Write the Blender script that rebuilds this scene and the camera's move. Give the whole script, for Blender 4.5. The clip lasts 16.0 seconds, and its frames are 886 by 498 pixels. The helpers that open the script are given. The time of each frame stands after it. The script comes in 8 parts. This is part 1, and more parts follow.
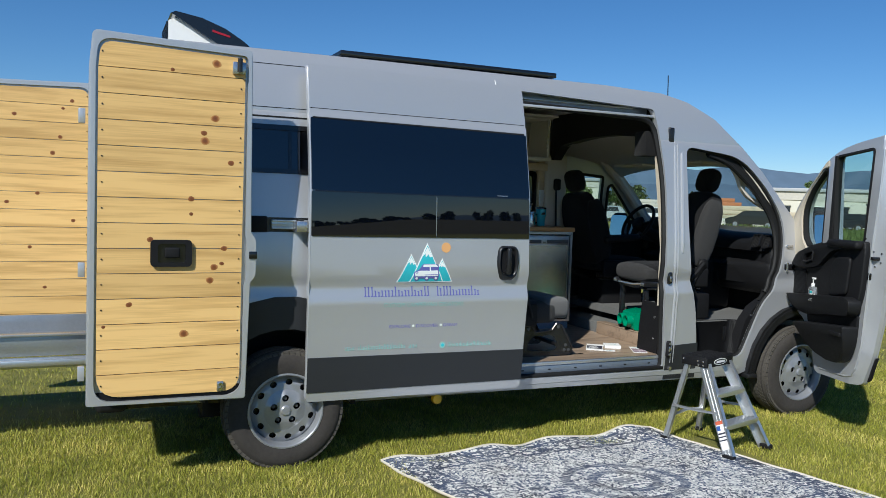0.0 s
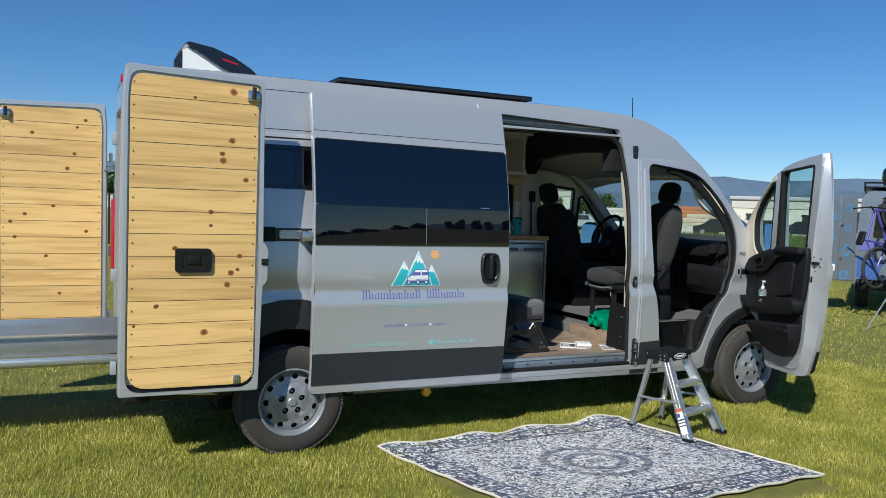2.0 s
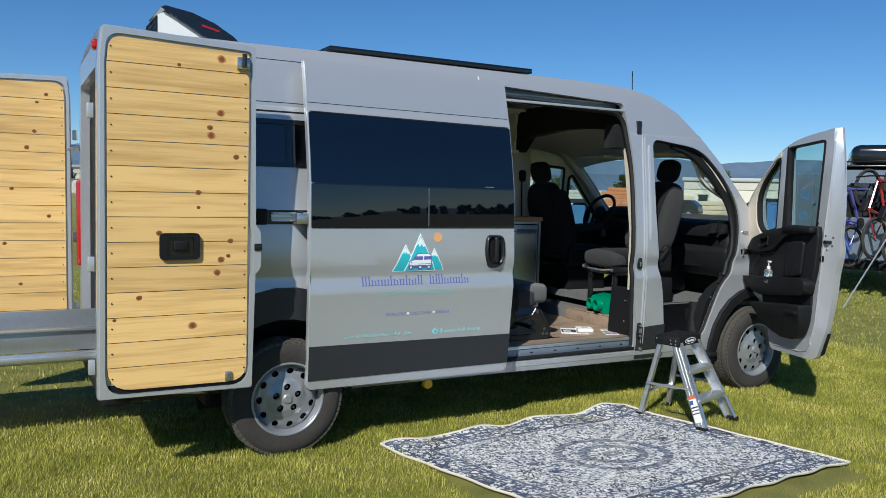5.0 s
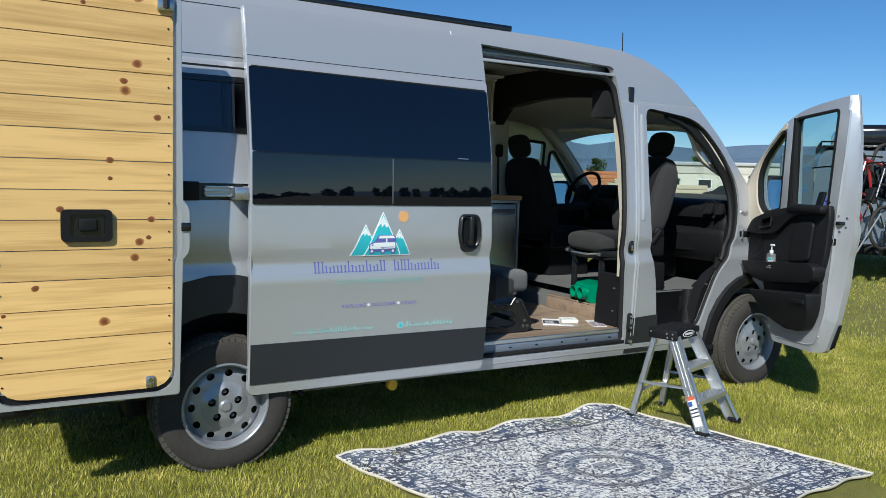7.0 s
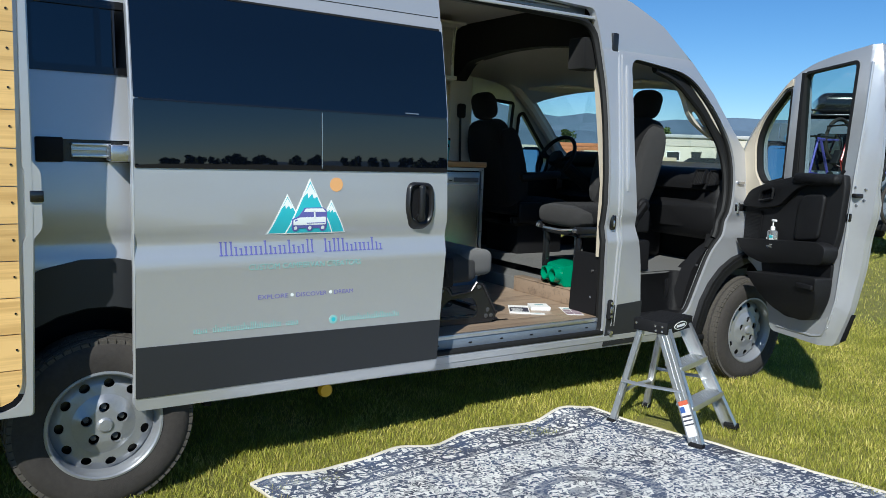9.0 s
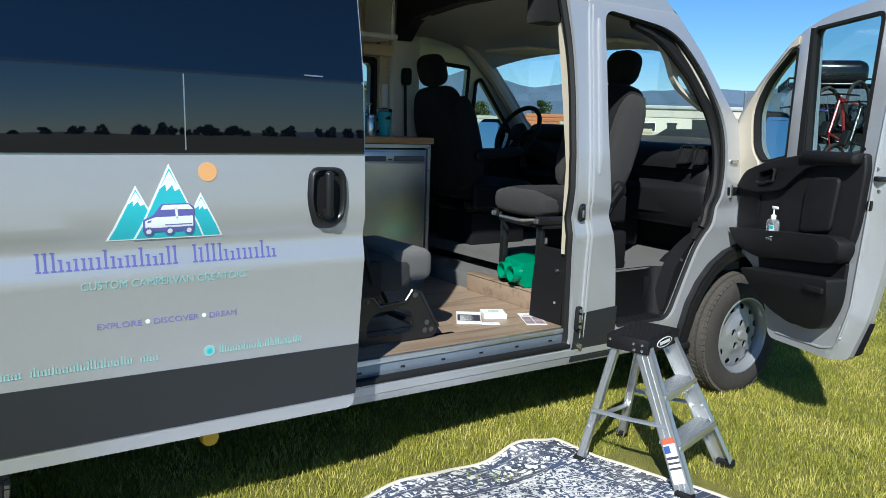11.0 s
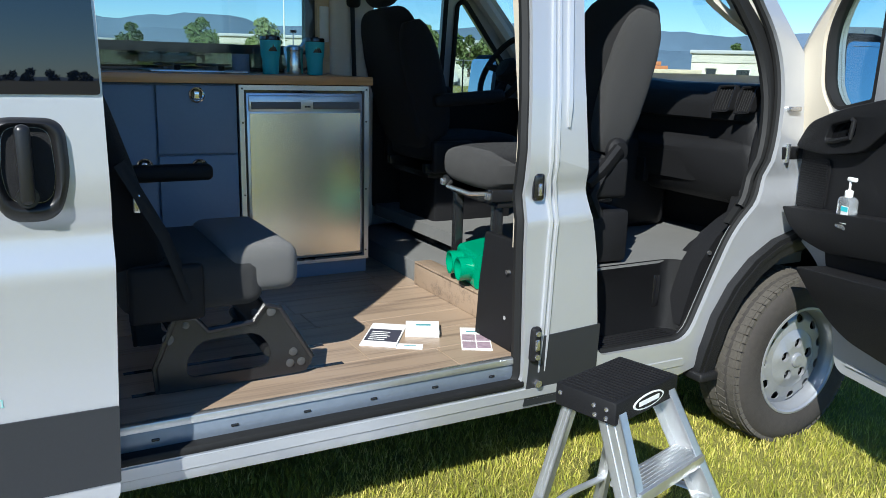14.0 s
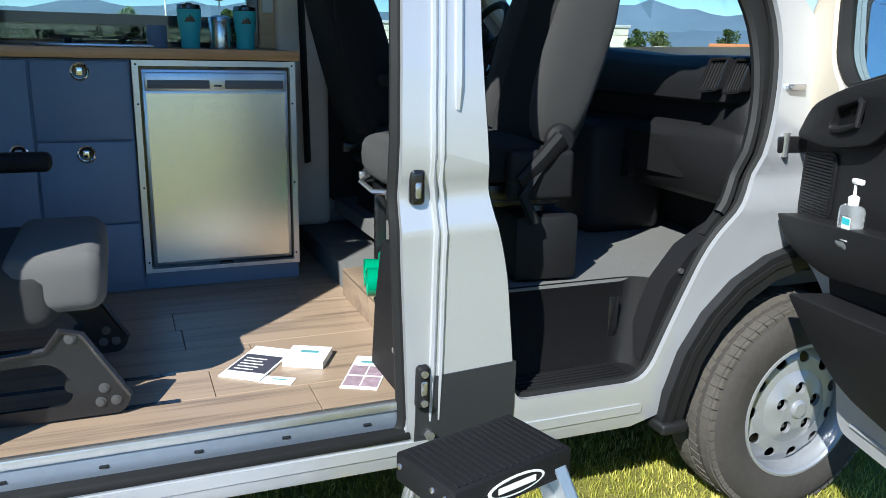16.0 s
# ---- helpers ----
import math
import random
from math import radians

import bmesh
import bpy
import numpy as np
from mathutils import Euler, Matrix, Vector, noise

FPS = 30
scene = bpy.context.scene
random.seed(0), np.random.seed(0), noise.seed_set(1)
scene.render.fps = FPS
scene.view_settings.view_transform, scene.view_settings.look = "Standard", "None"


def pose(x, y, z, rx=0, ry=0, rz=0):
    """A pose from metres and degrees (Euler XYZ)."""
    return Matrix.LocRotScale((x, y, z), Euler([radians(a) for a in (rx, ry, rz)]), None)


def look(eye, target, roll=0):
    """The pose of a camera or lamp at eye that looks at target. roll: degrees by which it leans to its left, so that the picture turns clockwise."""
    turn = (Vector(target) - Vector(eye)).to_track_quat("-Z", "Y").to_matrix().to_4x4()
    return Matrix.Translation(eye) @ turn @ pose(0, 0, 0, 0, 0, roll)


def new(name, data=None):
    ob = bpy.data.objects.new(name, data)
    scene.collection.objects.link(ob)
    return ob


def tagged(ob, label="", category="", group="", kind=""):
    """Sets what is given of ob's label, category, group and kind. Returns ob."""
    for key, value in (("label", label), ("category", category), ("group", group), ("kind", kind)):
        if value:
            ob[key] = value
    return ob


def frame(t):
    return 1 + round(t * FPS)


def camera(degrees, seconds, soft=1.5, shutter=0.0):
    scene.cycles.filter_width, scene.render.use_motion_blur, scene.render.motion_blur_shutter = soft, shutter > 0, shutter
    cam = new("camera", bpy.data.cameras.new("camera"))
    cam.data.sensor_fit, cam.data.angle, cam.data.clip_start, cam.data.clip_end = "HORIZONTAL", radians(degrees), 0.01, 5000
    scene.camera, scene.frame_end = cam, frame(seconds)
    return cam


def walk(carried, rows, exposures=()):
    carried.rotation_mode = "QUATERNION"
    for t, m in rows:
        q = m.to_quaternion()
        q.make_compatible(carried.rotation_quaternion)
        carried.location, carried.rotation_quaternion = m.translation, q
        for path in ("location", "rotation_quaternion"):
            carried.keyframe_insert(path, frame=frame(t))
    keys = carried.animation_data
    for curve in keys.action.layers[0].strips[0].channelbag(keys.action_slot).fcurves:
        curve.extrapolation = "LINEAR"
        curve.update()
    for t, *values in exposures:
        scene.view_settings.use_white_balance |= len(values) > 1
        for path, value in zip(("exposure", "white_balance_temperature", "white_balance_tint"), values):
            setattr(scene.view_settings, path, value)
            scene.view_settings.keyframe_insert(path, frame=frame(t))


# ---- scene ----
cam = camera(58.6, 16.0, 0.85)
PATH = [
    (0, (-0.994, -4.418, 1.6), (-0.2, -2.587, 1.475), 1.9),
    (0.5, (-1.115, -4.526, 1.594), (-0.304, -2.701, 1.486), 1.8),
    (1, (-1.171, -4.617, 1.594), (-0.342, -2.799, 1.494), 1.8),
    (1.5, (-1.252, -4.77, 1.602), (-0.41, -2.959, 1.502), 1.8),
    (2, (-1.325, -4.879, 1.62), (-0.466, -3.076, 1.519), 1.8),
    (2.5, (-1.363, -4.904, 1.631), (-0.487, -3.109, 1.526), 1.9),
    (3, (-1.426, -4.869, 1.635), (-0.535, -3.082, 1.53), 1.8),
    (3.5, (-1.521, -4.773, 1.629), (-0.615, -2.993, 1.52), 1.8),
    (4, (-1.578, -4.673, 1.618), (-0.653, -2.904, 1.499), 1.7),
    (6.5, (-1.119, -3.939, 1.537), (-0.111, -2.22, 1.369), 1.4),
    (7, (-1.079, -3.816, 1.524), (-0.059, -2.105, 1.344), 1.6),
    (7.5, (-1.001, -3.707, 1.5), (0.023, -2.0, 1.303), 1.6),
    (8, (-0.846, -3.521, 1.511), (0.187, -1.822, 1.293), 1.7),
    (8.5, (-0.708, -3.371, 1.497), (0.342, -1.685, 1.26), 1.9),
    (9, (-0.548, -3.154, 1.475), (0.536, -1.492, 1.225), 2.0),
    (9.5, (-0.405, -2.973, 1.48), (0.706, -1.331, 1.218), 2.1),
    (12, (0.495, -2.296, 1.492), (1.618, -0.681, 1.128), 2.0),
    (12.5, (0.693, -2.186, 1.487), (1.792, -0.562, 1.098), 2.0),
    (13, (0.947, -2.067, 1.479), (2.007, -0.421, 1.072), 2.0),
    (13.5, (1.134, -1.978, 1.442), (2.138, -0.301, 1.019), 1.7),
    (14, (1.357, -1.835, 1.439), (2.299, -0.128, 0.993), 1.5),
    (14.5, (1.534, -1.739, 1.427), (2.413, -0.004, 0.964), 1.3),
    (15, (1.794, -1.694, 1.425), (2.614, 0.067, 0.948), 1.1),
    (15.5, (1.991, -1.671, 1.426), (2.765, 0.108, 0.939), 1.2),
    (16, (2.145, -1.598, 1.404), (2.878, 0.198, 0.918), 1.2),
]
EXPOSURES = [(0.0, 0.24, 5950, 7), (4.0, 0.24, 5950, 7), (8.5, 0.36, 5900, 6), (12.0, 0.70, 5850, 6), (14.0, 0.98, 5850, 6), (16.0, 1.22, 5850, 6)]
walk(cam, [(t, look(eye, target, roll)) for t, eye, target, roll in PATH], EXPOSURES)

# ---- world, sun, exposure ----
SUN_TRAVEL = Vector((1.15, 1.0, -1.25)).normalized()
world = bpy.data.worlds.new("world")
scene.world = world
world.use_nodes = True
wn = world.node_tree
sky = wn.nodes.new("ShaderNodeTexSky")
sky.sky_type = "NISHITA"
sky.sun_disc = False
sky.sun_elevation = math.asin(-SUN_TRAVEL.z)
sky.sun_rotation = math.atan2(-SUN_TRAVEL.x, -SUN_TRAVEL.y)
sky.air_density, sky.dust_density, sky.ozone_density = 0.85, 0.0, 6.0
deep = wn.nodes.new("ShaderNodeHueSaturation")
deep.inputs["Saturation"].default_value = 1.14
wn.links.new(sky.outputs[0], deep.inputs["Color"])
wn.links.new(deep.outputs[0], wn.nodes["Background"].inputs[0])
wn.nodes["Background"].inputs[1].default_value = 0.075
sun = new("sun", bpy.data.lights.new("sun", "SUN"))
sun.data.energy, sun.data.angle, sun.data.color = 4.45, radians(0.53), (1.0, 0.94, 0.84)
sun.rotation_euler = SUN_TRAVEL.to_track_quat("-Z", "Y").to_euler()

# ---- materials ----


def material(name, color, rough=0.5, metal=0.0, grain=0.0, scale=40.0, bump=0.0, bscale=200.0, coat=0.0, spots=0.0, island=0.0, stretch=(1, 1, 1), ior=1.5, sheen=0.0, spec=0.5):
    """A principled material with colour variation at two scales and fine relief, in object space metres."""
    m = bpy.data.materials.new(name)
    m.use_nodes = True
    n, l = m.node_tree.nodes, m.node_tree.links
    b = n["Principled BSDF"]
    b.inputs["Roughness"].default_value, b.inputs["Metallic"].default_value, b.inputs["IOR"].default_value = rough, metal, ior
    b.inputs["Coat Weight"].default_value, b.inputs["Coat Roughness"].default_value = coat, 0.05
    b.inputs["Sheen Weight"].default_value = sheen
    b.inputs["Specular IOR Level"].default_value = spec
    b.inputs["Base Color"].default_value = (*color, 1)
    co = n.new("ShaderNodeTexCoord")
    mp = n.new("ShaderNodeMapping")
    mp.inputs["Scale"].default_value = stretch
    l.new(co.outputs["Object"], mp.inputs["Vector"])
    last = None
    if grain or spots or island:
        big, small = n.new("ShaderNodeTexNoise"), n.new("ShaderNodeTexNoise")
        big.inputs["Scale"].default_value, small.inputs["Scale"].default_value = scale / 12, scale
        big.inputs["Detail"].default_value = small.inputs["Detail"].default_value = 5
        for t in (big, small):
            l.new(mp.outputs[0], t.inputs["Vector"])
        add = n.new("ShaderNodeMath")
        add.operation = "MULTIPLY_ADD"
        add.inputs[1].default_value = spots
        l.new(big.outputs["Fac"], add.inputs[0])
        sm = n.new("ShaderNodeMath")
        sm.operation = "MULTIPLY"
        sm.inputs[1].default_value = grain
        l.new(small.outputs["Fac"], sm.inputs[0])
        l.new(sm.outputs[0], add.inputs[2])
        out = add
        if island:
            oi = n.new("ShaderNodeObjectInfo")
            ad = n.new("ShaderNodeMath")
            ad.operation = "MULTIPLY_ADD"
            ad.inputs[1].default_value = island
            l.new(oi.outputs["Random"], ad.inputs[0])
            l.new(add.outputs[0], ad.inputs[2])
            out = ad
        off = n.new("ShaderNodeMath")
        off.operation = "ADD"
        off.inputs[1].default_value = 1 - 0.5 * (grain + spots + island)
        l.new(out.outputs[0], off.inputs[0])
        mul = n.new("ShaderNodeVectorMath")
        mul.operation = "SCALE"
        mul.inputs[0].default_value = color
        l.new(off.outputs[0], mul.inputs["Scale"])
        l.new(mul.outputs[0], b.inputs["Base Color"])
        last = small
    if bump:
        bt = n.new("ShaderNodeTexNoise")
        bt.inputs["Scale"].default_value, bt.inputs["Detail"].default_value = bscale, 4
        l.new(mp.outputs[0], bt.inputs["Vector"])
        bp = n.new("ShaderNodeBump")
        bp.inputs["Strength"].default_value, bp.inputs["Distance"].default_value = bump, 0.004
        l.new(bt.outputs["Fac"], bp.inputs["Height"])
        l.new(bp.outputs[0], b.inputs["Normal"])
    return m


def glass(name, tint, gloss=1.5):
    """A pane: clear tint through, fresnel gloss on top."""
    m = bpy.data.materials.new(name)
    m.use_nodes = True
    n, l = m.node_tree.nodes, m.node_tree.links
    n.remove(n["Principled BSDF"])
    tr, gl, mix, fr = n.new("ShaderNodeBsdfTransparent"), n.new("ShaderNodeBsdfGlossy"), n.new("ShaderNodeMixShader"), n.new("ShaderNodeLayerWeight")
    tr.inputs[0].default_value = (*tint, 1)
    gl.inputs["Roughness"].default_value = 0.01
    po, ad = n.new("ShaderNodeMath"), n.new("ShaderNodeMath")
    po.operation, po.inputs[1].default_value = "POWER", 5.0
    ad.operation, ad.inputs[1].default_value, ad.inputs[2].default_value = "MULTIPLY_ADD", 0.9, 0.035
    l.new(fr.outputs["Facing"], po.inputs[0])
    l.new(po.outputs[0], ad.inputs[0])
    l.new(ad.outputs[0], mix.inputs[0])
    l.new(tr.outputs[0], mix.inputs[1])
    l.new(gl.outputs[0], mix.inputs[2])
    l.new(mix.outputs[0], n["Material Output"].inputs["Surface"])
    return m


def wood(name, light, dark, axis, ring=9.0, knots=False, rough=0.45, island=0.25, fine=0.35):
    """Long-grained wood along an axis (0 x, 1 y): stretched noise bands, fine fibres and, if asked, dark knots."""
    m = bpy.data.materials.new(name)
    m.use_nodes = True
    n, l = m.node_tree.nodes, m.node_tree.links
    b = n["Principled BSDF"]
    b.inputs["Roughness"].default_value = rough
    co, oi = n.new("ShaderNodeTexCoord"), n.new("ShaderNodeObjectInfo")
    sh = n.new("ShaderNodeVectorMath")
    sh.operation = "MULTIPLY_ADD"
    sh.inputs[1].default_value = (31.0, 17.0, 23.0)
    l.new(oi.outputs["Random"], sh.inputs[0])
    l.new(co.outputs["Object"], sh.inputs[2])
    def band(stretch, scale, detail):
        mp, t = n.new("ShaderNodeMapping"), n.new("ShaderNodeTexNoise")
        s = [stretch, stretch, stretch]
        s[axis] = 1.0
        mp.inputs["Scale"].default_value = s
        t.inputs["Scale"].default_value, t.inputs["Detail"].default_value = scale, detail
        l.new(sh.outputs[0], mp.inputs["Vector"])
        l.new(mp.outputs[0], t.inputs["Vector"])
        return t
    wide, fibre = band(ring, 1.6, 5), band(60, 3.0, 6)
    mixf = n.new("ShaderNodeMath")
    mixf.operation = "MULTIPLY_ADD"
    mixf.inputs[1].default_value = fine
    l.new(fibre.outputs["Fac"], mixf.inputs[0])
    l.new(wide.outputs["Fac"], mixf.inputs[2])
    ra = n.new("ShaderNodeValToRGB")
    ra.color_ramp.elements[0].position, ra.color_ramp.elements[0].color = 0.5, (*dark, 1)
    ra.color_ramp.elements[1].position, ra.color_ramp.elements[1].color = 0.75, (*light, 1)
    l.new(mixf.outputs[0], ra.inputs[0])
    last = ra.outputs[0]
    if knots:
        mp, v = n.new("ShaderNodeMapping"), n.new("ShaderNodeTexVoronoi")
        s = [9.0, 9.0, 9.0]
        s[axis] = 5.0
        mp.inputs["Scale"].default_value = s
        v.inputs["Scale"].default_value = 0.62
        l.new(sh.outputs[0], mp.inputs["Vector"])
        l.new(mp.outputs[0], v.inputs["Vector"])
        kr = n.new("ShaderNodeValToRGB")
        kr.color_ramp.elements[0].position, kr.color_ramp.elements[0].color = 0.06, (0, 0, 0, 1)
        kr.color_ramp.elements[1].position, kr.color_ramp.elements[1].color = 0.13, (1, 1, 1, 1)
        l.new(v.outputs["Distance"], kr.inputs[0])
        mx = n.new("ShaderNodeMix")
        mx.data_type = "RGBA"
        mx.inputs[6].default_value = (0.22, 0.085, 0.025, 1)
        l.new(kr.outputs[0], mx.inputs[0])
        l.new(last, mx.inputs[7])
        last = mx.outputs[2]
    iv = n.new("ShaderNodeMath")
    iv.operation = "MULTIPLY_ADD"
    iv.inputs[1].default_value, iv.inputs[2].default_value = island, 1 - island / 2
    l.new(oi.outputs["Random"], iv.inputs[0])
    mul = n.new("ShaderNodeVectorMath")
    mul.operation = "SCALE"
    l.new(last, mul.inputs[0])
    l.new(iv.outputs[0], mul.inputs["Scale"])
    l.new(mul.outputs[0], b.inputs["Base Color"])
    bp = n.new("ShaderNodeBump")
    bp.inputs["Strength"].default_value, bp.inputs["Distance"].default_value = 0.15, 0.002
    l.new(fibre.outputs["Fac"], bp.inputs["Height"])
    l.new(bp.outputs[0], b.inputs["Normal"])
    return m


SILVER = material("silver_paint", (0.49, 0.50, 0.52), 0.30, 0.45, 0.04, 900, 0.0, coat=0.8, spots=0.03)
INNER_SILVER = material("silver_inner_paint", (0.51, 0.52, 0.54), 0.30, 0.45, 0.05, 500, coat=0.5, spots=0.05)
VINYL = material("dark_grey_vinyl", (0.021, 0.0225, 0.0255), 0.5, 0, 0.2, 150, 0.1, 400)
BLACK_PLASTIC = material("black_plastic", (0.0075, 0.0075, 0.0085), 0.6, 0, 0.3, 300, 0.35, 700, spec=0.25)
GREY_PLASTIC = material("charcoal_plastic", (0.0115, 0.0115, 0.0125), 0.48, 0, 0.25, 250, 0.35, 800, spec=0.25)
BLACK_GLOSS = material("black_gloss", (0.008, 0.008, 0.009), 0.2, 0, 0.1, 100, coat=0.5)
RUBBER = material("tyre_rubber", (0.046, 0.041, 0.037), 0.85, 0, 0.5, 60, 0.5, 350, spots=0.7, spec=0.25)
TREAD = material("dusty_tread_rubber", (0.072, 0.064, 0.053), 0.9, 0, 0.8, 90, 0.6, 300, spots=0.8)
SEAL = material("rubber_seal", (0.012, 0.012, 0.012), 0.6, 0, 0.2, 100, spec=0.25)
RIM = material("silver_steel_wheel", (0.33, 0.34, 0.36), 0.36, 0.5, 0.12, 120, 0.05, 200, spots=0.1)
STEEL = material("bright_steel", (0.55, 0.55, 0.56), 0.25, 0.9, 0.15, 200)
CHROME = material("chrome", (0.75, 0.75, 0.76), 0.08, 1.0, 0.03, 100)
ALUMINIUM = material("mill_aluminium", (0.62, 0.63, 0.64), 0.32, 0.85, 0.15, 90, 0.1, 300, spots=0.12, stretch=(1, 1, 0.2))
GALVANISED = material("galvanised_tray_steel", (0.42, 0.44, 0.46), 0.35, 0.75, 0.2, 60, spots=0.25)
DARK_METAL = material("black_powder_coated_steel", (0.012, 0.012, 0.013), 0.24, 0.0, 0.3, 200, 0.15, 500, spec=0.6)
TINTED = material("dark_tinted_glass", (0.0015, 0.0025, 0.005), 0.015, 0, 0, ior=1.8)
RAIL_STEEL = material("blue_grey_rail_steel", (0.22, 0.26, 0.32), 0.4, 0.5, 0.2, 60, spots=0.2)
GLASS = glass("clear_window_glass", (0.74, 0.83, 0.82))
MIRROR_GLASS = material("mirror_glass", (0.8, 0.85, 0.9), 0.02, 1.0)
PINE = wood("knotty_pine", (0.80, 0.52, 0.20), (0.59, 0.36, 0.125), 0, 16.0, False, 0.42, 0.20, 0.38)
FLOORWOOD = wood("walnut_vinyl_plank", (0.32, 0.235, 0.165), (0.15, 0.108, 0.08), 0, 14.0, False, 0.36, 0.10, 0.5)
COUNTER = wood("butcher_block", (0.56, 0.32, 0.14), (0.40, 0.21, 0.08), 0, 20.0, False, 0.35, 0.15)
BIRCH = wood("birch_trim", (0.60, 0.47, 0.30), (0.50, 0.37, 0.22), 0, 12.0, False, 0.5, 0.1)
BEIGE = material("beige_cab_lining", (0.60, 0.56, 0.48), 0.75, 0, 0.08, 200, 0.2, 500, spots=0.06)
IVORY = material("ivory_pillar_trim", (0.52, 0.46, 0.36), 0.6, 0, 0.06, 200, 0.1, 500)
WHITE_TRIM = material("off_white_panel", (0.62, 0.60, 0.55), 0.55, 0, 0.06, 120, 0.1, 300)
BLACK_LINING = material("black_felt_lining", (0.007, 0.007, 0.0075), 0.9, 0, 0.3, 200, 0.4, 600, sheen=0.1, spec=0.25)
SEAT_CLOTH = material("black_seat_cloth", (0.0075, 0.0075, 0.0085), 0.9, 0, 0.5, 500, 0.7, 1200, sheen=0.04, spec=0.25)
SEAT_GREY = material("charcoal_seat_cloth", (0.026, 0.0255, 0.0255), 0.9, 0, 0.45, 600, 0.7, 1200, sheen=0.05)
NAVY = material("slate_blue_cabinet_paint", (0.145, 0.215, 0.315), 0.5, 0, 0.12, 80, 0.1, 300, spots=0.06)
BRUSHED = material("brushed_steel", (0.84, 0.82, 0.74), 0.27, 1.0, 0.06, 120, stretch=(0.03, 1, 8))
GREEN = material("glossy_green_plastic", (0.0, 0.22, 0.11), 0.3, 0, 0.1, 60, coat=0.3)
TURQUOISE = material("turquoise_powder_coat", (0.07, 0.48, 0.54), 0.5, 0, 0.1, 300, 0.1, 900)
RED_LENS = material("red_lens", (0.35, 0.008, 0.01), 0.15, 0, 0.1, 50, coat=0.6)
YELLOW = material("yellow_cap", (0.75, 0.42, 0.01), 0.4, 0, 0.1, 50)
CARPET = material("grey_floor_mat", (0.13, 0.13, 0.125), 0.8, 0, 0.3, 60, 0.5, 250, spots=0.3)
WHITE = material("white_paint", (0.78, 0.78, 0.76), 0.5, 0, 0.05, 60)
CONCRETE = material("pale_concrete", (0.52, 0.49, 0.43), 0.85, 0, 0.2, 4, spots=0.2)


# ---- building helpers ----


def part(name, bm, mat, parent, label="", smooth=32):
    """Links a bmesh as ONE mesh object under a thing or a part."""
    me = bpy.data.meshes.new(name)
    bmesh.ops.recalc_face_normals(bm, faces=bm.faces[:])
    bm.to_mesh(me)
    bm.free()
    for p in me.polygons:
        p.use_smooth = True
    me.set_sharp_from_angle(angle=radians(smooth))
    for k in (mat if isinstance(mat, (list, tuple)) else [mat]):
        me.materials.append(k)
    ob = new(name, me)
    ob.parent = parent
    if label:
        ob["label"] = label
    return ob


def thing(name, label, category, m=None, group="", kind=""):
    ob = new(name)
    ob.empty_display_size = 0.1
    if m is not None:
        ob.matrix_world = m
    return tagged(ob, label, category, group, kind)


def solo(name, bm, mat, label, category, m=None, group="", kind="", smooth=32):
    """A thing that is one mesh."""
    ob = part(name, bm, mat, None, "", smooth)
    if m is not None:
        ob.matrix_world = m
    return tagged(ob, label, category, group, kind)


def box(x0, x1, y0, y1, z0, z1, bevel=0.0, seg=2, bm=None, m=None):
    """A box, bevelled if asked, added to bm."""
    bm = bm or bmesh.new()
    r = bmesh.ops.create_cube(bm, size=1)
    vs = r["verts"]
    for v in vs:
        v.co = Vector(((x0 + x1) / 2 + v.co.x * (x1 - x0), (y0 + y1) / 2 + v.co.y * (y1 - y0), (z0 + z1) / 2 + v.co.z * (z1 - z0)))
        if m is not None:
            v.co = m @ v.co
    if bevel:
        es = list({e for v in vs for e in v.link_edges})
        bmesh.ops.bevel(bm, geom=es, offset=bevel, segments=seg, profile=0.5, affect="EDGES")
    return bm


def rod(points, r, bm=None, seg=8, flat=1.0):
    """A tube through points; r a radius or a list of radii."""
    bm = bm or bmesh.new()
    pts = [Vector(p) for p in points]
    rs = r if isinstance(r, (list, tuple)) else [r] * len(pts)
    rings = []
    ref = None
    for i, p in enumerate(pts):
        d = (pts[min(i + 1, len(pts) - 1)] - pts[max(i - 1, 0)]).normalized()
        if ref is None:
            ref = d.orthogonal().normalized()
        ref = (ref - d * ref.dot(d)).normalized()
        o = d.cross(ref)
        rings.append([bm.verts.new(p + rs[i] * (math.cos(a) * ref + flat * math.sin(a) * o)) for a in [2 * math.pi * k / seg for k in range(seg)]])
    for a, b in zip(rings, rings[1:]):
        for k in range(seg):
            bm.faces.new((a[k], a[(k + 1) % seg], b[(k + 1) % seg], b[k]))
    bm.faces.new(rings[0][::-1])
    bm.faces.new(rings[-1])
    return bm


def lathe(profile, seg=32, bm=None, m=None, cap=True):
    """Turns a profile of (radius, height) about z; m places it."""
    bm = bm or bmesh.new()
    m = m or Matrix.Identity(4)
    rings = [[bm.verts.new(m @ Vector((r * math.cos(2 * math.pi * k / seg), r * math.sin(2 * math.pi * k / seg), h))) for k in range(seg)] for r, h in profile]
    for a, b in zip(rings, rings[1:]):
        for k in range(seg):
            bm.faces.new((a[k], a[(k + 1) % seg], b[(k + 1) % seg], b[k]))
    if cap:
        for ring in (rings[0], rings[-1]):
            if (ring[0].co - ring[1].co).length > 1e-5:
                bm.faces.new(ring)
    return bm


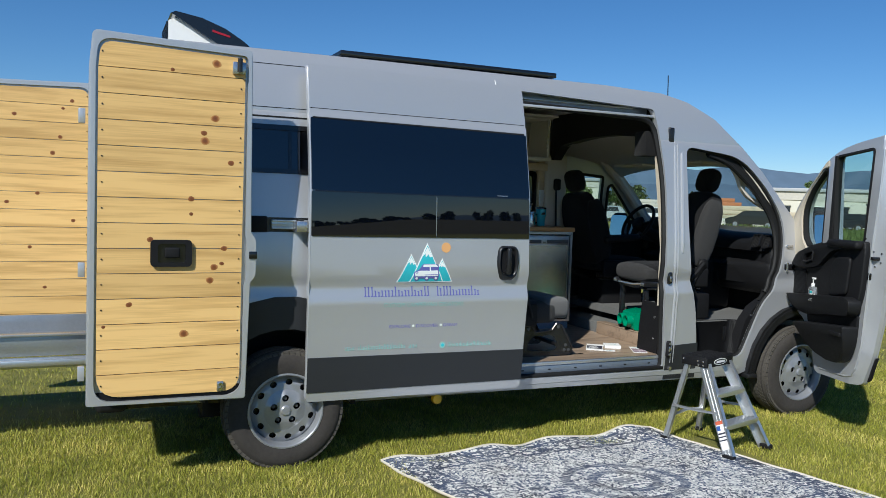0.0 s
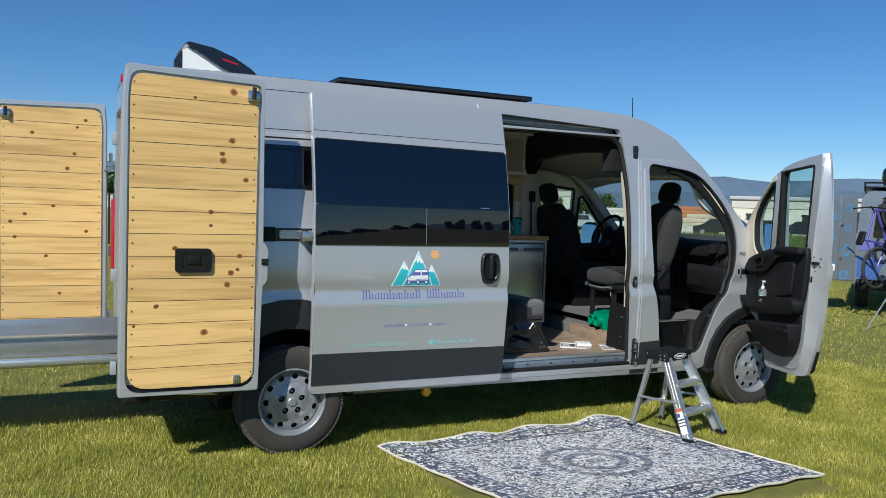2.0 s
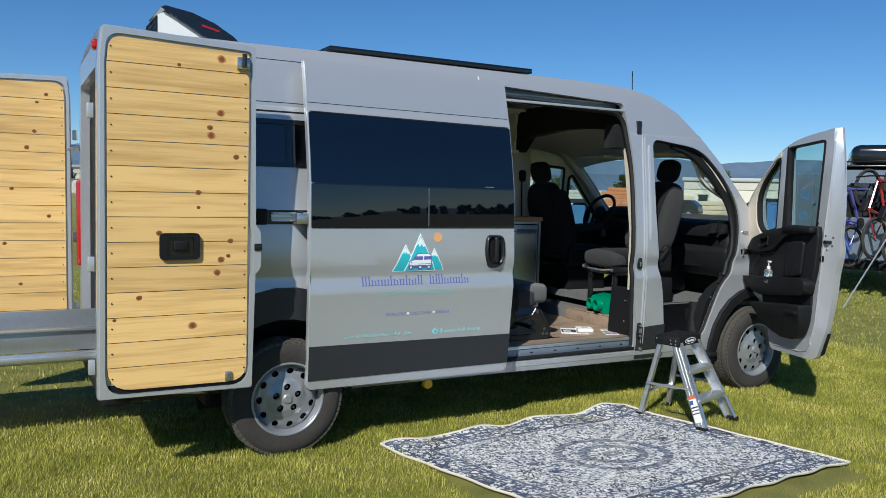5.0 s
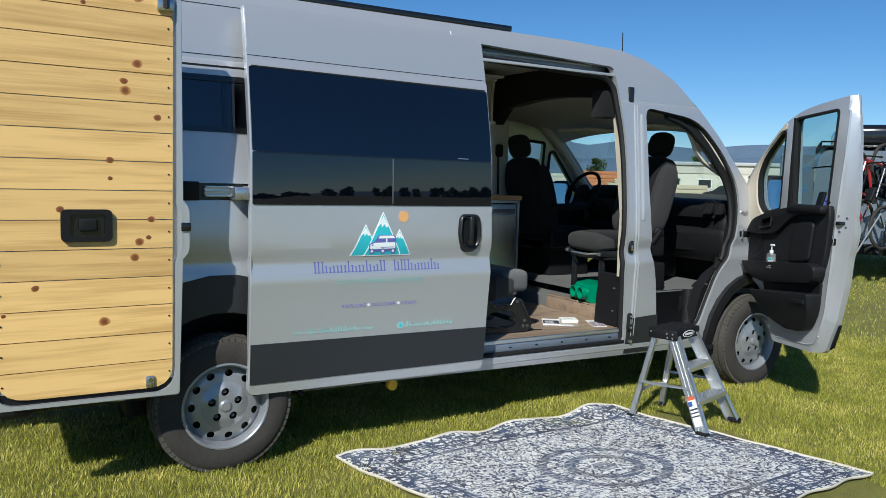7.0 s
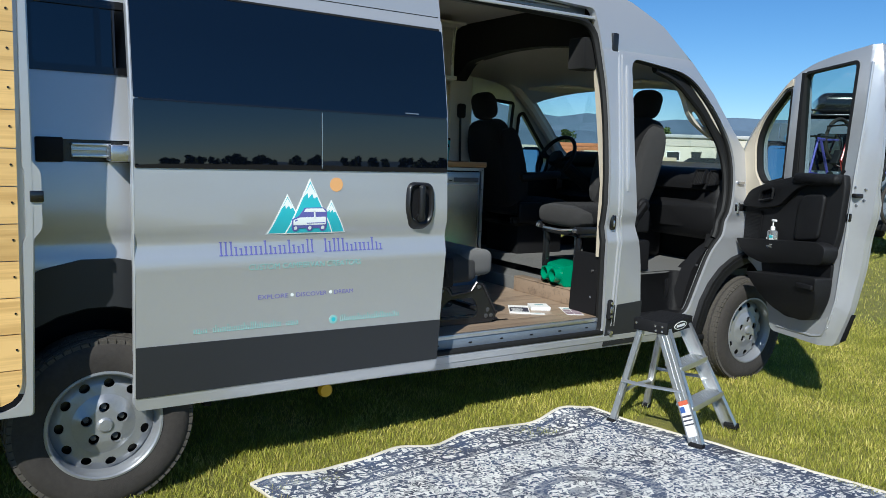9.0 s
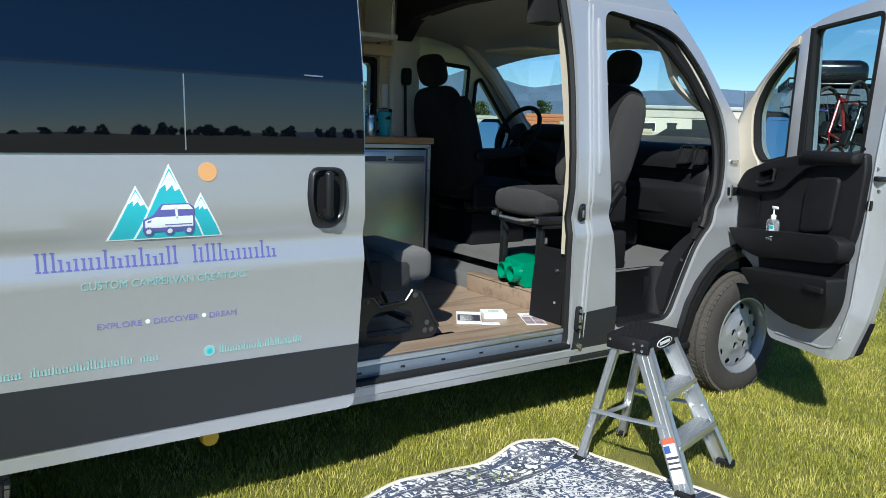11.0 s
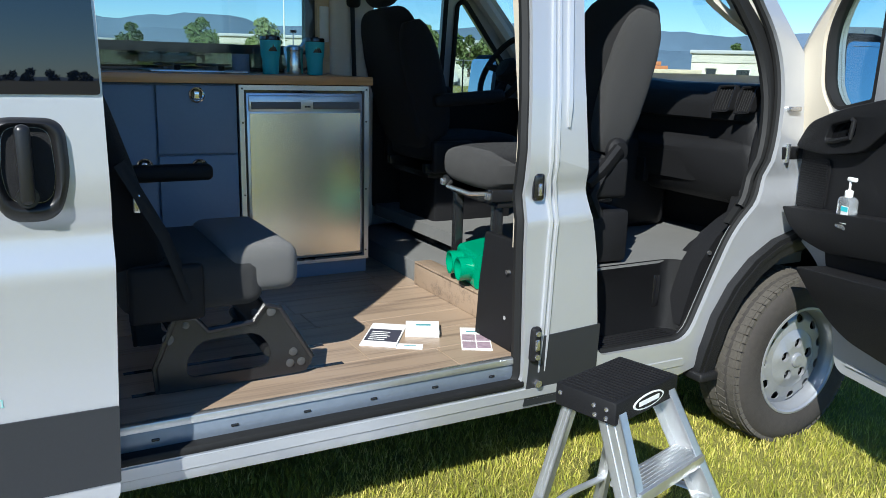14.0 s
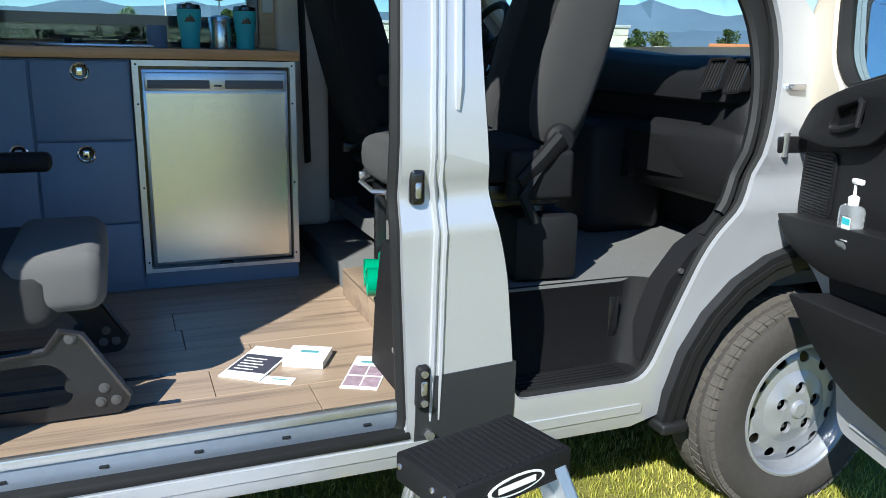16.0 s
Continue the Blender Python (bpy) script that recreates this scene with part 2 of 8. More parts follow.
def rounded(pts, r, n=5):
    """A 2D outline with its corners rounded; r one radius or one a corner."""
    out = []
    N = len(pts)
    rs = r if isinstance(r, (list, tuple)) else [r] * N
    for i in range(N):
        a, p, b = Vector(pts[i - 1]), Vector(pts[i]), Vector(pts[(i + 1) % N])
        u, w = (a - p), (b - p)
        k = min(rs[i], u.length * 0.48, w.length * 0.48)
        if k < 1e-4:
            out.append(tuple(p))
            continue
        q0, q1 = p + u.normalized() * k, p + w.normalized() * k
        for j in range(n + 1):
            t = j / n
            out.append(tuple((1 - t) ** 2 * q0 + 2 * t * (1 - t) * p + t * t * q1))
    return out


def circle(cx, cy, r, n=16):
    return [(cx + r * math.cos(2 * math.pi * k / n), cy + r * math.sin(2 * math.pi * k / n)) for k in range(n)]


def sheet(outer, holes, front, back, acuts=(), bcuts=()):
    """A plate with openings, drawn in (a, b) and bent by front(a, b) and back(a, b)."""
    bm = bmesh.new()
    for loop in [outer, *holes]:
        vs = [bm.verts.new((a, 0, b)) for a, b in loop]
        for i in range(len(vs)):
            bm.edges.new((vs[i - 1], vs[i]))
    bmesh.ops.triangle_fill(bm, edges=bm.edges[:], use_beauty=True)
    for cuts, no in ((acuts, (1, 0, 0)), (bcuts, (0, 0, 1))):
        for c in cuts:
            bmesh.ops.bisect_plane(bm, geom=bm.verts[:] + bm.edges[:] + bm.faces[:], plane_co=Vector(no) * c, plane_no=no, dist=1e-5)
    bm.verts.index_update()
    ab = [(v.co.x, v.co.z) for v in bm.verts]
    fs = [[v.index for v in f.verts] for f in bm.faces]
    rim = [(e.verts[0].index, e.verts[1].index) for e in bm.edges if len(e.link_faces) == 1]
    bm.free()
    o = bmesh.new()
    F = [o.verts.new(front(a, b)) for a, b in ab]
    B = [o.verts.new(back(a, b)) for a, b in ab]
    for f in fs:
        o.faces.new([F[i] for i in f])
        o.faces.new([B[i] for i in reversed(f)])
    for i, j in rim:
        o.faces.new((F[i], F[j], B[j], B[i]))
    return o


def plate(outer, holes, y0, y1, acuts=(), bcuts=()):
    """A flat plate in the x-z plane from y0 to y1."""
    return sheet(outer, holes, lambda a, b: Vector((a, y0, b)), lambda a, b: Vector((a, y1, b)), acuts, bcuts)


def flat(outer, holes, z0, z1):
    """A flat plate in the x-y plane from z0 to z1."""
    return sheet(outer, holes, lambda a, b: Vector((a, b, z0)), lambda a, b: Vector((a, b, z1)))


def cushion(x0, x1, y0, y1, z0, z1, r=0.05, bm=None, m=None, puff=0.0):
    """A soft padded block with fully rounded edges."""
    bm = bm or bmesh.new()
    tmp = box(x0, x1, y0, y1, z0, z1, r, 4)
    c = Vector(((x0 + x1) / 2, (y0 + y1) / 2, (z0 + z1) / 2))
    for v in tmp.verts:
        if puff:
            d = v.co - c
            k = 1 - puff * (abs(2 * d.x / (x1 - x0)) ** 2 + abs(2 * d.y / (y1 - y0)) ** 2) / 2
            v.co.z = c.z + d.z * k
        if m is not None:
            v.co = m @ v.co
    me = bpy.data.meshes.new("tmp")
    tmp.to_mesh(me)
    tmp.free()
    bm.from_mesh(me)
    bpy.data.meshes.remove(me)
    return bm


def blob(cx, cy, cz, rx, ry, rz, p=3.0, bm=None, m=None, seg=24, taper=0.0):
    """A padded superellipsoid; taper narrows it in y towards its top."""
    bm = bm or bmesh.new()

    def s(v):
        return math.copysign(abs(v) ** (2 / p), v)

    rows = []
    for i in range(1, seg // 2):
        a = -math.pi / 2 + math.pi * i / (seg // 2)
        row = []
        for k in range(seg):
            b = 2 * math.pi * k / seg
            z = s(math.sin(a))
            v = Vector((cx + rx * s(math.cos(a)) * s(math.cos(b)), cy + ry * (1 - taper * (z + 1) / 2) * s(math.cos(a)) * s(math.sin(b)), cz + rz * z))
            row.append(bm.verts.new(m @ v if m is not None else v))
        rows.append(row)
    for a, b in zip(rows, rows[1:]):
        for k in range(seg):
            bm.faces.new((a[k], a[(k + 1) % seg], b[(k + 1) % seg], b[k]))
    bm.faces.new(rows[0][::-1])
    bm.faces.new(rows[-1])
    return bm


def lerp(table, x):
    return float(np.interp(x, [p[0] for p in table], [p[1] for p in table]))

# ---- the van: shell ----
van = thing("camper_van", "silver high-roof camper van with open doors standing on grass", "van", Matrix.Translation((1.9, 1.175, 0)))
VAN_INV = Matrix.Translation((-1.9, -1.175, 0))


def vpart(name, bm, mat, label="", parent=None, smooth=32):
    """A part of the van, modelled in world metres."""
    ob = part(name, bm, mat, van, label, smooth)
    ob.matrix_parent_inverse = VAN_INV
    if parent is not None:
        ob.parent = parent
        ob.matrix_parent_inverse = parent.matrix_basis.inverted() if parent.parent is None else Matrix.Identity(4)
    return ob


MID = 1.175
SIDE = [(0.28, 0.215), (0.36, 0.19), (0.45, 0.178), (0.62, 0.168), (0.90, 0.158), (0.955, 0.154), (0.975, 0.152), (1.055, 0.170), (1.075, 0.170), (1.135, 0.152), (1.2, 0.153), (1.36, 0.162), (1.42, 0.170), (1.7, 0.205), (2.02, 0.248), (2.07, 0.252), (2.085, 0.262), (2.1, 0.262), (2.115, 0.262), (2.3, 0.295), (2.40, 0.325), (2.45, 0.352), (2.60, 0.45)]
ZCUTS = [0.36, 0.45, 0.62, 0.8, 0.955, 0.975, 1.015, 1.055, 1.075, 1.105, 1.135, 1.2, 1.36, 1.42, 1.55, 1.7, 1.85, 2.02, 2.07, 2.085, 2.115, 2.2, 2.3, 2.36, 2.40]


def side_y(x, z):
    """Outer skin of the near side."""
    y = lerp(SIDE, z)
    if x > 3.1:
        y += 0.10 * ((x - 3.1) / 1.2) ** 2 * min(1, max(0, (z - 1.0) / 0.7))
    if x > 4.35:
        y += 0.42 * ((x - 4.35) / 0.62) ** 2.4
    return y


TOP = [(-0.98, 2.45), (0.5, 2.455), (2.3, 2.45), (2.78, 2.43), (3.0, 2.38), (3.25, 2.265), (3.5, 2.075), (3.72, 1.89), (3.90, 1.70), (4.06, 1.52), (4.25, 1.37), (4.55, 1.26), (4.80, 1.12), (4.91, 0.95), (4.96, 0.72), (4.96, 0.40)]


def arch(cx, r, z0, n=14):
    """Wheel arch outline from front to rear."""
    a0 = math.asin((z0 - 0.36) / r)
    return [(cx + r * math.cos(a), 0.36 + r * math.sin(a)) for a in np.linspace(a0, math.pi - a0, n)]


def side_outline(r=0.455):
    return [(-0.98, 0.44), *arch(0.0, r, 0.40)[::-1], (0.9, 0.345), (1.6, 0.335), (2.86, 0.325), (3.50, 0.32), *arch(4.09, r - 0.015, 0.37)[::-1], (4.75, 0.36)] + TOP[::-1]


SLIDE_HOLE = rounded([(1.47, 0.42), (2.785, 0.41), (2.750, 1.0), (2.752, 1.3), (2.762, 1.6), (2.755, 1.85), (2.705, 2.20), (2.68, 2.305), (1.47, 2.35)], [0.03, 0.06, 0.1, 0.1, 0.1, 0.1, 0.05, 0.03, 0.02])
INNER_TOP = rounded([(1.47, 0.42), (2.785, 0.41), (2.750, 1.0), (2.752, 1.3), (2.762, 1.6), (2.755, 1.85), (2.69, 2.235), (1.47, 2.266)], [0.03, 0.06, 0.1, 0.1, 0.1, 0.1, 0.12, 0.03])
CAB_HOLE = rounded([(3.09, 0.475), (3.525, 0.47), (3.60, 0.66), (3.70, 0.88), (3.82, 1.0), (3.905, 1.25), (3.925, 1.54), (3.765, 1.765), (3.49, 1.995), (2.957, 2.05), (2.955, 1.4), (2.985, 1.05), (3.04, 0.88)], [0.05, 0.07, 0.1, 0.1, 0.1, 0.15, 0.15, 0.15, 0.15, 0.07, 0.1, 0.1, 0.1])
REAR_WINDOW = rounded([(-0.245, 1.725), (0.50, 1.725), (0.50, 2.00), (-0.245, 2.00)], 0.03)
RAIL_SLOT = rounded([(-0.21, 1.38), (1.38, 1.38), (1.38, 1.465), (-0.21, 1.465)], 0.006)
XCUTS = [-0.5, 0.5, 1.5, 2.4, 3.1, 3.3, 3.5, 3.7, 3.9, 4.1, 4.3, 4.45, 4.55, 4.65, 4.75, 4.85]
vpart("side_wall", sheet(side_outline(), [SLIDE_HOLE, CAB_HOLE, REAR_WINDOW, RAIL_SLOT], lambda x, z: Vector((x, side_y(x, z), z)), lambda x, z: Vector((x, side_y(x, z) + 0.05, z)), XCUTS, ZCUTS), SILVER, "silver painted steel side wall with openings")

LEFT_WINDOW = rounded([(0.9, 1.41), (2.72, 1.41), (2.72, 1.875), (0.9, 1.875)], 0.04)
LEFT_CAB = rounded([(3.03, 1.30), (3.50, 1.29), (3.49, 1.87), (3.07, 1.90)], [0.03, 0.03, 0.02, 0.06])
LEFT_VENT = rounded([(3.565, 1.29), (3.90, 1.30), (3.93, 1.42), (3.60, 1.80), (3.56, 1.78)], [0.02, 0.03, 0.05, 0.03, 0.02])
vpart("side_wall", sheet(side_outline(), [LEFT_WINDOW, LEFT_CAB, LEFT_VENT], lambda x, z: Vector((x, 2 * MID - side_y(x, z), z)), lambda x, z: Vector((x, 2 * MID - side_y(x, z) - 0.05, z)), XCUTS, ZCUTS), SILVER)


def crosswise(stations, crown, n=12, thick=0.03):
    """Lofts a skin from side to side over a run of side-outline stations."""
    bm = bmesh.new()
    rings = []
    for (x, z), (cz, cx) in zip(stations, crown):
        row = []
        y0 = side_y(x, z)
        for k in range(n + 1):
            u = -math.cos(math.pi * k / n)
            e = 1 - abs(u) ** 3.2
            row.append(bm.verts.new((x + cx * (1 - u * u), MID + u * (MID - y0), z + cz * e)))
        rings.append(row)
    for a, b in zip(rings, rings[1:]):
        for k in range(n):
            bm.faces.new((a[k], a[k + 1], b[k + 1], b[k]))
    r = bmesh.ops.solidify(bm, geom=bm.faces[:], thickness=thick)
    return bm


vpart("roof", crosswise(TOP[:7] + [(3.55, 2.035)], [(0.055, 0), (0.055, 0), (0.055, 0), (0.055, 0.02), (0.06, 0.06), (0.07, 0.12), (0.07, 0.2), (0.07, 0.22)]), SILVER, "silver painted high roof")
WSTOP, WSBOT = (3.55, 2.035), (4.19, 1.415)
vpart("windscreen", crosswise([WSTOP, (3.72, 1.89), (3.90, 1.70), (4.06, 1.52), WSBOT], [(0.07, 0.22), (0.06, 0.26), (0.05, 0.28), (0.04, 0.3), (0.03, 0.3)], thick=0.006), GLASS, "sloping clear windscreen").visible_shadow = False
vpart("bonnet", crosswise([WSBOT, (4.34, 1.34), (4.55, 1.26), (4.80, 1.12), (4.91, 0.95)], [(0.03, 0.3), (0.06, 0.26), (0.08, 0.14), (0.06, 0.08), (0.02, 0.06)]), SILVER, "short silver bonnet")
vpart("grille", crosswise([(4.91, 0.95), (4.945, 0.80), (4.96, 0.72)], [(0.02, 0.06), (0, 0.07), (0, 0.07)]), BLACK_PLASTIC, "black front grille")
vpart("bumper", crosswise([(4.96, 0.72), (4.97, 0.55), (4.94, 0.34)], [(0, 0.07), (0, 0.09), (0, 0.06)]), GREY_PLASTIC, "dark plastic front bumper")
# windscreen pillars seen from inside
for sgn in (0, 1):
    pts = []
    for x, z in [(3.36, 2.085), (3.50, 1.995), (3.68, 1.84), (3.85, 1.665), (4.0, 1.50), (4.12, 1.385)]:
        y = side_y(x, z) + 0.075
        pts.append((x - 0.02, 2 * MID - y if sgn else y, z))
    vpart("windscreen_pillar", rod(pts, 0.04, seg=8), BEIGE, "beige trimmed windscreen pillar")
# floor, inner wheel boxes, rear frame
vpart("underbody", box(-0.95, 4.6, 0.30, 2.05, 0.36, 0.44, 0.01), DARK_METAL, "dark underbody")
vpart("sill", sheet(rounded([(0.42, 0.325), (3.52, 0.315), (3.52, 0.40), (0.42, 0.41)], 0.01), [], lambda x, z: Vector((x, side_y(x, z) - 0.004 + 0.05 * max(0, (0.37 - z) / 0.05), z)), lambda x, z: Vector((x, 0.30, z)), (), (0.335, 0.35, 0.37)), SILVER, "silver body sill")
vpart("rear_frame", plate([(0.17, 0.45), (2.18, 0.45), (2.12, 2.2), (2.02, 2.45), (0.33, 2.45), (0.23, 2.2)], [rounded([(0.33, 0.56), (2.02, 0.56), (1.98, 2.3), (0.37, 2.3)], 0.06)], 0, 0.06), INNER_SILVER, "silver rear door frame").matrix_basis = Matrix.Translation((-0.92, 0, 0)) @ Matrix.Rotation(radians(90), 4, "Z")
vpart("rear_bumper", box(-1.02, -0.86, 0.22, 2.13, 0.36, 0.47, 0.03, 3), GREY_PLASTIC, "dark plastic rear bumper step")
for y in (0.21, 2.14):
    vpart("tail_lamp", box(-1.005, -0.93, y - 0.055, y + 0.055, 0.98, 1.62, 0.02, 3), RED_LENS, "tall red tail lamp")
vpart("marker_lamp", box(-1.04, -0.97, 0.36, 0.44, 2.33, 2.385, 0.015, 3), RED_LENS, "small red marker lamp")

# ---- the van: sliding door, slid back along the side ----
DOOR_OUT = 0.125


DOOR_SIDE = [p for p in SIDE if p[0] < 1.3] + [(1.36, 0.160), (1.62, 0.164), (1.80, 0.190), (2.02, 0.228), (2.07, 0.236), (2.085, 0.246), (2.115, 0.247), (2.3, 0.281), (2.40, 0.312), (2.60, 0.44)]


def door_y(x, z):
    return lerp(DOOR_SIDE, z) - DOOR_OUT


slide = vpart("sliding_door", sheet(rounded([(0.105, 0.390), (1.522, 0.388), (1.545, 1.0), (1.542, 1.4), (1.528, 2.07), (1.512, 2.345), (0.10, 2.365), (0.105, 1.2)], [0.03, 0.03, 0, 0, 0, 0.02, 0.02, 0]), [], lambda x, z: Vector((x, door_y(x, z), z)), lambda x, z: Vector((x, door_y(x, z) + 0.055, z)), [0.5, 1.0], ZCUTS + [1.62, 1.8]), SILVER, "silver sliding door slid fully back")


def on_door(outer, proud, holes=(), thick=0.004, zc=(), name="", mat=None, label="", smooth=32):
    return vpart(name, sheet(outer, list(holes), lambda x, z: Vector((x, door_y(x, z) - proud - thick, z)), lambda x, z: Vector((x, door_y(x, z) - proud + 0.003, z)), (), zc), mat, label, slide, smooth)


on_door(rounded([(0.110, 1.365), (1.538, 1.365), (1.530, 1.618), (0.109, 1.628)], 0.008), 0.001, name="window_panel", mat=TINTED, label="glossy dark tinted lower sliding door window", zc=[])
on_door(rounded([(0.109, 1.632), (1.530, 1.622), (1.522, 2.03), (0.108, 2.05)], 0.008), 0.001, name="window_panel", mat=TINTED, label="glossy dark tinted upper sliding door window", zc=[1.8, 1.9, 2.02])
on_door(rounded([(0.106, 0.445), (1.526, 0.445), (1.532, 0.645), (0.106, 0.655)], 0.005), 0.0, name="lower_panel", mat=VINYL, label="matte dark grey lower band", zc=[0.62])
on_door(rounded([(0.13, 1.625), (0.13, 1.631), (1.52, 1.624), (1.52, 1.617)][::-1], 0), 0.004, name="window_bar", mat=BLACK_GLOSS, thick=0.005)
on_door(rounded([(0.885, 1.375), (0.889, 1.375), (0.886, 1.615), (0.882, 1.615)], 0), 0.004, name="window_bar", mat=STEEL, thick=0.004)
on_door(rounded([(1.30, 1.632), (1.37, 1.631), (1.37, 1.636), (1.30, 1.637)], 0.003), 0.006, name="window_latch", mat=RAIL_STEEL, thick=0.004)
on_door(rounded([(0.12, 2.045), (1.51, 2.03), (1.51, 2.04), (0.12, 2.056)], 0), 0.001, name="window_seal", mat=SEAL, thick=0.004)
on_door(rounded([(0.106, 2.104), (1.515, 2.094), (1.515, 2.098), (0.106, 2.108)], 0), -0.001, name="seam", mat=SEAL, thick=0.0012)
# handle: recessed cup with an upright grip
HANDLE_BLACK = material("satin_black_handle", (0.010, 0.010, 0.011), 0.34, 0, 0.2, 200, 0.08, 900, spec=0.5)
CUP = rounded([(1.335, 1.096), (1.440, 1.096), (1.468, 1.19), (1.462, 1.316), (1.320, 1.320), (1.308, 1.2)], 0.042)
CUP_IN = rounded([(1.350, 1.140), (1.426, 1.140), (1.438, 1.19), (1.432, 1.296), (1.344, 1.299), (1.336, 1.2)], 0.03)


def rim_y(x, z):
    return door_y(x, z) - 0.020


def ring_solid(outer, inner, front, back):
    """A rounded ring between two outlines with the same number of corners."""
    bm = bmesh.new()
    mid = [((a + c) / 2, (b + d) / 2) for (a, b), (c, d) in zip(outer, inner)]
    q = [((a * 3 + c) / 4, (b * 3 + d) / 4) for (a, b), (c, d) in zip(outer, inner)]
    rows = []
    for loop, k in ((outer, 0.0), (q, 0.8), (mid, 1.0), ([((a + 3 * c) / 4, (b + 3 * d) / 4) for (a, b), (c, d) in zip(outer, inner)], 0.8), (inner, -0.1)):
        rows.append([bm.verts.new((x, back(x, z) + (front(x, z) - back(x, z)) * k, z)) for x, z in loop])
    N = len(outer)
    for r0, r1 in zip(rows, rows[1:]):
        for i in range(N):
            bm.faces.new((r0[i], r0[(i + 1) % N], r1[(i + 1) % N], r1[i]))
    return bm


vpart("handle_surround", ring_solid(CUP, CUP_IN, rim_y, door_y), HANDLE_BLACK, "black handle surround", slide, 60)
on_door(CUP_IN, -0.001, thick=0.004, zc=[1.135, 1.2, 1.25], name="handle_cup", mat=BLACK_PLASTIC)
hy = door_y(1.38, 1.2)
vpart("handle_grip", cushion(1.366, 1.396, hy - 0.046, hy - 0.014, 1.140, 1.306, 0.013), HANDLE_BLACK, "black upright grip", slide)
vpart("handle_lock", rod([(1.381, hy - 0.034, 1.155), (1.381, hy - 0.016, 1.155)], 0.022, seg=16), HANDLE_BLACK, "", slide)

# printed sign on the door
TEAL = material("teal_print", (0.05, 0.47, 0.53), 0.45, 0, 0.05, 200)
PEACH = material("peach_print", (0.72, 0.38, 0.15), 0.45, 0, 0.05, 200)
VIOLET = material("violet_print", (0.125, 0.125, 0.38), 0.45, 0, 0.05, 200)
PALE_TEAL = material("pale_teal_print", (0.27, 0.52, 0.50), 0.45, 0, 0.05, 200)
PALE_VIOLET = material("pale_violet_print", (0.20, 0.19, 0.46), 0.45, 0, 0.05, 200)
PALE = material("pale_print", (0.80, 0.84, 0.82), 0.45, 0, 0.05, 200)


def decal(name, outer, mat, level=1, holes=(), label=""):
    return on_door(outer, 0.0006 + 0.0005 * level, holes=holes, thick=0.0006, name=name, mat=mat, label=label, zc=[0.975, 1.055, 1.075, 1.135, 1.2, 1.36])


for k, (ax, az, w, h) in enumerate([(0.728, 1.252, 0.082, 0.156), (0.932, 1.225, 0.066, 0.129), (0.832, 1.318, 0.105, 0.222)]):
    base = az - h
    decal("mountain_border", [(ax - w - 0.008, base - 0.004), (ax + w + 0.008, base - 0.004), (ax, az + 0.012)], PALE, k * 2)
    decal("mountain", [(ax - w, base), (ax + w, base), (ax, az)], TEAL, k * 2 + 1)
    c = 0.3
    decal("snow_cap", [(ax - w * c, az - h * c), (ax - w * c * 0.4, az - h * c * 0.75), (ax - w * 0.1, az - h * c * 1.1), (ax + w * 0.08, az - h * c * 0.8), (ax + w * c * 0.5, az - h * c * 1.1), (ax + w * c, az - h * c), (ax + w * c * 0.9, az - h * c * 0.9), (ax, az - h * 0.04), (ax - w * c * 0.9, az - h * c * 0.9)], PALE, k * 2 + 1.6)
decal("sun_disc", circle(0.957, 1.305, 0.031, 28), PEACH, 1)
# the small pictured van of the sign
def small_van(pts):
    """Points of the pictured van, drawn about its own middle and set into the sign."""
    return [(0.828 + (x - 0.815) * 0.9, 1.102 + (z - 1.09) * 0.9) for x, z in pts]


decal("pictured_van", small_van(rounded([(0.725, 1.105), (0.905, 1.105), (0.905, 1.19), (0.885, 1.205), (0.79, 1.205), (0.76, 1.165), (0.725, 1.15)], 0.006)), VIOLET, 8)
decal("pictured_body", small_van(rounded([(0.732, 1.120), (0.900, 1.122), (0.899, 1.160), (0.765, 1.158), (0.732, 1.146)], 0.004)), PALE, 9)
decal("pictured_roof", small_van(rounded([(0.785, 1.184), (0.900, 1.184), (0.884, 1.2005), (0.795, 1.2005)], 0.003)), PALE, 9)
decal("pictured_lamp", small_van(rounded([(0.738, 1.138), (0.752, 1.142), (0.754, 1.148), (0.742, 1.147)], 0.002)), VIOLET, 10)
decal("pictured_stripe", small_van([(0.80, 1.128), (0.896, 1.129), (0.896, 1.133), (0.80, 1.132)]), VIOLET, 10)
decal("pictured_pillar", small_van([(0.838, 1.15), (0.846, 1.15), (0.844, 1.19), (0.836, 1.19)]), PALE, 9)
for cx in (0.745, 0.818, 0.886):
    decal("pictured_wheel", small_van(circle(cx, 1.107, 0.017, 16)), VIOLET, 9)
    decal("pictured_hub", small_van(circle(cx, 1.107, 0.009, 12)), PALE, 10)


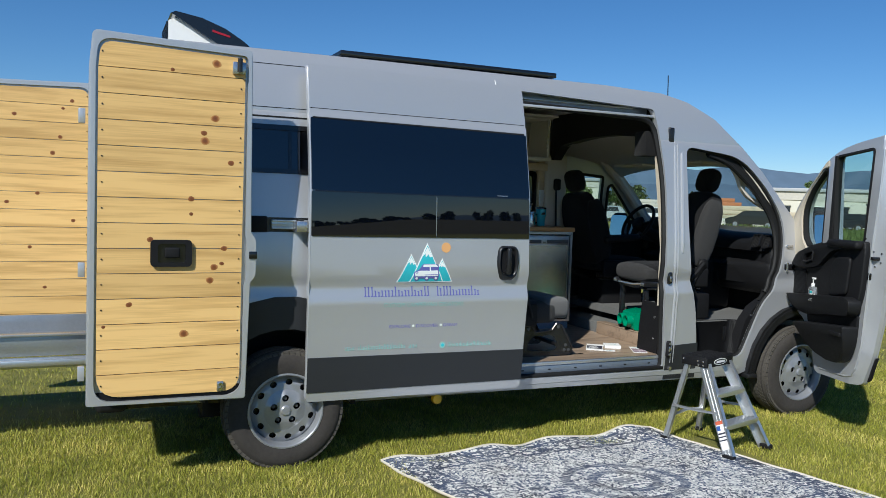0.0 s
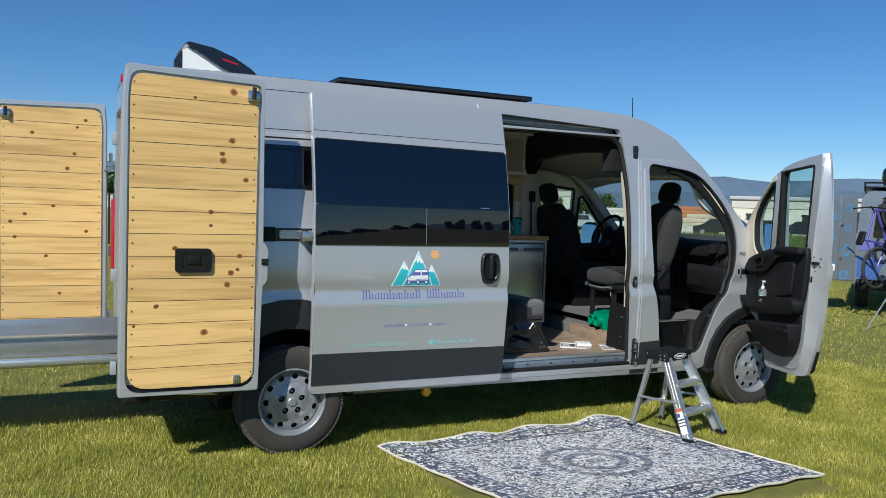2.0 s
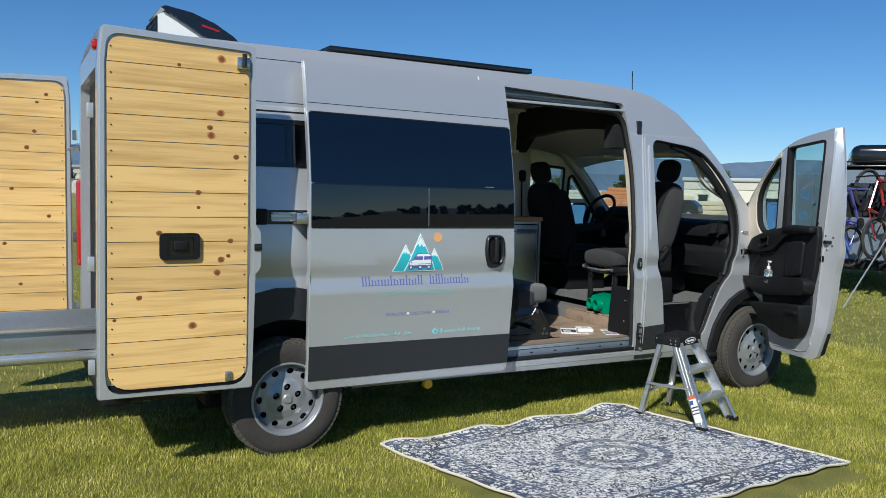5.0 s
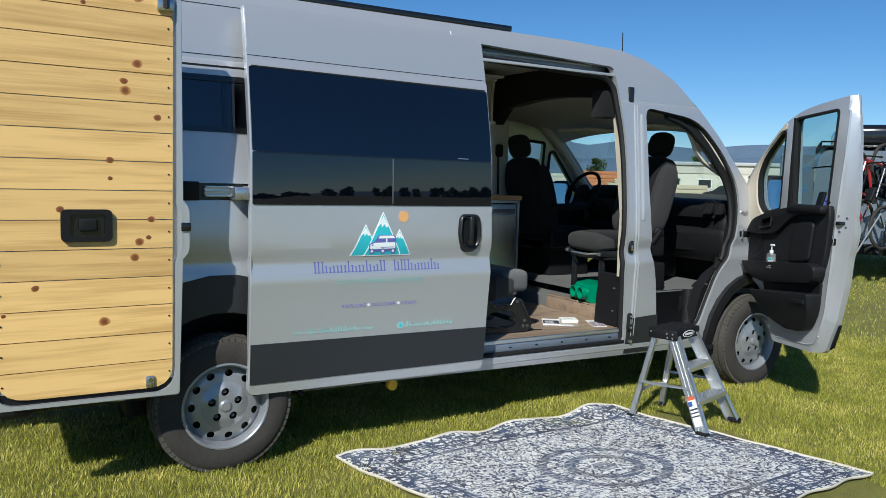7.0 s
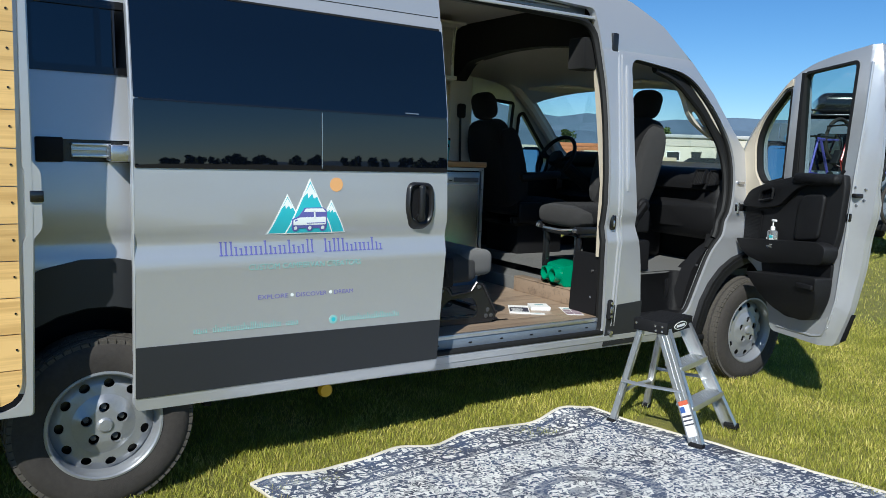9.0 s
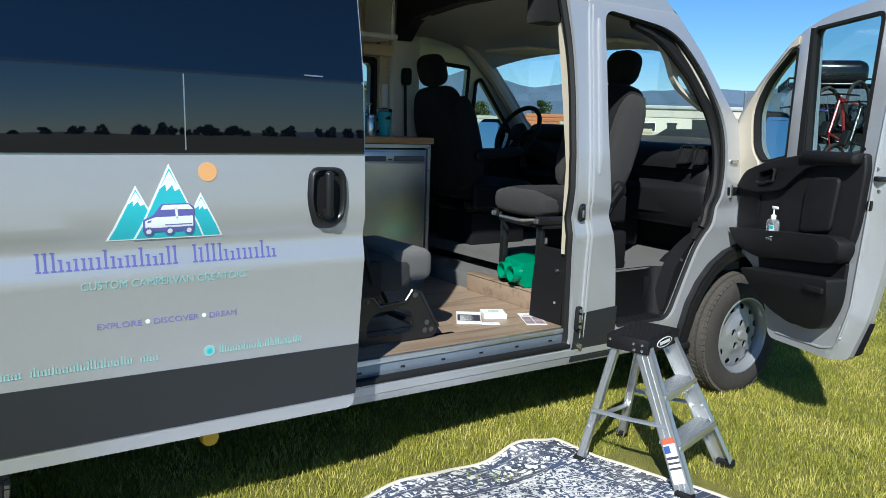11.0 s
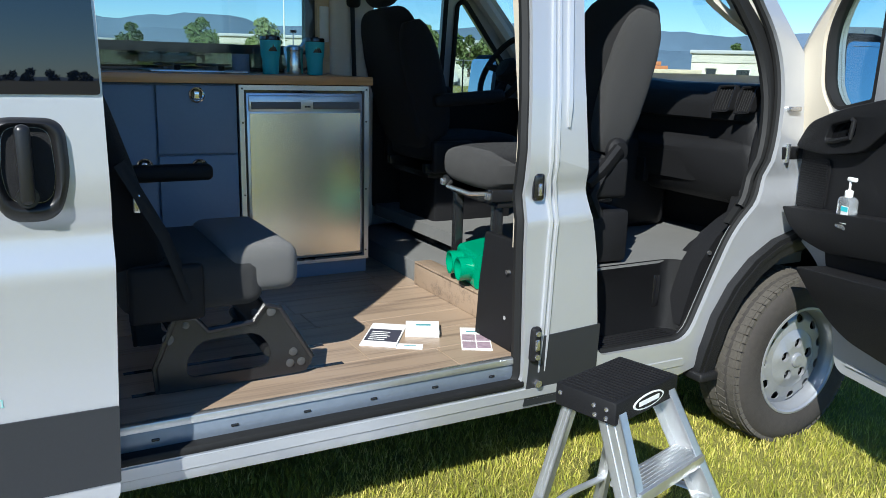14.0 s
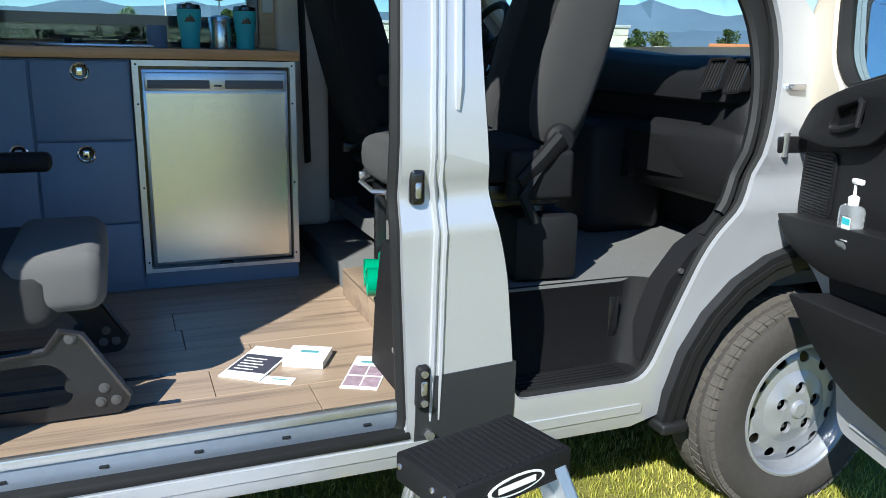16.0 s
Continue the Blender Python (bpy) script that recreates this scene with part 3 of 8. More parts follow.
def lettering(name, text, x0, x1, z, mat, parent=None, y=None, size=0.1, label="", m=None):
    """Raised flat letters fitted between x0 and x1, standing on z, drawn as one mesh."""
    cu = bpy.data.curves.new(name, "FONT")
    cu.body, cu.size, cu.extrude, cu.resolution_u = text, size, 0.0006, 3
    ob = new(name, cu)
    bpy.context.view_layer.update()
    me = bpy.data.meshes.new_from_object(ob.evaluated_get(bpy.context.evaluated_depsgraph_get()))
    bpy.data.objects.remove(ob)
    bpy.data.curves.remove(cu)
    w = max(v.co.x for v in me.vertices) - min(v.co.x for v in me.vertices)
    ox = min(v.co.x for v in me.vertices)
    for v in me.vertices:
        a, b, t = (v.co.x - ox) / w * (x1 - x0) + x0, v.co.y + z, v.co.z
        if m is None:
            v.co = (a, (door_y(a, b) if y is None else y) - 0.0016 - 0.6 * t, b)
        else:
            v.co = m @ Vector((a, -0.001 - t, b))
    me.materials.append(mat)
    o = new(name, me)
    o.parent = parent
    if parent is not None and parent.parent is None and m is None:
        o.matrix_parent_inverse = VAN_INV
    if label:
        o["label"] = label
    return o


def edge_word(name, text, x0, x1, z, size, mat, label):
    return lettering(name, text, x0, x1, z, mat, slide, None, size, label)




def name_blocks(name, heights, x0, x1, z, h, mat, level=1):
    """A trade name, shown as plain strokes: 1 tall letter, 0.62 small letter, 0 gap."""
    w = (x1 - x0) / len(heights)
    for k, q in enumerate(heights):
        if not q:
            continue
        a, t = x0 + w * (k + 0.10), h * 0.07
        short = (1.0, 0.62, 0.8)[k % 3]
        for u, f in ((0.14, 1.0 if k % 2 else short), (0.62, short if k % 2 else 1.0)):
            top = z + h * q * f
            decal(name, [(a + w * (u - 0.07), z), (a + w * (u + 0.07), z), (a + w * (u + 0.07), top), (a + w * (u - 0.07), top)], mat, level)
            decal(name, [(a + w * (u - 0.18), z), (a + w * (u + 0.18), z), (a + w * (u + 0.18), z + t), (a + w * (u - 0.18), z + t)], mat, level + 0.3)
            decal(name, [(a + w * (u - 0.18), top - t), (a + w * (u + 0.10), top - t), (a + w * (u + 0.10), top), (a + w * (u - 0.18), top)], mat, level + 0.3)


S, T = 0.62, 1.0
name_blocks("name_block", [T, T, S, S, T, S, S, T, S, T, 0, T, T, T, S, S, T, S], 0.435, 1.20, 1.008, 0.058, VIOLET)
edge_word("sub_lettering", "CUSTOM CAMPERVAN CREATORS", 0.56, 1.085, 0.944, 0.036, PALE_TEAL, "pale teal lettering")
for w, a, b in (("EXPLORE", 0.602, 0.738), ("DISCOVER", 0.775, 0.92), ("DREAM", 0.957, 1.05)):
    edge_word("motto_lettering", w, a, b, 0.815, 0.027, PALE_VIOLET, "small pale violet lettering")
for a in (0.756, 0.939):
    decal("motto_dot", circle(a, 0.825, 0.0075, 12), PALE, 1)
name_blocks("web_block", [S, S, S, 0, T, S, S, T, S, S, T, S, T, T, T, S, S, T, S, 0, S, S, S], 0.33, 0.79, 0.69, 0.030, PALE_TEAL)
name_blocks("tag_block", [T, T, S, S, T, S, S, T, S, T, T, T, S, S, T, S], 0.99, 1.30, 0.686, 0.029, PALE_TEAL)
decal("tag_disc", circle(0.957, 0.697, 0.020, 20), PALE_TEAL, 1)
decal("tag_ring", circle(0.957, 0.697, 0.010, 14), TEAL, 2)

# ---- the van: pine-lined rear doors ----

def plank_rows(outline_top, outline_bot, n, skip=()):
    zs = np.linspace(outline_bot, outline_top, n + 1)
    return list(zip(zs[:-1], zs[1:]))


def knot_material():
    """A pine knot: dark heart, red-brown body and an amber rim, by distance from its middle."""
    m = bpy.data.materials.new("pine_knot")
    m.use_nodes = True
    n, l = m.node_tree.nodes, m.node_tree.links
    b = n["Principled BSDF"]
    b.inputs["Roughness"].default_value = 0.45
    co, ln, nz, ad, ra = n.new("ShaderNodeTexCoord"), n.new("ShaderNodeVectorMath"), n.new("ShaderNodeTexNoise"), n.new("ShaderNodeMath"), n.new("ShaderNodeValToRGB")
    ln.operation = "LENGTH"
    nz.inputs["Scale"].default_value, nz.inputs["Detail"].default_value = 110.0, 4
    l.new(co.outputs["Object"], ln.inputs[0])
    l.new(co.outputs["Object"], nz.inputs["Vector"])
    ad.operation = "MULTIPLY_ADD"
    ad.inputs[1].default_value = 0.010
    l.new(nz.outputs["Fac"], ad.inputs[0])
    l.new(ln.outputs["Value"], ad.inputs[2])
    ml = n.new("ShaderNodeMath")
    ml.operation = "MULTIPLY"
    ml.inputs[1].default_value = 25.0
    l.new(ad.outputs[0], ml.inputs[0])
    l.new(ml.outputs[0], ra.inputs[0])
    e = ra.color_ramp.elements
    e[0].position, e[0].color = 0.12, (0.14, 0.045, 0.016, 1)
    e[1].position, e[1].color = 0.95, (0.66, 0.42, 0.17, 1)
    for p, c in ((0.42, (0.24, 0.085, 0.025, 1)), (0.58, (0.46, 0.21, 0.065, 1))):
        e.new(p).color = c
    l.new(ra.outputs[0], b.inputs["Base Color"])
    return m


KNOT_WOOD = knot_material()


def rear_door(ori, width, mirror, label, knots):
    """A rear door, its pine lining facing -y; x runs from the hinge to the free edge (negative when mirrored)."""
    d = vpart("rear_door", bmesh.new(), SILVER, label)
    s = -1 if mirror else 1
    def X(a):
        return s * a
    W = width
    edge = [(X(a), b) for a, b in rounded([(0.0, 0.49), (W, 0.475), (W + 0.02, 1.2), (W + 0.01, 2.36), (0.025, 2.385), (0.008, 2.2)], [0.015, 0.015, 0, 0.02, 0.03, 0])]
    bm = plate(edge, [], -0.025, 0.03)
    me = d.data
    bmesh.ops.recalc_face_normals(bm, faces=bm.faces[:])
    bm.to_mesh(me)
    bm.free()
    # raised rim round the lining
    rim_in = [(X(a), b) for a, b in rounded([(0.034, 0.512), (W - 0.026, 0.502), (W - 0.022, 1.1), (W + 0.0, 1.16), (W + 0.0, 1.32), (W - 0.018, 1.37), (W - 0.016, 2.325), (0.05, 2.347), (0.038, 2.2)], [0.1, 0.1, 0, 0.02, 0.02, 0, 0.03, 0.1, 0])]
    rim_out = [(X(a), b) for a, b in rounded([(0.010, 0.497), (W - 0.008, 0.485), (W + 0.012, 1.2), (W + 0.002, 2.352), (0.033, 2.375), (0.018, 2.2)], [0.015, 0.015, 0, 0.02, 0.03, 0])]
    d.matrix_basis = ori
    part("door_rim", plate(rim_out, [rim_in], -0.05, -0.022), INNER_SILVER, d, "folded silver door edge")
    part("door_seal", plate([(X(a), b) for a, b in rounded([(0.04, 0.502), (W - 0.03, 0.495), (W - 0.03, 0.56), (0.04, 0.56)], 0.01)], [], -0.03, -0.02), BLACK_PLASTIC, d, "black lower panel edge")
    lim = [(X(a), b) for a, b in rounded([(0.046, 0.535), (W - 0.038, 0.525), (W - 0.030, 2.312), (0.062, 2.332), (0.05, 2.2)], [0.12, 0.1, 0.02, 0.1, 0])]
    rows = plank_rows(2.334, 0.523, 14)
    for z0, z1 in rows:
        # each plank is the lining outline cut to its row
        bm = bmesh.new()
        vs = [bm.verts.new((a, 0, b)) for a, b in lim]
        bm.faces.new(vs)
        for zc, no in ((z0 + 0.002, (0, 0, -1)), (z1 - 0.002, (0, 0, 1))):
            bmesh.ops.bisect_plane(bm, geom=bm.verts[:] + bm.edges[:] + bm.faces[:], plane_co=(0, 0, zc), plane_no=no, clear_outer=True)
        r = bmesh.ops.extrude_face_region(bm, geom=bm.faces[:])
        for v in r["geom"]:
            if isinstance(v, bmesh.types.BMVert):
                v.co.y = -0.014
        for v in bm.verts:
            v.co.y -= 0.03
        zz = (z0 + z1) / 2
        for v in bm.verts:
            v.co.z -= zz
        p = part("plank", bm, PINE, d)
        p.location.z = zz
        xs = [a for a, b in lim]
        for a in (min(xs) + 0.022, max(xs) - 0.022):
            sc = part("screw", rod([(0, 0.004, 0), (0, -0.002, 0)], 0.004, seg=6), DARK_METAL, d)
            sc.location = (a, -0.0455, zz + 0.01)
    for a, z, r in knots:
        r *= 0.8
        kb = lathe([(0.0, 0.0010), (r * 0.8, 0.0010), (r * 1.25, 0.0002)], 20, None, Matrix.Rotation(radians(90), 4, "X"), False)
        for v in kb.verts:
            w = 1 + 0.22 * noise.noise((v.co.x * 60 + a * 40, z * 30, v.co.z * 60))
            v.co.x, v.co.z = v.co.x * w * 1.2, v.co.z * w
        k = part("knot", kb, KNOT_WOOD, d)
        k.location = (X(a), -0.0443, z)
    # latch catch at top, striker at the bottom
    part("latch_catch", box(X(W - 0.065) - 0.035, X(W - 0.065) + 0.035, -0.062, -0.044, 2.225, 2.29, 0.004), STEEL, d, "steel roller latch")
    part("latch_roller", rod([(X(W - 0.065), -0.075, 2.235), (X(W - 0.065), -0.075, 2.305)], 0.013, seg=10), DARK_METAL, d)
    part("lower_catch", box(X(W - 0.14) - 0.018, X(W - 0.14) + 0.018, -0.058, -0.044, 0.53, 0.585, 0.005), STEEL, d, "steel lower catch")
    for z in (0.545, 0.57):
        part("bolt", rod([(X(W - 0.14), -0.058, z), (X(W - 0.14), -0.063, z)], 0.008, seg=8), CHROME, d)
    # bulged lock case in the free edge
    part("lock_case", plate([(X(a), b) for a, b in rounded([(W - 0.012, 1.09), (W + 0.04, 1.15), (W + 0.04, 1.35), (W - 0.012, 1.42)], [0, 0.02, 0.02, 0])], [], -0.049, 0.028), INNER_SILVER, d, "silver bulge round the lock")
    part("lock", box(X(W + 0.024) - 0.022, X(W + 0.024) + 0.022, -0.058, -0.04, 1.245, 1.285, 0.004), BLACK_GLOSS, d, "black lock mouth")
    # hinges on the hinge side
    for z in (0.62, 1.15, 1.92):
        part("hinge", box(X(-0.022) - 0.016, X(-0.022) + 0.016, -0.01, 0.025, z, z + 0.075, 0.005), INNER_SILVER, d, "steel strap hinge")
    return d


near_knots = [(0.62, 2.27, 0.02), (0.615, 1.985, 0.017), (0.56, 1.905, 0.014), (0.565, 1.865, 0.02), (0.70, 1.755, 0.014), (0.50, 1.56, 0.013), (0.30, 1.345, 0.014), (0.67, 1.30, 0.014), (0.62, 1.20, 0.016), (0.60, 1.13, 0.017), (0.20, 1.01, 0.013), (0.47, 0.85, 0.02), (0.50, 1.48, 0.009), (0.08, 0.9, 0.008), (0.66, 1.22, 0.01), (0.40, 2.22, 0.009)]
near_door = rear_door(Matrix.Translation((-1.065, -0.07, 0)) @ Matrix.Rotation(radians(2), 4, "Z"), 0.80, False, "rear door folded against the side, lined with knotty pine planks", near_knots)
part("door_handle", plate(rounded([(0.300, 1.205), (0.505, 1.205), (0.505, 1.345), (0.300, 1.345)], 0.025), [rounded([(0.335, 1.225), (0.475, 1.225), (0.475, 1.325), (0.335, 1.325)], 0.02)], -0.062, -0.04), BLACK_PLASTIC, near_door, "black recessed door pull")
part("handle_cup", plate(rounded([(0.33, 1.22), (0.48, 1.22), (0.48, 1.33), (0.33, 1.33)], 0.02), [], -0.048, -0.042), BLACK_GLOSS, near_door)
part("handle_lever", cushion(0.37, 0.445, -0.064, -0.046, 1.25, 1.305, 0.008), BLACK_PLASTIC, near_door)
far_knots = [(0.17, 2.24, 0.013), (0.55, 2.12, 0.014), (0.23, 2.18, 0.01), (0.25, 1.97, 0.013), (0.30, 1.85, 0.016), (0.4, 1.55, 0.013), (0.16, 1.35, 0.012), (0.6, 1.48, 0.013), (0.67, 1.3, 0.013), (0.45, 1.15, 0.012), (0.7, 1.42, 0.012), (0.35, 0.85, 0.012)]
rear_door(Matrix.Translation((-1.03, 2.17, 0)), 0.80, True, "rear door standing open, lined with knotty pine planks", far_knots)
vpart("check_strap", rod([(-0.98, 2.13, 1.86), (-1.06, 2.14, 1.86)], 0.03, seg=8, flat=0.5), STEEL, "steel door check")

# ---- the van: quarter window, rail, arches ----


def on_side(name, outer, proud, holes=(), thick=0.004, mat=None, label="", zc=(), xc=()):
    return vpart(name, sheet(outer, list(holes), lambda x, z: Vector((x, side_y(x, z) - proud - thick, z)), lambda x, z: Vector((x, side_y(x, z) - proud + 0.004, z)), xc, zc), mat, label)


on_side("quarter_window", rounded([(-0.245, 1.725), (0.50, 1.725), (0.50, 2.00), (-0.245, 2.00)], 0.03), -0.006, mat=TINTED, label="dark slider window in a black frame", zc=[1.85])
on_side("window_frame", rounded([(-0.25, 1.72), (0.505, 1.72), (0.505, 2.005), (-0.25, 2.005)], 0.03), 0.0, [rounded([(-0.21, 1.748), (0.46, 1.748), (0.46, 1.975), (-0.21, 1.975)], 0.02)], 0.006, BLACK_GLOSS)
on_side("window_bar", [(0.01, 1.748), (0.03, 1.748), (0.03, 1.975), (0.01, 1.975)], 0.0, thick=0.004, mat=BLACK_GLOSS)
vpart("rail_channel", box(-0.20, 1.42, 0.185, 0.215, 1.37, 1.48), DARK_METAL, "dark sliding door rail channel")
for y, z0, z1 in ((0.176, 1.398, 1.452), (0.148, 1.442, 1.452), (0.148, 1.398, 1.408), (0.160, 1.422, 1.430)):
    vpart("rail_lip", box(-0.09, 1.42, y, 0.20, z0, z1, 0.0015), ALUMINIUM, "bare metal sliding rail")
vpart("rail_cap", box(-0.215, -0.12, 0.150, 0.20, 1.378, 1.472, 0.006), BLACK_PLASTIC, "black rail end cap")
vpart("roller_arm", box(0.03, 0.14, 0.06, 0.165, 1.385, 1.45, 0.008), STEEL, "steel door roller arm")
vpart("roller", rod([(0.06, 0.10, 1.39), (0.06, 0.10, 1.46)], 0.022, seg=12), DARK_METAL)
for xx in (0.09, 0.115):
    vpart("bolt", rod([(xx, 0.058, 1.42), (xx, 0.050, 1.42)], 0.010, seg=6), STEEL)
RING_R = arch(0.0, 0.645, 0.47)[::-1]
on_side("wheel_arch_trim", RING_R + arch(0.0, 0.452, 0.40), 0.001, thick=0.012, mat=VINYL, label="matte dark wheel arch band", zc=[0.62, 0.8, 0.9])
on_side("rear_side_band", [(-0.975, 0.445), (-0.47, 0.43), (-0.545, 0.50), (-0.52, 0.66), (-0.975, 0.66)], 0.001, thick=0.003, mat=VINYL, label="matte dark lower band")
on_side("pillar_band", rounded([(2.80, 0.335), (3.09, 0.335), (3.085, 0.60), (2.80, 0.585)], 0.004), 0.001, thick=0.0025, mat=VINYL, label="matte dark lower band", zc=[0.45])
FLARE = arch(4.09, 0.508, 0.30)[::-1]
on_side("wheel_arch_flare", [*FLARE, *arch(4.09, 0.432, 0.30)], 0.002, thick=0.035, mat=GREY_PLASTIC, label="charcoal plastic wheel arch flare", zc=[0.45, 0.6, 0.75], xc=[3.8, 4.2])
on_side("flare_rib", [*arch(4.09, 0.487, 0.33)[::-1], *arch(4.09, 0.470, 0.33)], 0.034, thick=0.008, mat=GREY_PLASTIC, zc=[0.45, 0.6, 0.75], xc=[3.8, 4.2])
vpart("arch_step", box(3.575, 3.67, 0.142, 0.24, 0.30, 0.335, 0.010, 3), GREY_PLASTIC, "charcoal arch foot")
for cx in (0.0, 4.09):
    vpart("wheel_well", sheet([(cx + 0.46 * math.cos(a), 0.36 + 0.46 * math.sin(a)) for a in np.linspace(-0.1, math.pi + 0.1, 16)] + [(cx + 0.43 * math.cos(a), 0.36 + 0.43 * math.sin(a)) for a in np.linspace(math.pi + 0.1, -0.1, 16)], [], lambda x, z: Vector((x, 0.22, z)), lambda x, z: Vector((x, 0.52, z))), BLACK_PLASTIC, "black wheel well liner")
    vpart("wheel_well", sheet([(cx + 0.46 * math.cos(a), 0.36 + 0.46 * math.sin(a)) for a in np.linspace(-0.3, math.pi + 0.3, 18)], [], lambda x, z: Vector((x, 0.50, z)), lambda x, z: Vector((x, 0.52, z))), BLACK_PLASTIC)
    vpart("wheel_well", sheet([(cx + 0.46 * math.cos(a), 0.36 + 0.46 * math.sin(a)) for a in np.linspace(-0.3, math.pi + 0.3, 18)], [], lambda x, z: Vector((x, 1.83, z)), lambda x, z: Vector((x, 1.85, z))), BLACK_PLASTIC)

for z0, z1 in ((2.104, 2.108), (2.046, 2.056), (2.362, 2.366)):
    on_side("body_seam", [(-0.24, z0), (0.55, z0), (0.55, z1), (-0.24, z1)], 0.0, thick=0.0012, mat=SEAL)
vpart("door_edge", rod([(0.104, door_y(0, z) + 0.004, z) for z in np.linspace(0.45, 2.34, 24)], 0.006, seg=6), INNER_SILVER, "bright door edge", slide)
# ---- the van: wheels ----


NUT_STEEL = material("dull_nut_steel", (0.12, 0.12, 0.125), 0.4, 0.7, 0.2, 100)


def wheel(cx, y, steer=0.0, side=1):
    """Tyre, dished steel rim with vent holes and five nuts; local axis y, outer face to -y."""
    w = vpart("wheel", box(-0.06, 0.06, 0.06, 0.14, -0.06, 0.06, 0.02), DARK_METAL, "steel wheel with a dusty road tyre")
    w.matrix_basis = Matrix.Translation((cx, y, 0.338)) @ Matrix.Rotation(radians(steer + (0 if side > 0 else 180)), 4, "Z")
    ax = Matrix.Rotation(radians(90), 4, "X")
    R = 0.352
    part("tyre", lathe([(0.205, -0.19), (0.215, -0.222), (0.26, -0.232), (0.305, -0.228), (0.334, -0.205), (R - 0.006, -0.185), (R, -0.12), (R, -0.06), (R - 0.006, -0.035), (0.338, -0.018), (0.324, -0.004), (0.303, 0.005), (0.26, 0.008), (0.222, -0.002), (0.212, -0.02)], 64, None, ax, False), RUBBER, w, "worn black tyre with dry grass dust")
    # tread blocks and shoulder lugs
    bm = bmesh.new()
    for k in range(64):
        a = 2 * math.pi * k / 64
        rot = Matrix.Rotation(a, 4, "Y")
        for j, (y0, y1, off) in enumerate([(0.022, 0.062, 0.0), (0.067, 0.106, 0.5), (0.112, 0.151, 0.0), (0.156, 0.196, 0.5)]):
            m = rot @ Matrix.Rotation(off * 2 * math.pi / 64, 4, "Y")
            dz = -0.004 if j in (0, 3) else 0.0
            box(-0.0162, 0.0162, y0, y1, R - 0.012 + dz, R + 0.002 + dz, 0, bm=bm, m=m @ Matrix.Rotation(0.25 * (-1) ** j, 4, "Z") if 0 < j < 3 else m)
        box(-0.014, 0.014, 0.010, 0.024, R - 0.030, R - 0.0065, 0, bm=bm, m=rot)
    part("tread", bm, TREAD, w, "worn tread with dry grass")
    def dish(r):
        return lerp([(0, 0.012), (0.032, 0.012), (0.036, 0.018), (0.090, 0.019), (0.100, 0.014), (0.108, 0.012), (0.116, 0.022), (0.124, 0.038), (0.135, 0.040), (0.160, 0.038), (0.178, 0.044), (0.190, 0.057), (0.202, 0.066)], r)
    holes = []
    for k in range(11):
        a = 2 * math.pi * (k + 0.5) / 11
        holes.append([(0.164 * math.cos(a) + 0.0175 * math.cos(b) * math.cos(a) - 0.021 * math.sin(b) * math.sin(a), 0.164 * math.sin(a) + 0.0175 * math.cos(b) * math.sin(a) + 0.021 * math.sin(b) * math.cos(a)) for b in [2 * math.pi * j / 14 for j in range(14)]])
    disc = sheet(circle(0, 0, 0.202, 48), [*holes, circle(0, 0, 0.122, 36)], lambda a, b: Vector((a, dish(math.hypot(a, b)), b)), lambda a, b: Vector((a, dish(math.hypot(a, b)) + 0.006, b)))
    part("rim_disc", disc, RIM, w, "silver steel disc with vent holes")
    part("rim_flange", lathe([(0.198, -0.075), (0.199, -0.045), (0.202, -0.022), (0.207, -0.014), (0.208, -0.004), (0.214, 0.003), (0.222, 0.002), (0.224, -0.012), (0.21, -0.03), (0.205, -0.06), (0.2, -0.18)], 64, None, ax, False), RIM, w)
    lug_holes = [circle(0.070 * math.cos(a), 0.070 * math.sin(a), 0.021, 16) for a in [2 * math.pi * k / 5 + math.pi / 2 for k in range(5)]]
    hub = sheet(circle(0, 0, 0.124, 40), lug_holes, lambda a, b: Vector((a, dish(math.hypot(a, b)) - 0.002, b)), lambda a, b: Vector((a, dish(math.hypot(a, b)) + 0.012, b)))
    part("hub_cover", hub, RIM, w, "silver hub cover")
    part("hub_back", lathe([(0.0, -0.075), (0.198, -0.085)], 32, None, ax, False), DARK_METAL, w)
    part("centre_cap", lathe([(0.0, -0.004), (0.022, -0.005), (0.029, -0.010), (0.031, -0.02)], 24, None, ax, False), RIM, w)
    for k in range(5):
        a = 2 * math.pi * k / 5 + math.pi / 2
        nut = part("wheel_nut", lathe([(0.0, -0.018), (0.006, -0.018), (0.0065, -0.022), (0.0115, -0.024), (0.0125, -0.06)], 6, None, ax, False), NUT_STEEL, w)
        nut.location = (0.070 * math.cos(a), 0.010, 0.070 * math.sin(a))
    return w


wheel(0.0, 0.095)
wheel(4.05, 0.078, 0)
wheel(0.0, 2 * MID - 0.095, 0, -1)
wheel(4.05, 2 * MID - 0.078, 0, -1)

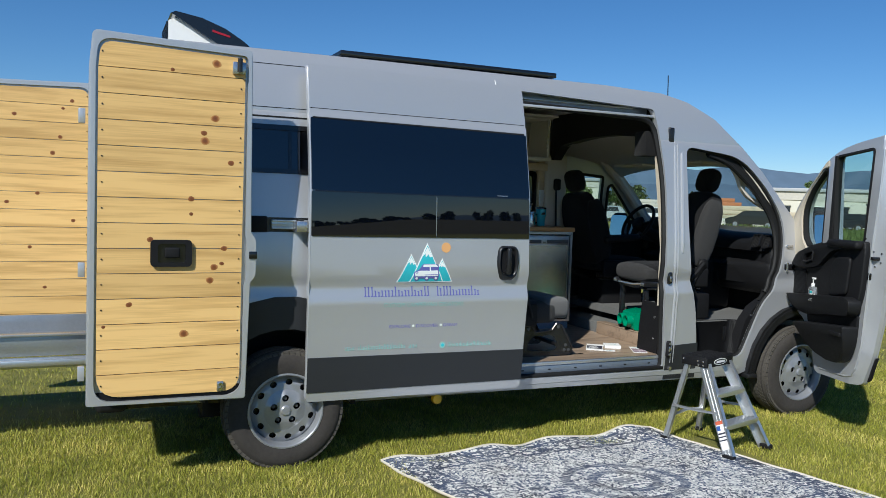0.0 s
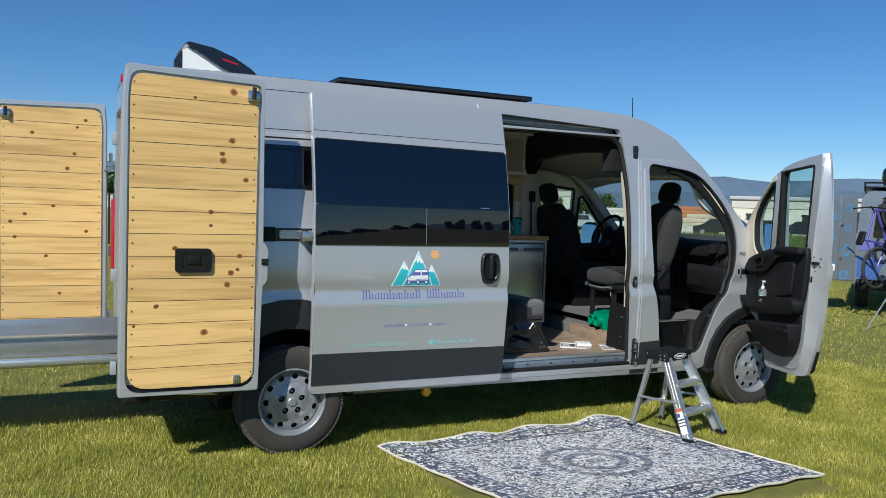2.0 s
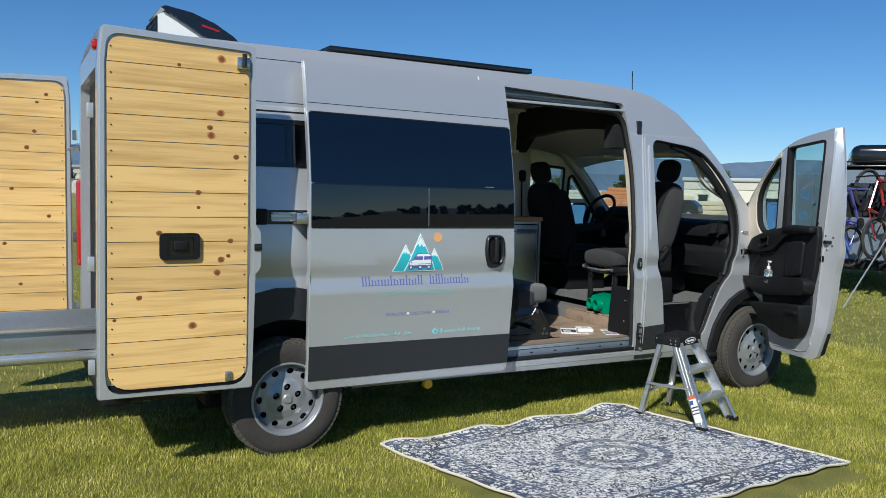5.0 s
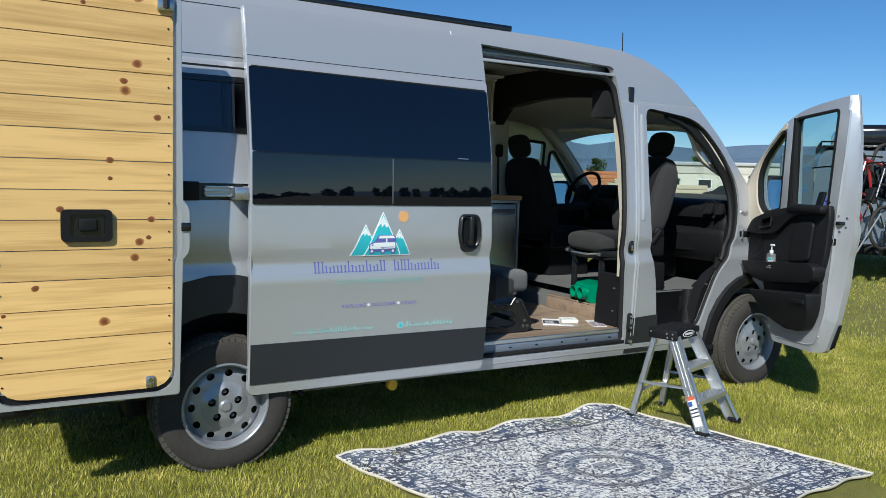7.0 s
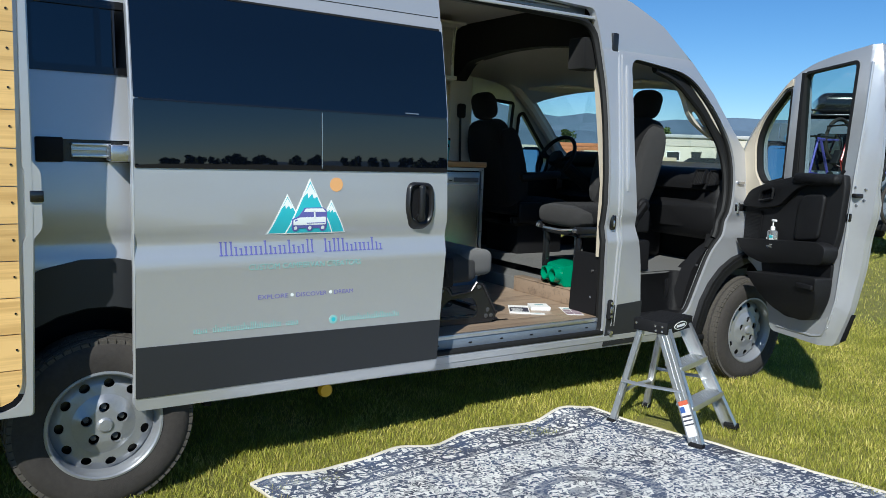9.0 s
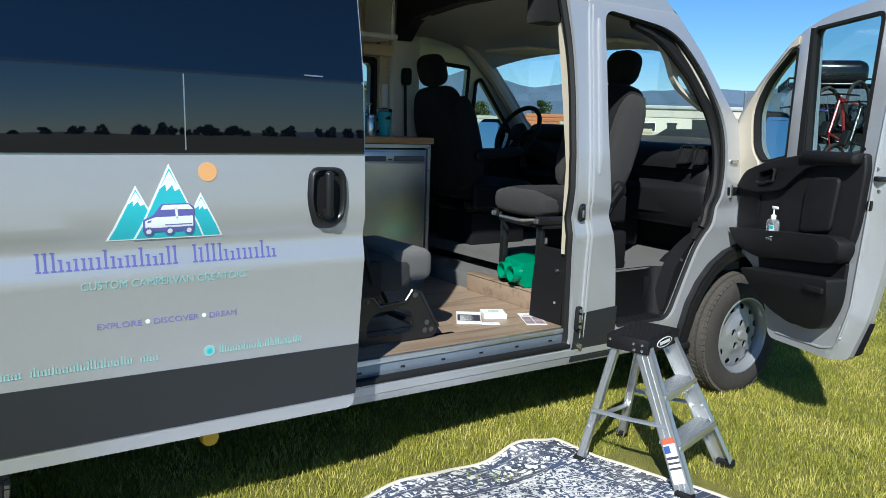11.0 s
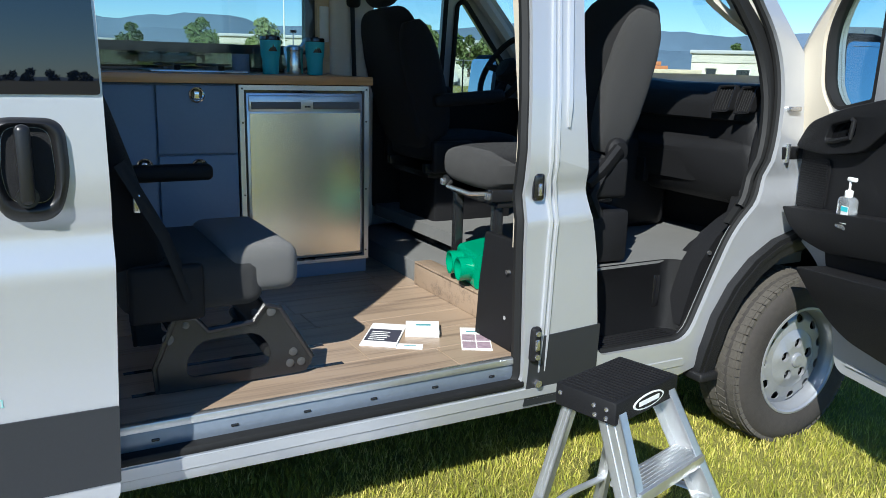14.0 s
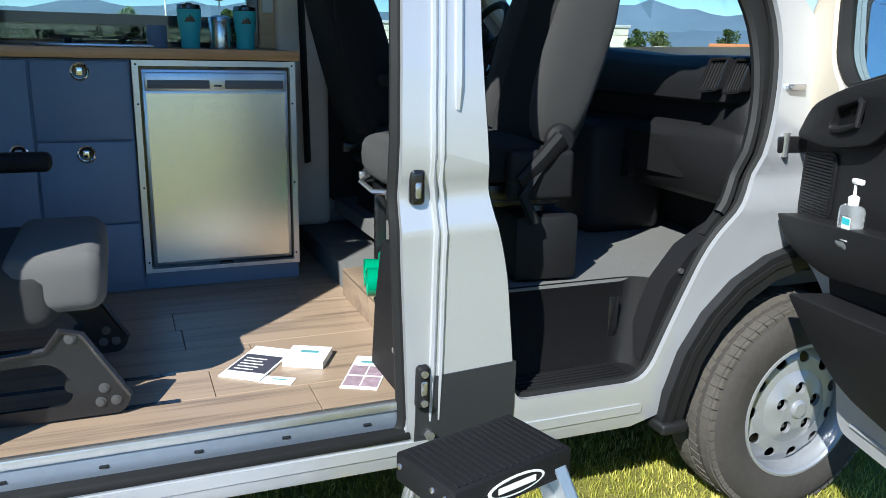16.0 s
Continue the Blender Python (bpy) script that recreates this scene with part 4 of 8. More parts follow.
# ---- the van: passenger door, open ----
QUARTER = rounded([(0.18, 1.324), (0.366, 1.364), (0.352, 1.925), (0.31, 1.92), (0.136, 1.755), (0.068, 1.607), (0.107, 1.399)], [0.04, 0.012, 0.012, 0.03, 0.08, 0.08, 0.06])
PANE = rounded([(0.492, 1.35), (0.862, 1.38), (0.874, 2.05), (0.456, 2.015), (0.440, 1.98)], [0.02, 0.02, 0.04, 0.02, 0.02])
FOLD = [(0.40, 0.79), (0.50, 0.84), (0.69, 0.90), (1.19, 0.94), (1.745, 0.972), (2.035, 0.975), (2.13, 0.95)]
FREE = [(0.41, 0.861), (0.634, 0.951), (0.875, 1.0), (1.07, 1.017), (1.2, 1.049), (1.515, 1.061), (1.9, 1.02), (2.125, 0.98)]


def lean(b):
    """The window frame leans in towards the roof."""
    return 0.03 * max(0, (b - 1.4) / 0.7)


def door_in(a, b):
    """Inner face of the door shell, folded back beyond the rib towards the outer skin."""
    r, f = lerp(FOLD, b), lerp(FREE, b)
    return lean(b) + 0.052 * min(1, max(0, (a - r) / max(0.02, f - r))) ** 0.8


def door_out(b):
    """Outer face of the door, thin round the windows."""
    return lerp([(0.4, 0.075), (0.9, 0.088), (1.26, 0.09), (1.34, 0.068), (2.2, 0.078)], b)


def soften(bm, r, seg=3):
    """Rounds the sharp edges of a moulding."""
    bmesh.ops.remove_doubles(bm, verts=bm.verts[:], dist=1e-5)
    bmesh.ops.recalc_face_normals(bm, faces=bm.faces[:])
    bmesh.ops.dissolve_limit(bm, angle_limit=radians(2), verts=bm.verts[:], edges=bm.edges[:])
    es = [e for e in bm.edges if len(e.link_faces) == 2 and e.calc_face_angle(0) > radians(55)]
    bmesh.ops.bevel(bm, geom=es, offset=r, segments=seg, profile=0.5, affect="EDGES", clamp_overlap=True)
    return bm


SHELL = rounded([(0.36, 0.400), (0.80, 0.408), (0.861, 0.416), (0.951, 0.634), (1.0, 0.875), (1.017, 1.07), (1.049, 1.2), (1.061, 1.515), (1.03, 1.88), (0.98, 2.13), (0.897, 2.118), (0.71, 2.098), (0.509, 2.062), (0.32, 1.984), (0.077, 1.75), (-0.038, 1.61), (-0.088, 1.49), (-0.068, 1.255), (-0.072, 1.056), (-0.023, 0.923), (0.051, 0.834), (0.20, 0.76), (0.30, 0.60)], [0.05, 0.02, 0.04, 0.05, 0.04, 0.03, 0.03, 0.08, 0.1, 0.012, 0.03, 0.08, 0.08, 0.1, 0.1, 0.06, 0.06, 0.06, 0.06, 0.06, 0.05, 0.08, 0.08])
SHELL_A = (0.76, 0.80, 0.84, 0.87, 0.89, 0.91, 0.93, 0.95, 0.97, 0.99, 1.01, 1.03)
SHELL_Z = (0.5, 0.62, 0.75, 0.88, 1.0, 1.07, 1.2, 1.26, 1.34, 1.5, 1.75, 1.9, 2.03)
HINGE = Vector((4.05, 0.2, 0))
pdoor = vpart("passenger_door", sheet(SHELL, [PANE, QUARTER], lambda a, b: Vector((a, door_in(a, b), b)), lambda a, b: Vector((a, max(door_out(b) - 0.006, door_in(a, b) + 0.004), b)), SHELL_A, SHELL_Z), INNER_SILVER, "open silver passenger door with black inner trim", smooth=25)
pdoor.matrix_basis = Matrix.Translation(HINGE) @ Matrix.Rotation(math.atan2(-0.953, -0.304), 4, "Z")


def dpart(name, bm, mat, label="", smooth=32):
    return part(name, bm, mat, pdoor, label, smooth)


def grown(outl, k):
    c = (sum(p[0] for p in outl) / len(outl), sum(p[1] for p in outl) / len(outl))
    return [(c[0] + (a - c[0]) * k, c[1] + (b - c[1]) * (1 + (k - 1) * 0.6)) for a, b in outl]


dpart("door_skin", sheet(SHELL, [PANE, QUARTER], lambda a, b: Vector((a, door_out(b) - 0.004, b)), lambda a, b: Vector((a, door_out(b) + 0.010, b)), (), SHELL_Z), SILVER)
for outl in (PANE, QUARTER):
    g = dpart("window", plate(outl, [], 0.032, 0.036), GLASS, "clear window pane")
    g.visible_shadow = False
    dpart("window_seal", sheet(grown(outl, 1.01), [grown(outl, 0.93)], lambda a, b: Vector((a, lean(b) - 0.004, b)), lambda a, b: Vector((a, 0.04 + lean(b), b))), SEAL, "black window seal")
dpart("window_post", soften(sheet([(0.372, 1.36), (0.450, 1.362), (0.430, 2.02), (0.360, 1.985)], [], lambda a, b: Vector((a, -0.008 + lean(b), b)), lambda a, b: Vector((a, 0.03 + lean(b), b))), 0.006), INNER_SILVER, "silver window post")
dpart("window_channel", sheet([(0.452, 1.36), (0.492, 1.36), (0.456, 2.01), (0.432, 2.015)], [], lambda a, b: Vector((a, -0.012 + lean(b), b)), lambda a, b: Vector((a, 0.03 + lean(b), b))), SEAL, "black window channel")
dpart("upper_trim", sheet(rounded([(0.02, 1.19), (0.09, 1.22), (0.172, 1.316), (0.100, 1.395), (0.060, 1.61), (0.130, 1.762), (0.305, 1.928), (0.358, 1.935), (0.362, 1.985), (0.33, 1.968), (0.085, 1.715), (-0.03, 1.565), (-0.068, 1.45), (-0.055, 1.28)], [0.02, 0.03, 0.03, 0.05, 0.08, 0.08, 0.03, 0.01, 0.01, 0.05, 0.08, 0.06, 0.06, 0.05]), [], lambda a, b: Vector((a, -0.014 + lean(b), b)), lambda a, b: Vector((a, 0.01 + lean(b), b)), (), (1.4, 1.6)), IVORY, "ivory upper door trim")
# black trim: one moulded panel, its upper ledge with the pull, armrest, inset, speaker and pockets
dpart("trim_panel", soften(plate(rounded([(0.070, 1.20), (0.140, 1.285), (0.30, 1.335), (0.575, 1.388), (0.915, 1.412), (0.929, 1.34), (0.905, 1.05), (0.855, 0.915), (0.55, 0.87), (0.27, 0.832), (0.12, 0.90), (0.070, 1.02)], [0.04, 0.04, 0.08, 0.06, 0.02, 0.04, 0.08, 0.06, 0, 0.06, 0.06, 0.06]), [], -0.040, 0.006), 0.012), GREY_PLASTIC, "black moulded trim panel", 60)
ledge = dpart("trim_ledge", soften(plate(rounded([(0.078, 1.185), (0.146, 1.282), (0.30, 1.338), (0.575, 1.392), (0.91, 1.414), (0.905, 1.355), (0.62, 1.338), (0.52, 1.27), (0.44, 1.20), (0.25, 1.172)], [0.03, 0.04, 0.08, 0.06, 0.02, 0.02, 0.08, 0.08, 0.06, 0.06]), [rounded([(0.238, 1.222), (0.390, 1.246), (0.392, 1.312), (0.262, 1.280)], 0.02)], -0.078, -0.036), 0.012), GREY_PLASTIC, "black upper ledge with a door pull", 60)
dpart("armrest", cushion(0.56, 0.915, -0.100, -0.035, 1.352, 1.412, 0.026), BLACK_PLASTIC, "padded armrest ledge")
part("pull_cup", plate(rounded([(0.232, 1.216), (0.396, 1.240), (0.398, 1.318), (0.256, 1.286)], 0.02), [], -0.052, -0.042), BLACK_GLOSS, ledge)
part("pull_loop", rod([(0.262, -0.075, 1.222), (0.32, -0.086, 1.230), (0.382, -0.086, 1.245), (0.390, -0.084, 1.30), (0.372, -0.076, 1.306)], 0.009, seg=8), GREY_PLASTIC, ledge)
sp = dpart("speaker_grille", plate(rounded([(0.082, 0.955), (0.245, 0.965), (0.25, 1.16), (0.085, 1.145)], 0.03), [], -0.046, -0.036), BLACK_PLASTIC, "ribbed black speaker grille")
for k in range(20):
    z = 0.968 + k * 0.009
    part("rib", box(0.095, 0.238, -0.049, -0.045, z, z + 0.0045), GREY_PLASTIC, sp)
dpart("inset_panel", soften(plate(rounded([(0.575, 1.0), (0.775, 1.03), (0.807, 1.295), (0.64, 1.285), (0.59, 1.24)], 0.04), [], -0.064, -0.036), 0.014), GREY_PLASTIC, "raised inset panel", 60)
dpart("pocket", soften(sheet(rounded([(0.10, 0.965), (0.84, 1.022), (0.905, 1.0), (0.90, 0.93), (0.85, 0.89), (0.60, 0.865), (0.30, 0.825), (0.15, 0.86)], [0.01, 0.02, 0.04, 0.05, 0.05, 0, 0.06, 0.06]), [], lambda a, b: Vector((a, -0.115 + 0.5 * max(0, 0.93 - b), b)), lambda a, b: Vector((a, -0.02, b)), (), ()), 0.016), GREY_PLASTIC, "deep door pocket", 60)
dpart("lower_trim", plate(rounded([(0.24, 0.84), (0.86, 0.90), (0.85, 0.72), (0.78, 0.55), (0.52, 0.52), (0.40, 0.56), (0.30, 0.66)], [0.04, 0.02, 0.05, 0.08, 0.05, 0.04, 0.03]), [], -0.02, 0.004), BLACK_PLASTIC, "black lower trim")
lp = dpart("lower_pocket", soften(sheet(rounded([(0.235, 0.765), (0.55, 0.790), (0.87, 0.822), (0.865, 0.69), (0.80, 0.565), (0.70, 0.535), (0.46, 0.56), (0.32, 0.66)], [0.03, 0, 0.02, 0.06, 0.08, 0.08, 0.08, 0.06]), [], lambda a, b: Vector((a, -0.13 + 0.28 * max(0, 0.76 - b), b)), lambda a, b: Vector((a, -0.01, b)), (), ()), 0.018), GREY_PLASTIC, "deep lower map pocket", 60)
part("bottle_slot", soften(box(0.72, 0.85, -0.138, -0.11, 0.745, 0.775), 0.006), BLACK_PLASTIC, lp)
dpart("latch", box(0.95, 0.995, -0.014, 0.03, 1.288, 1.312, 0.006), DARK_METAL, "steel door latch")
dpart("latch_keeper", soften(plate(rounded([(0.918, 1.15), (0.945, 1.15), (0.948, 1.20), (0.922, 1.20)], 0.01), [], -0.006, 0.02), 0.003), BLACK_GLOSS)
for a, z in ((0.955, 1.345), (1.005, 1.335), (1.0, 1.275), (0.965, 1.245), (0.868, 1.43)):
    dpart("bolt", rod([(a, door_in(a, z) + 0.003, z), (a, door_in(a, z) - 0.006, z)], 0.008, seg=8), STEEL if z != 1.43 else BLACK_PLASTIC)
dpart("door_edge_rib", rod([(lerp(FOLD, z) - 0.004, lean(z) - 0.001, z) for z in np.linspace(0.52, 2.03, 26)] , 0.007, seg=6), INNER_SILVER, "pressed edge rib")
dpart("bottom_rib", rod([(0.85, 0.0, 0.53), (0.81, 0.0, 0.47), (0.74, 0.0, 0.452), (0.42, 0.0, 0.442)], 0.007, seg=6), INNER_SILVER)
dpart("edge_guard", soften(plate([(0.905, 0.46), (0.875, 0.44), (0.945, 0.62), (0.962, 0.625)], [], 0.072, 0.092), 0.003), BLACK_PLASTIC, "black edge rubbing strip")
mh = dpart("mirror_housing", cushion(-0.10, 0.028, 0.10, 0.315, 1.295, 1.61, 0.05), BLACK_PLASTIC, "black wing mirror housing")
part("mirror_glass", sheet(rounded([(0.124, 1.325), (0.288, 1.325), (0.288, 1.578), (0.124, 1.578)], 0.035), [], lambda u, v: Vector((0.040 - 0.11 * (v - 1.45), u, v)), lambda u, v: Vector((0.012 - 0.11 * (v - 1.45), u, v))), MIRROR_GLASS, mh, "blue-tinted mirror glass")
part("mirror_arm", box(-0.07, 0.01, 0.06, 0.15, 1.28, 1.34, 0.015), BLACK_PLASTIC, mh)
vpart("door_hinge", box(3.90, 4.03, 0.158, 0.205, 1.135, 1.185, 0.008), DARK_METAL, "dark steel door hinge")
vpart("hinge_pin", rod([(3.93, 0.160, 1.125), (3.93, 0.160, 1.195)], 0.010, seg=10), STEEL)
vpart("door_check", box(3.925, 3.99, 0.165, 0.195, 1.315, 1.333, 0.004), STEEL, "steel door check")

# ---- the van: inside the openings ----


def hole_seal(hole, inset, r, mat, name, label):
    pts = [(a, side_y(a, b) + inset, b) for a, b in hole]
    return vpart(name, rod(pts + pts[:2], r, seg=7), mat, label)


hole_seal(INNER_TOP, 0.036, 0.021, SEAL, "door_seal", "black rubber door seal")
hole_seal(CAB_HOLE, 0.030, 0.014, SEAL, "door_seal", "black rubber door seal")
# stepped jamb of the front pillar inside the outer seal
JAMB_OUT = [(3.20, 2.045), (3.46, 2.00), (3.76, 1.775), (3.93, 1.54), (3.91, 1.25), (3.83, 1.0), (3.72, 0.89)]
JAMB_IN = [(3.20, 2.0), (3.40, 1.95), (3.665, 1.755), (3.855, 1.52), (3.865, 1.25), (3.79, 1.02), (3.70, 0.90)]
vpart("door_jamb", sheet(rounded(JAMB_OUT + JAMB_IN[::-1], [0, 0.12, 0.1, 0.12, 0.15, 0.1, 0, 0, 0.1, 0.15, 0.12, 0.1, 0.12, 0]), [], lambda x, z: Vector((x, side_y(x, z) + 0.042, z)), lambda x, z: Vector((x, side_y(x, z) + 0.07, z)), (3.3, 3.5, 3.7), (1.2, 1.4, 1.6, 1.8)), SEAL, "black stepped pillar jamb seal")
pts = [(a, side_y(a, b) + 0.045, b) for a, b in rounded(JAMB_IN, [0, 0.12, 0.1, 0.12, 0.15, 0.1, 0])]
vpart("inner_seal", rod(pts[:-1], 0.018, seg=7), SEAL, "thick black inner door seal")
# pillar pressings and strikers
def pillar_rib(x, top, r, name="pillar_rib", low=0.46):
    pts = []
    for z in np.linspace(low, top, 26):
        xx = x + lerp([(0.4, 0.0), (1.02, 0.0), (1.10, -0.012), (1.3, -0.012), (2.1, 0.012)], z)
        pts.append((xx, side_y(xx, z) - 0.001, z))
    vpart(name, rod(pts, [r * min(1, 0.55 + k / 4, 0.55 + (len(pts) - 1 - k) / 4) for k in range(len(pts))], seg=6, flat=0.9), INNER_SILVER)


pillar_rib(2.842, 2.08, 0.009)
pillar_rib(2.866, 2.06, 0.007)
pillar_rib(2.905, 2.00, 0.013, low=1.27)
vpart("striker_plate", cushion(2.772, 2.812, 0.148, 0.176, 1.042, 1.132, 0.013), BLACK_GLOSS, "black striker recess")
vpart("striker_pin", box(2.783, 2.799, 0.143, 0.16, 1.06, 1.10, 0.005), STEEL)
vpart("lower_striker", cushion(2.797, 2.833, 0.150, 0.19, 0.505, 0.625, 0.012), BLACK_PLASTIC, "black lower striker")
for z in (0.525, 0.605):
    vpart("bolt", rod([(2.815, 0.155, z), (2.815, 0.144, z)], 0.010, seg=8), STEEL)
vpart("lower_striker_hole", box(2.806, 2.824, 0.147, 0.17, 0.545, 0.585, 0.004), STEEL)
vpart("upper_striker", cushion(2.80, 2.85, 0.255, 0.29, 2.06, 2.18, 0.01), DARK_METAL, "dark upper striker")
vpart("sill_bolt", rod([(2.84, 0.19, 0.42), (2.84, 0.165, 0.42)], 0.013, seg=8), STEEL)
# upper sliding rail over the opening
vpart("upper_rail", box(1.55, 2.69, 0.385, 0.41, 2.255, 2.36, 0.006), RAIL_STEEL, "upper sliding rail", smooth=30)
vpart("upper_rail_lip", box(1.55, 2.70, 0.30, 0.395, 2.243, 2.262, 0.005), INNER_SILVER)
vpart("upper_rail_bead", box(1.55, 2.55, 0.36, 0.39, 2.30, 2.312, 0.003), GALVANISED)
# step rail below the floor edge
vpart("floor_nosing", box(1.50, 2.78, 0.205, 0.232, 0.488, 0.512, 0.004), ALUMINIUM, "bare aluminium floor nosing")
vpart("step_rail", box(1.50, 2.80, 0.212, 0.262, 0.43, 0.489, 0.006), RAIL_STEEL, "grey lower sliding rail")
vpart("step_lip", box(1.50, 2.79, 0.176, 0.235, 0.412, 0.437, 0.008), SEAL)
# small dark boxes stand in for the shaded holes of the rail
for x in np.arange(1.62, 2.75, 0.21):
    vpart("rail_hole_mark", box(x, x + 0.022, 0.208, 0.216, 0.455, 0.463, 0.003), DARK_METAL)
vpart("pillar_box", plate(rounded([(2.775, 0.512), (2.83, 0.512), (2.84, 0.88), (2.805, 0.885), (2.785, 0.70)], 0.01), [], 0.25, 0.48), BLACK_PLASTIC, "black lower pillar cover")
for z in (0.62, 0.78):
    vpart("bolt", rod([(2.792, 0.30, z), (2.779, 0.30, z)], 0.008, seg=8), STEEL)
vpart("pillar_trim", sheet([(2.785, 0.87), (2.85, 0.87), (2.85, 1.3), (2.83, 2.05), (2.755, 2.05), (2.785, 1.3)], [], lambda x, z: Vector((x, side_y(x, z) + 0.085, z)), lambda x, z: Vector((x, side_y(x, z) + 0.12, z)), (), (1.1, 1.3, 1.6)), IVORY, "ivory pillar trim")
vpart("speaker_box", box(2.66, 2.80, 0.34, 0.48, 1.97, 2.15, 0.01), BLACK_LINING, "black mesh speaker by the header")
# bulkhead header and headliner
vpart("header", sheet(rounded([(0.36, 2.00), (0.42, 2.00), (0.55, 2.13), (1.0, 2.17), (1.35, 2.17), (1.8, 2.13), (1.93, 2.00), (1.99, 2.00), (1.96, 2.37), (1.80, 2.425), (0.55, 2.425), (0.39, 2.37)], [0, 0, 0.08, 0.1, 0.1, 0.08, 0, 0, 0, 0, 0, 0]), [], lambda y, z: Vector((2.84, y, z)), lambda y, z: Vector((2.93, y, z))), BLACK_LINING, "black bulkhead header lining")
bm = bmesh.new()
rows = []
for x, zc, ze in ((2.90, 2.17, 2.03), (3.1, 2.19, 2.05), (3.30, 2.14, 2.02), (3.50, 2.05, 1.965), (3.64, 1.96, 1.86)):
    row = []
    for k in range(13):
        u = -1 + 2 * k / 12
        y0 = side_y(x, ze) + 0.06
        row.append(bm.verts.new((x + 0.18 * (1 - u * u) * (x - 2.9) / 0.9, MID + u * (MID - y0), ze + (zc - ze) * (1 - abs(u) ** 3))))
    rows.append(row)
for a, b in zip(rows, rows[1:]):
    for k in range(12):
        bm.faces.new((a[k], a[k + 1], b[k + 1], b[k]))
bmesh.ops.solidify(bm, geom=bm.faces[:], thickness=0.02)
vpart("cab_headliner", bm, BEIGE, "beige moulded cab headliner")
vpart("sun_visor", cushion(3.40, 3.72, 0.58, 0.98, 1.955, 1.98, 0.012), BEIGE, "folded beige sun visor")
vpart("sun_visor", cushion(3.40, 3.72, 1.35, 1.77, 1.955, 1.98, 0.012), BEIGE, "folded beige sun visor")
vpart("grab_handle", sheet(rounded([(3.46, 1.965), (3.545, 1.86), (3.582, 1.762), (3.632, 1.706), (3.74, 1.648), (3.87, 1.592), (3.92, 1.60), (3.82, 1.75), (3.62, 1.93)], [0.01, 0.05, 0.03, 0.03, 0.05, 0.01, 0.01, 0.02, 0.02]), [rounded([(3.645, 1.795), (3.612, 1.762), (3.65, 1.722), (3.745, 1.672), (3.785, 1.685), (3.70, 1.765)], 0.014)], lambda x, z: Vector((x, side_y(x, z) + 0.10, z)), lambda x, z: Vector((x, side_y(x, z) + 0.135, z))), BEIGE, "beige pillar trim with grab handle")
vpart("ceiling_panel", box(-0.9, 2.84, 0.42, 1.93, 2.40, 2.43, 0.01), WHITE_TRIM, "off-white ceiling panel")
vpart("ceiling_rail", box(1.2, 2.45, 0.60, 0.66, 2.37, 2.40, 0.008), WHITE_TRIM)
# far side lining
vpart("wall_lining", plate([(0.3, 0.512), (2.80, 0.512), (2.80, 2.40), (0.3, 2.40)], [[(0.93, 1.42), (2.69, 1.42), (2.69, 1.865), (0.93, 1.865)]], 2.055, 2.075), WHITE_TRIM, "off-white wall lining")
g = vpart("side_window", plate(rounded([(0.9, 1.41), (2.72, 1.41), (2.72, 1.875), (0.9, 1.875)], 0.03), [], 2.085, 2.09), GLASS, "clear kitchen window")
g.visible_shadow = False
vpart("window_frame", plate(rounded([(0.89, 1.40), (2.735, 1.40), (2.735, 1.89), (0.89, 1.89)], 0.04), [rounded([(0.93, 1.525), (2.685, 1.525), (2.685, 1.85), (0.93, 1.85)], 0.04), rounded([(1.0, 1.412), (2.67, 1.412), (2.67, 1.482), (1.0, 1.482)], 0.008)], 2.035, 2.085), BLACK_GLOSS, "black kitchen window frame")
g = vpart("smoked_pane", box(0.98, 2.69, 2.045, 2.050, 1.405, 1.49), glass("smoked_glass", (0.30, 0.34, 0.33)), "smoked lower pane")
g.visible_shadow = False
vpart("window_trim", box(2.735, 2.80, 2.0, 2.055, 1.40, 2.0, 0.005), BIRCH, "birch window trim")
vpart("window_head_trim", box(0.5, 2.80, 1.95, 2.055, 1.895, 1.965, 0.005), BIRCH, "birch trim over the window")
vpart("switch_plate", box(2.745, 2.79, 1.985, 2.0, 1.55, 1.72, 0.004), WHITE)
vpart("far_pillar", box(2.80, 3.03, 1.97, 2.075, 0.6, 2.05, 0.03, 3), BEIGE, "beige far pillar trim")
vpart("seat_belt", rod([(2.90, 1.955, 1.78), (2.91, 1.95, 1.4), (2.92, 1.95, 0.9)], 0.028, seg=6, flat=0.25), SEAL, "black seat belt webbing")
vpart("belt_anchor", cushion(2.87, 2.94, 1.925, 1.97, 1.72, 1.83, 0.02), BLACK_PLASTIC)
for outl in (LEFT_CAB, LEFT_VENT):
    g = vpart("window", sheet(outl, [], lambda x, z: Vector((x, 2 * MID - side_y(x, z) - 0.03, z)), lambda x, z: Vector((x, 2 * MID - side_y(x, z) - 0.026, z))), GLASS, "clear cab window")
    g.visible_shadow = False
    pts = [(a, 2 * MID - side_y(a, b) - 0.055, b) for a, b in outl]
    vpart("window_seal", rod(pts + pts[:2], 0.014, seg=6), SEAL)
vpart("far_door_trim", plate(rounded([(3.04, 0.70), (3.95, 0.70), (3.98, 1.28), (3.04, 1.29)], 0.04), [], 2.03, 2.09), BLACK_PLASTIC, "black far door trim")
mh = vpart("mirror_housing", cushion(3.905, 4.04, 2.19, 2.49, 1.235, 1.525, 0.05), BLACK_PLASTIC, "black wing mirror housing")
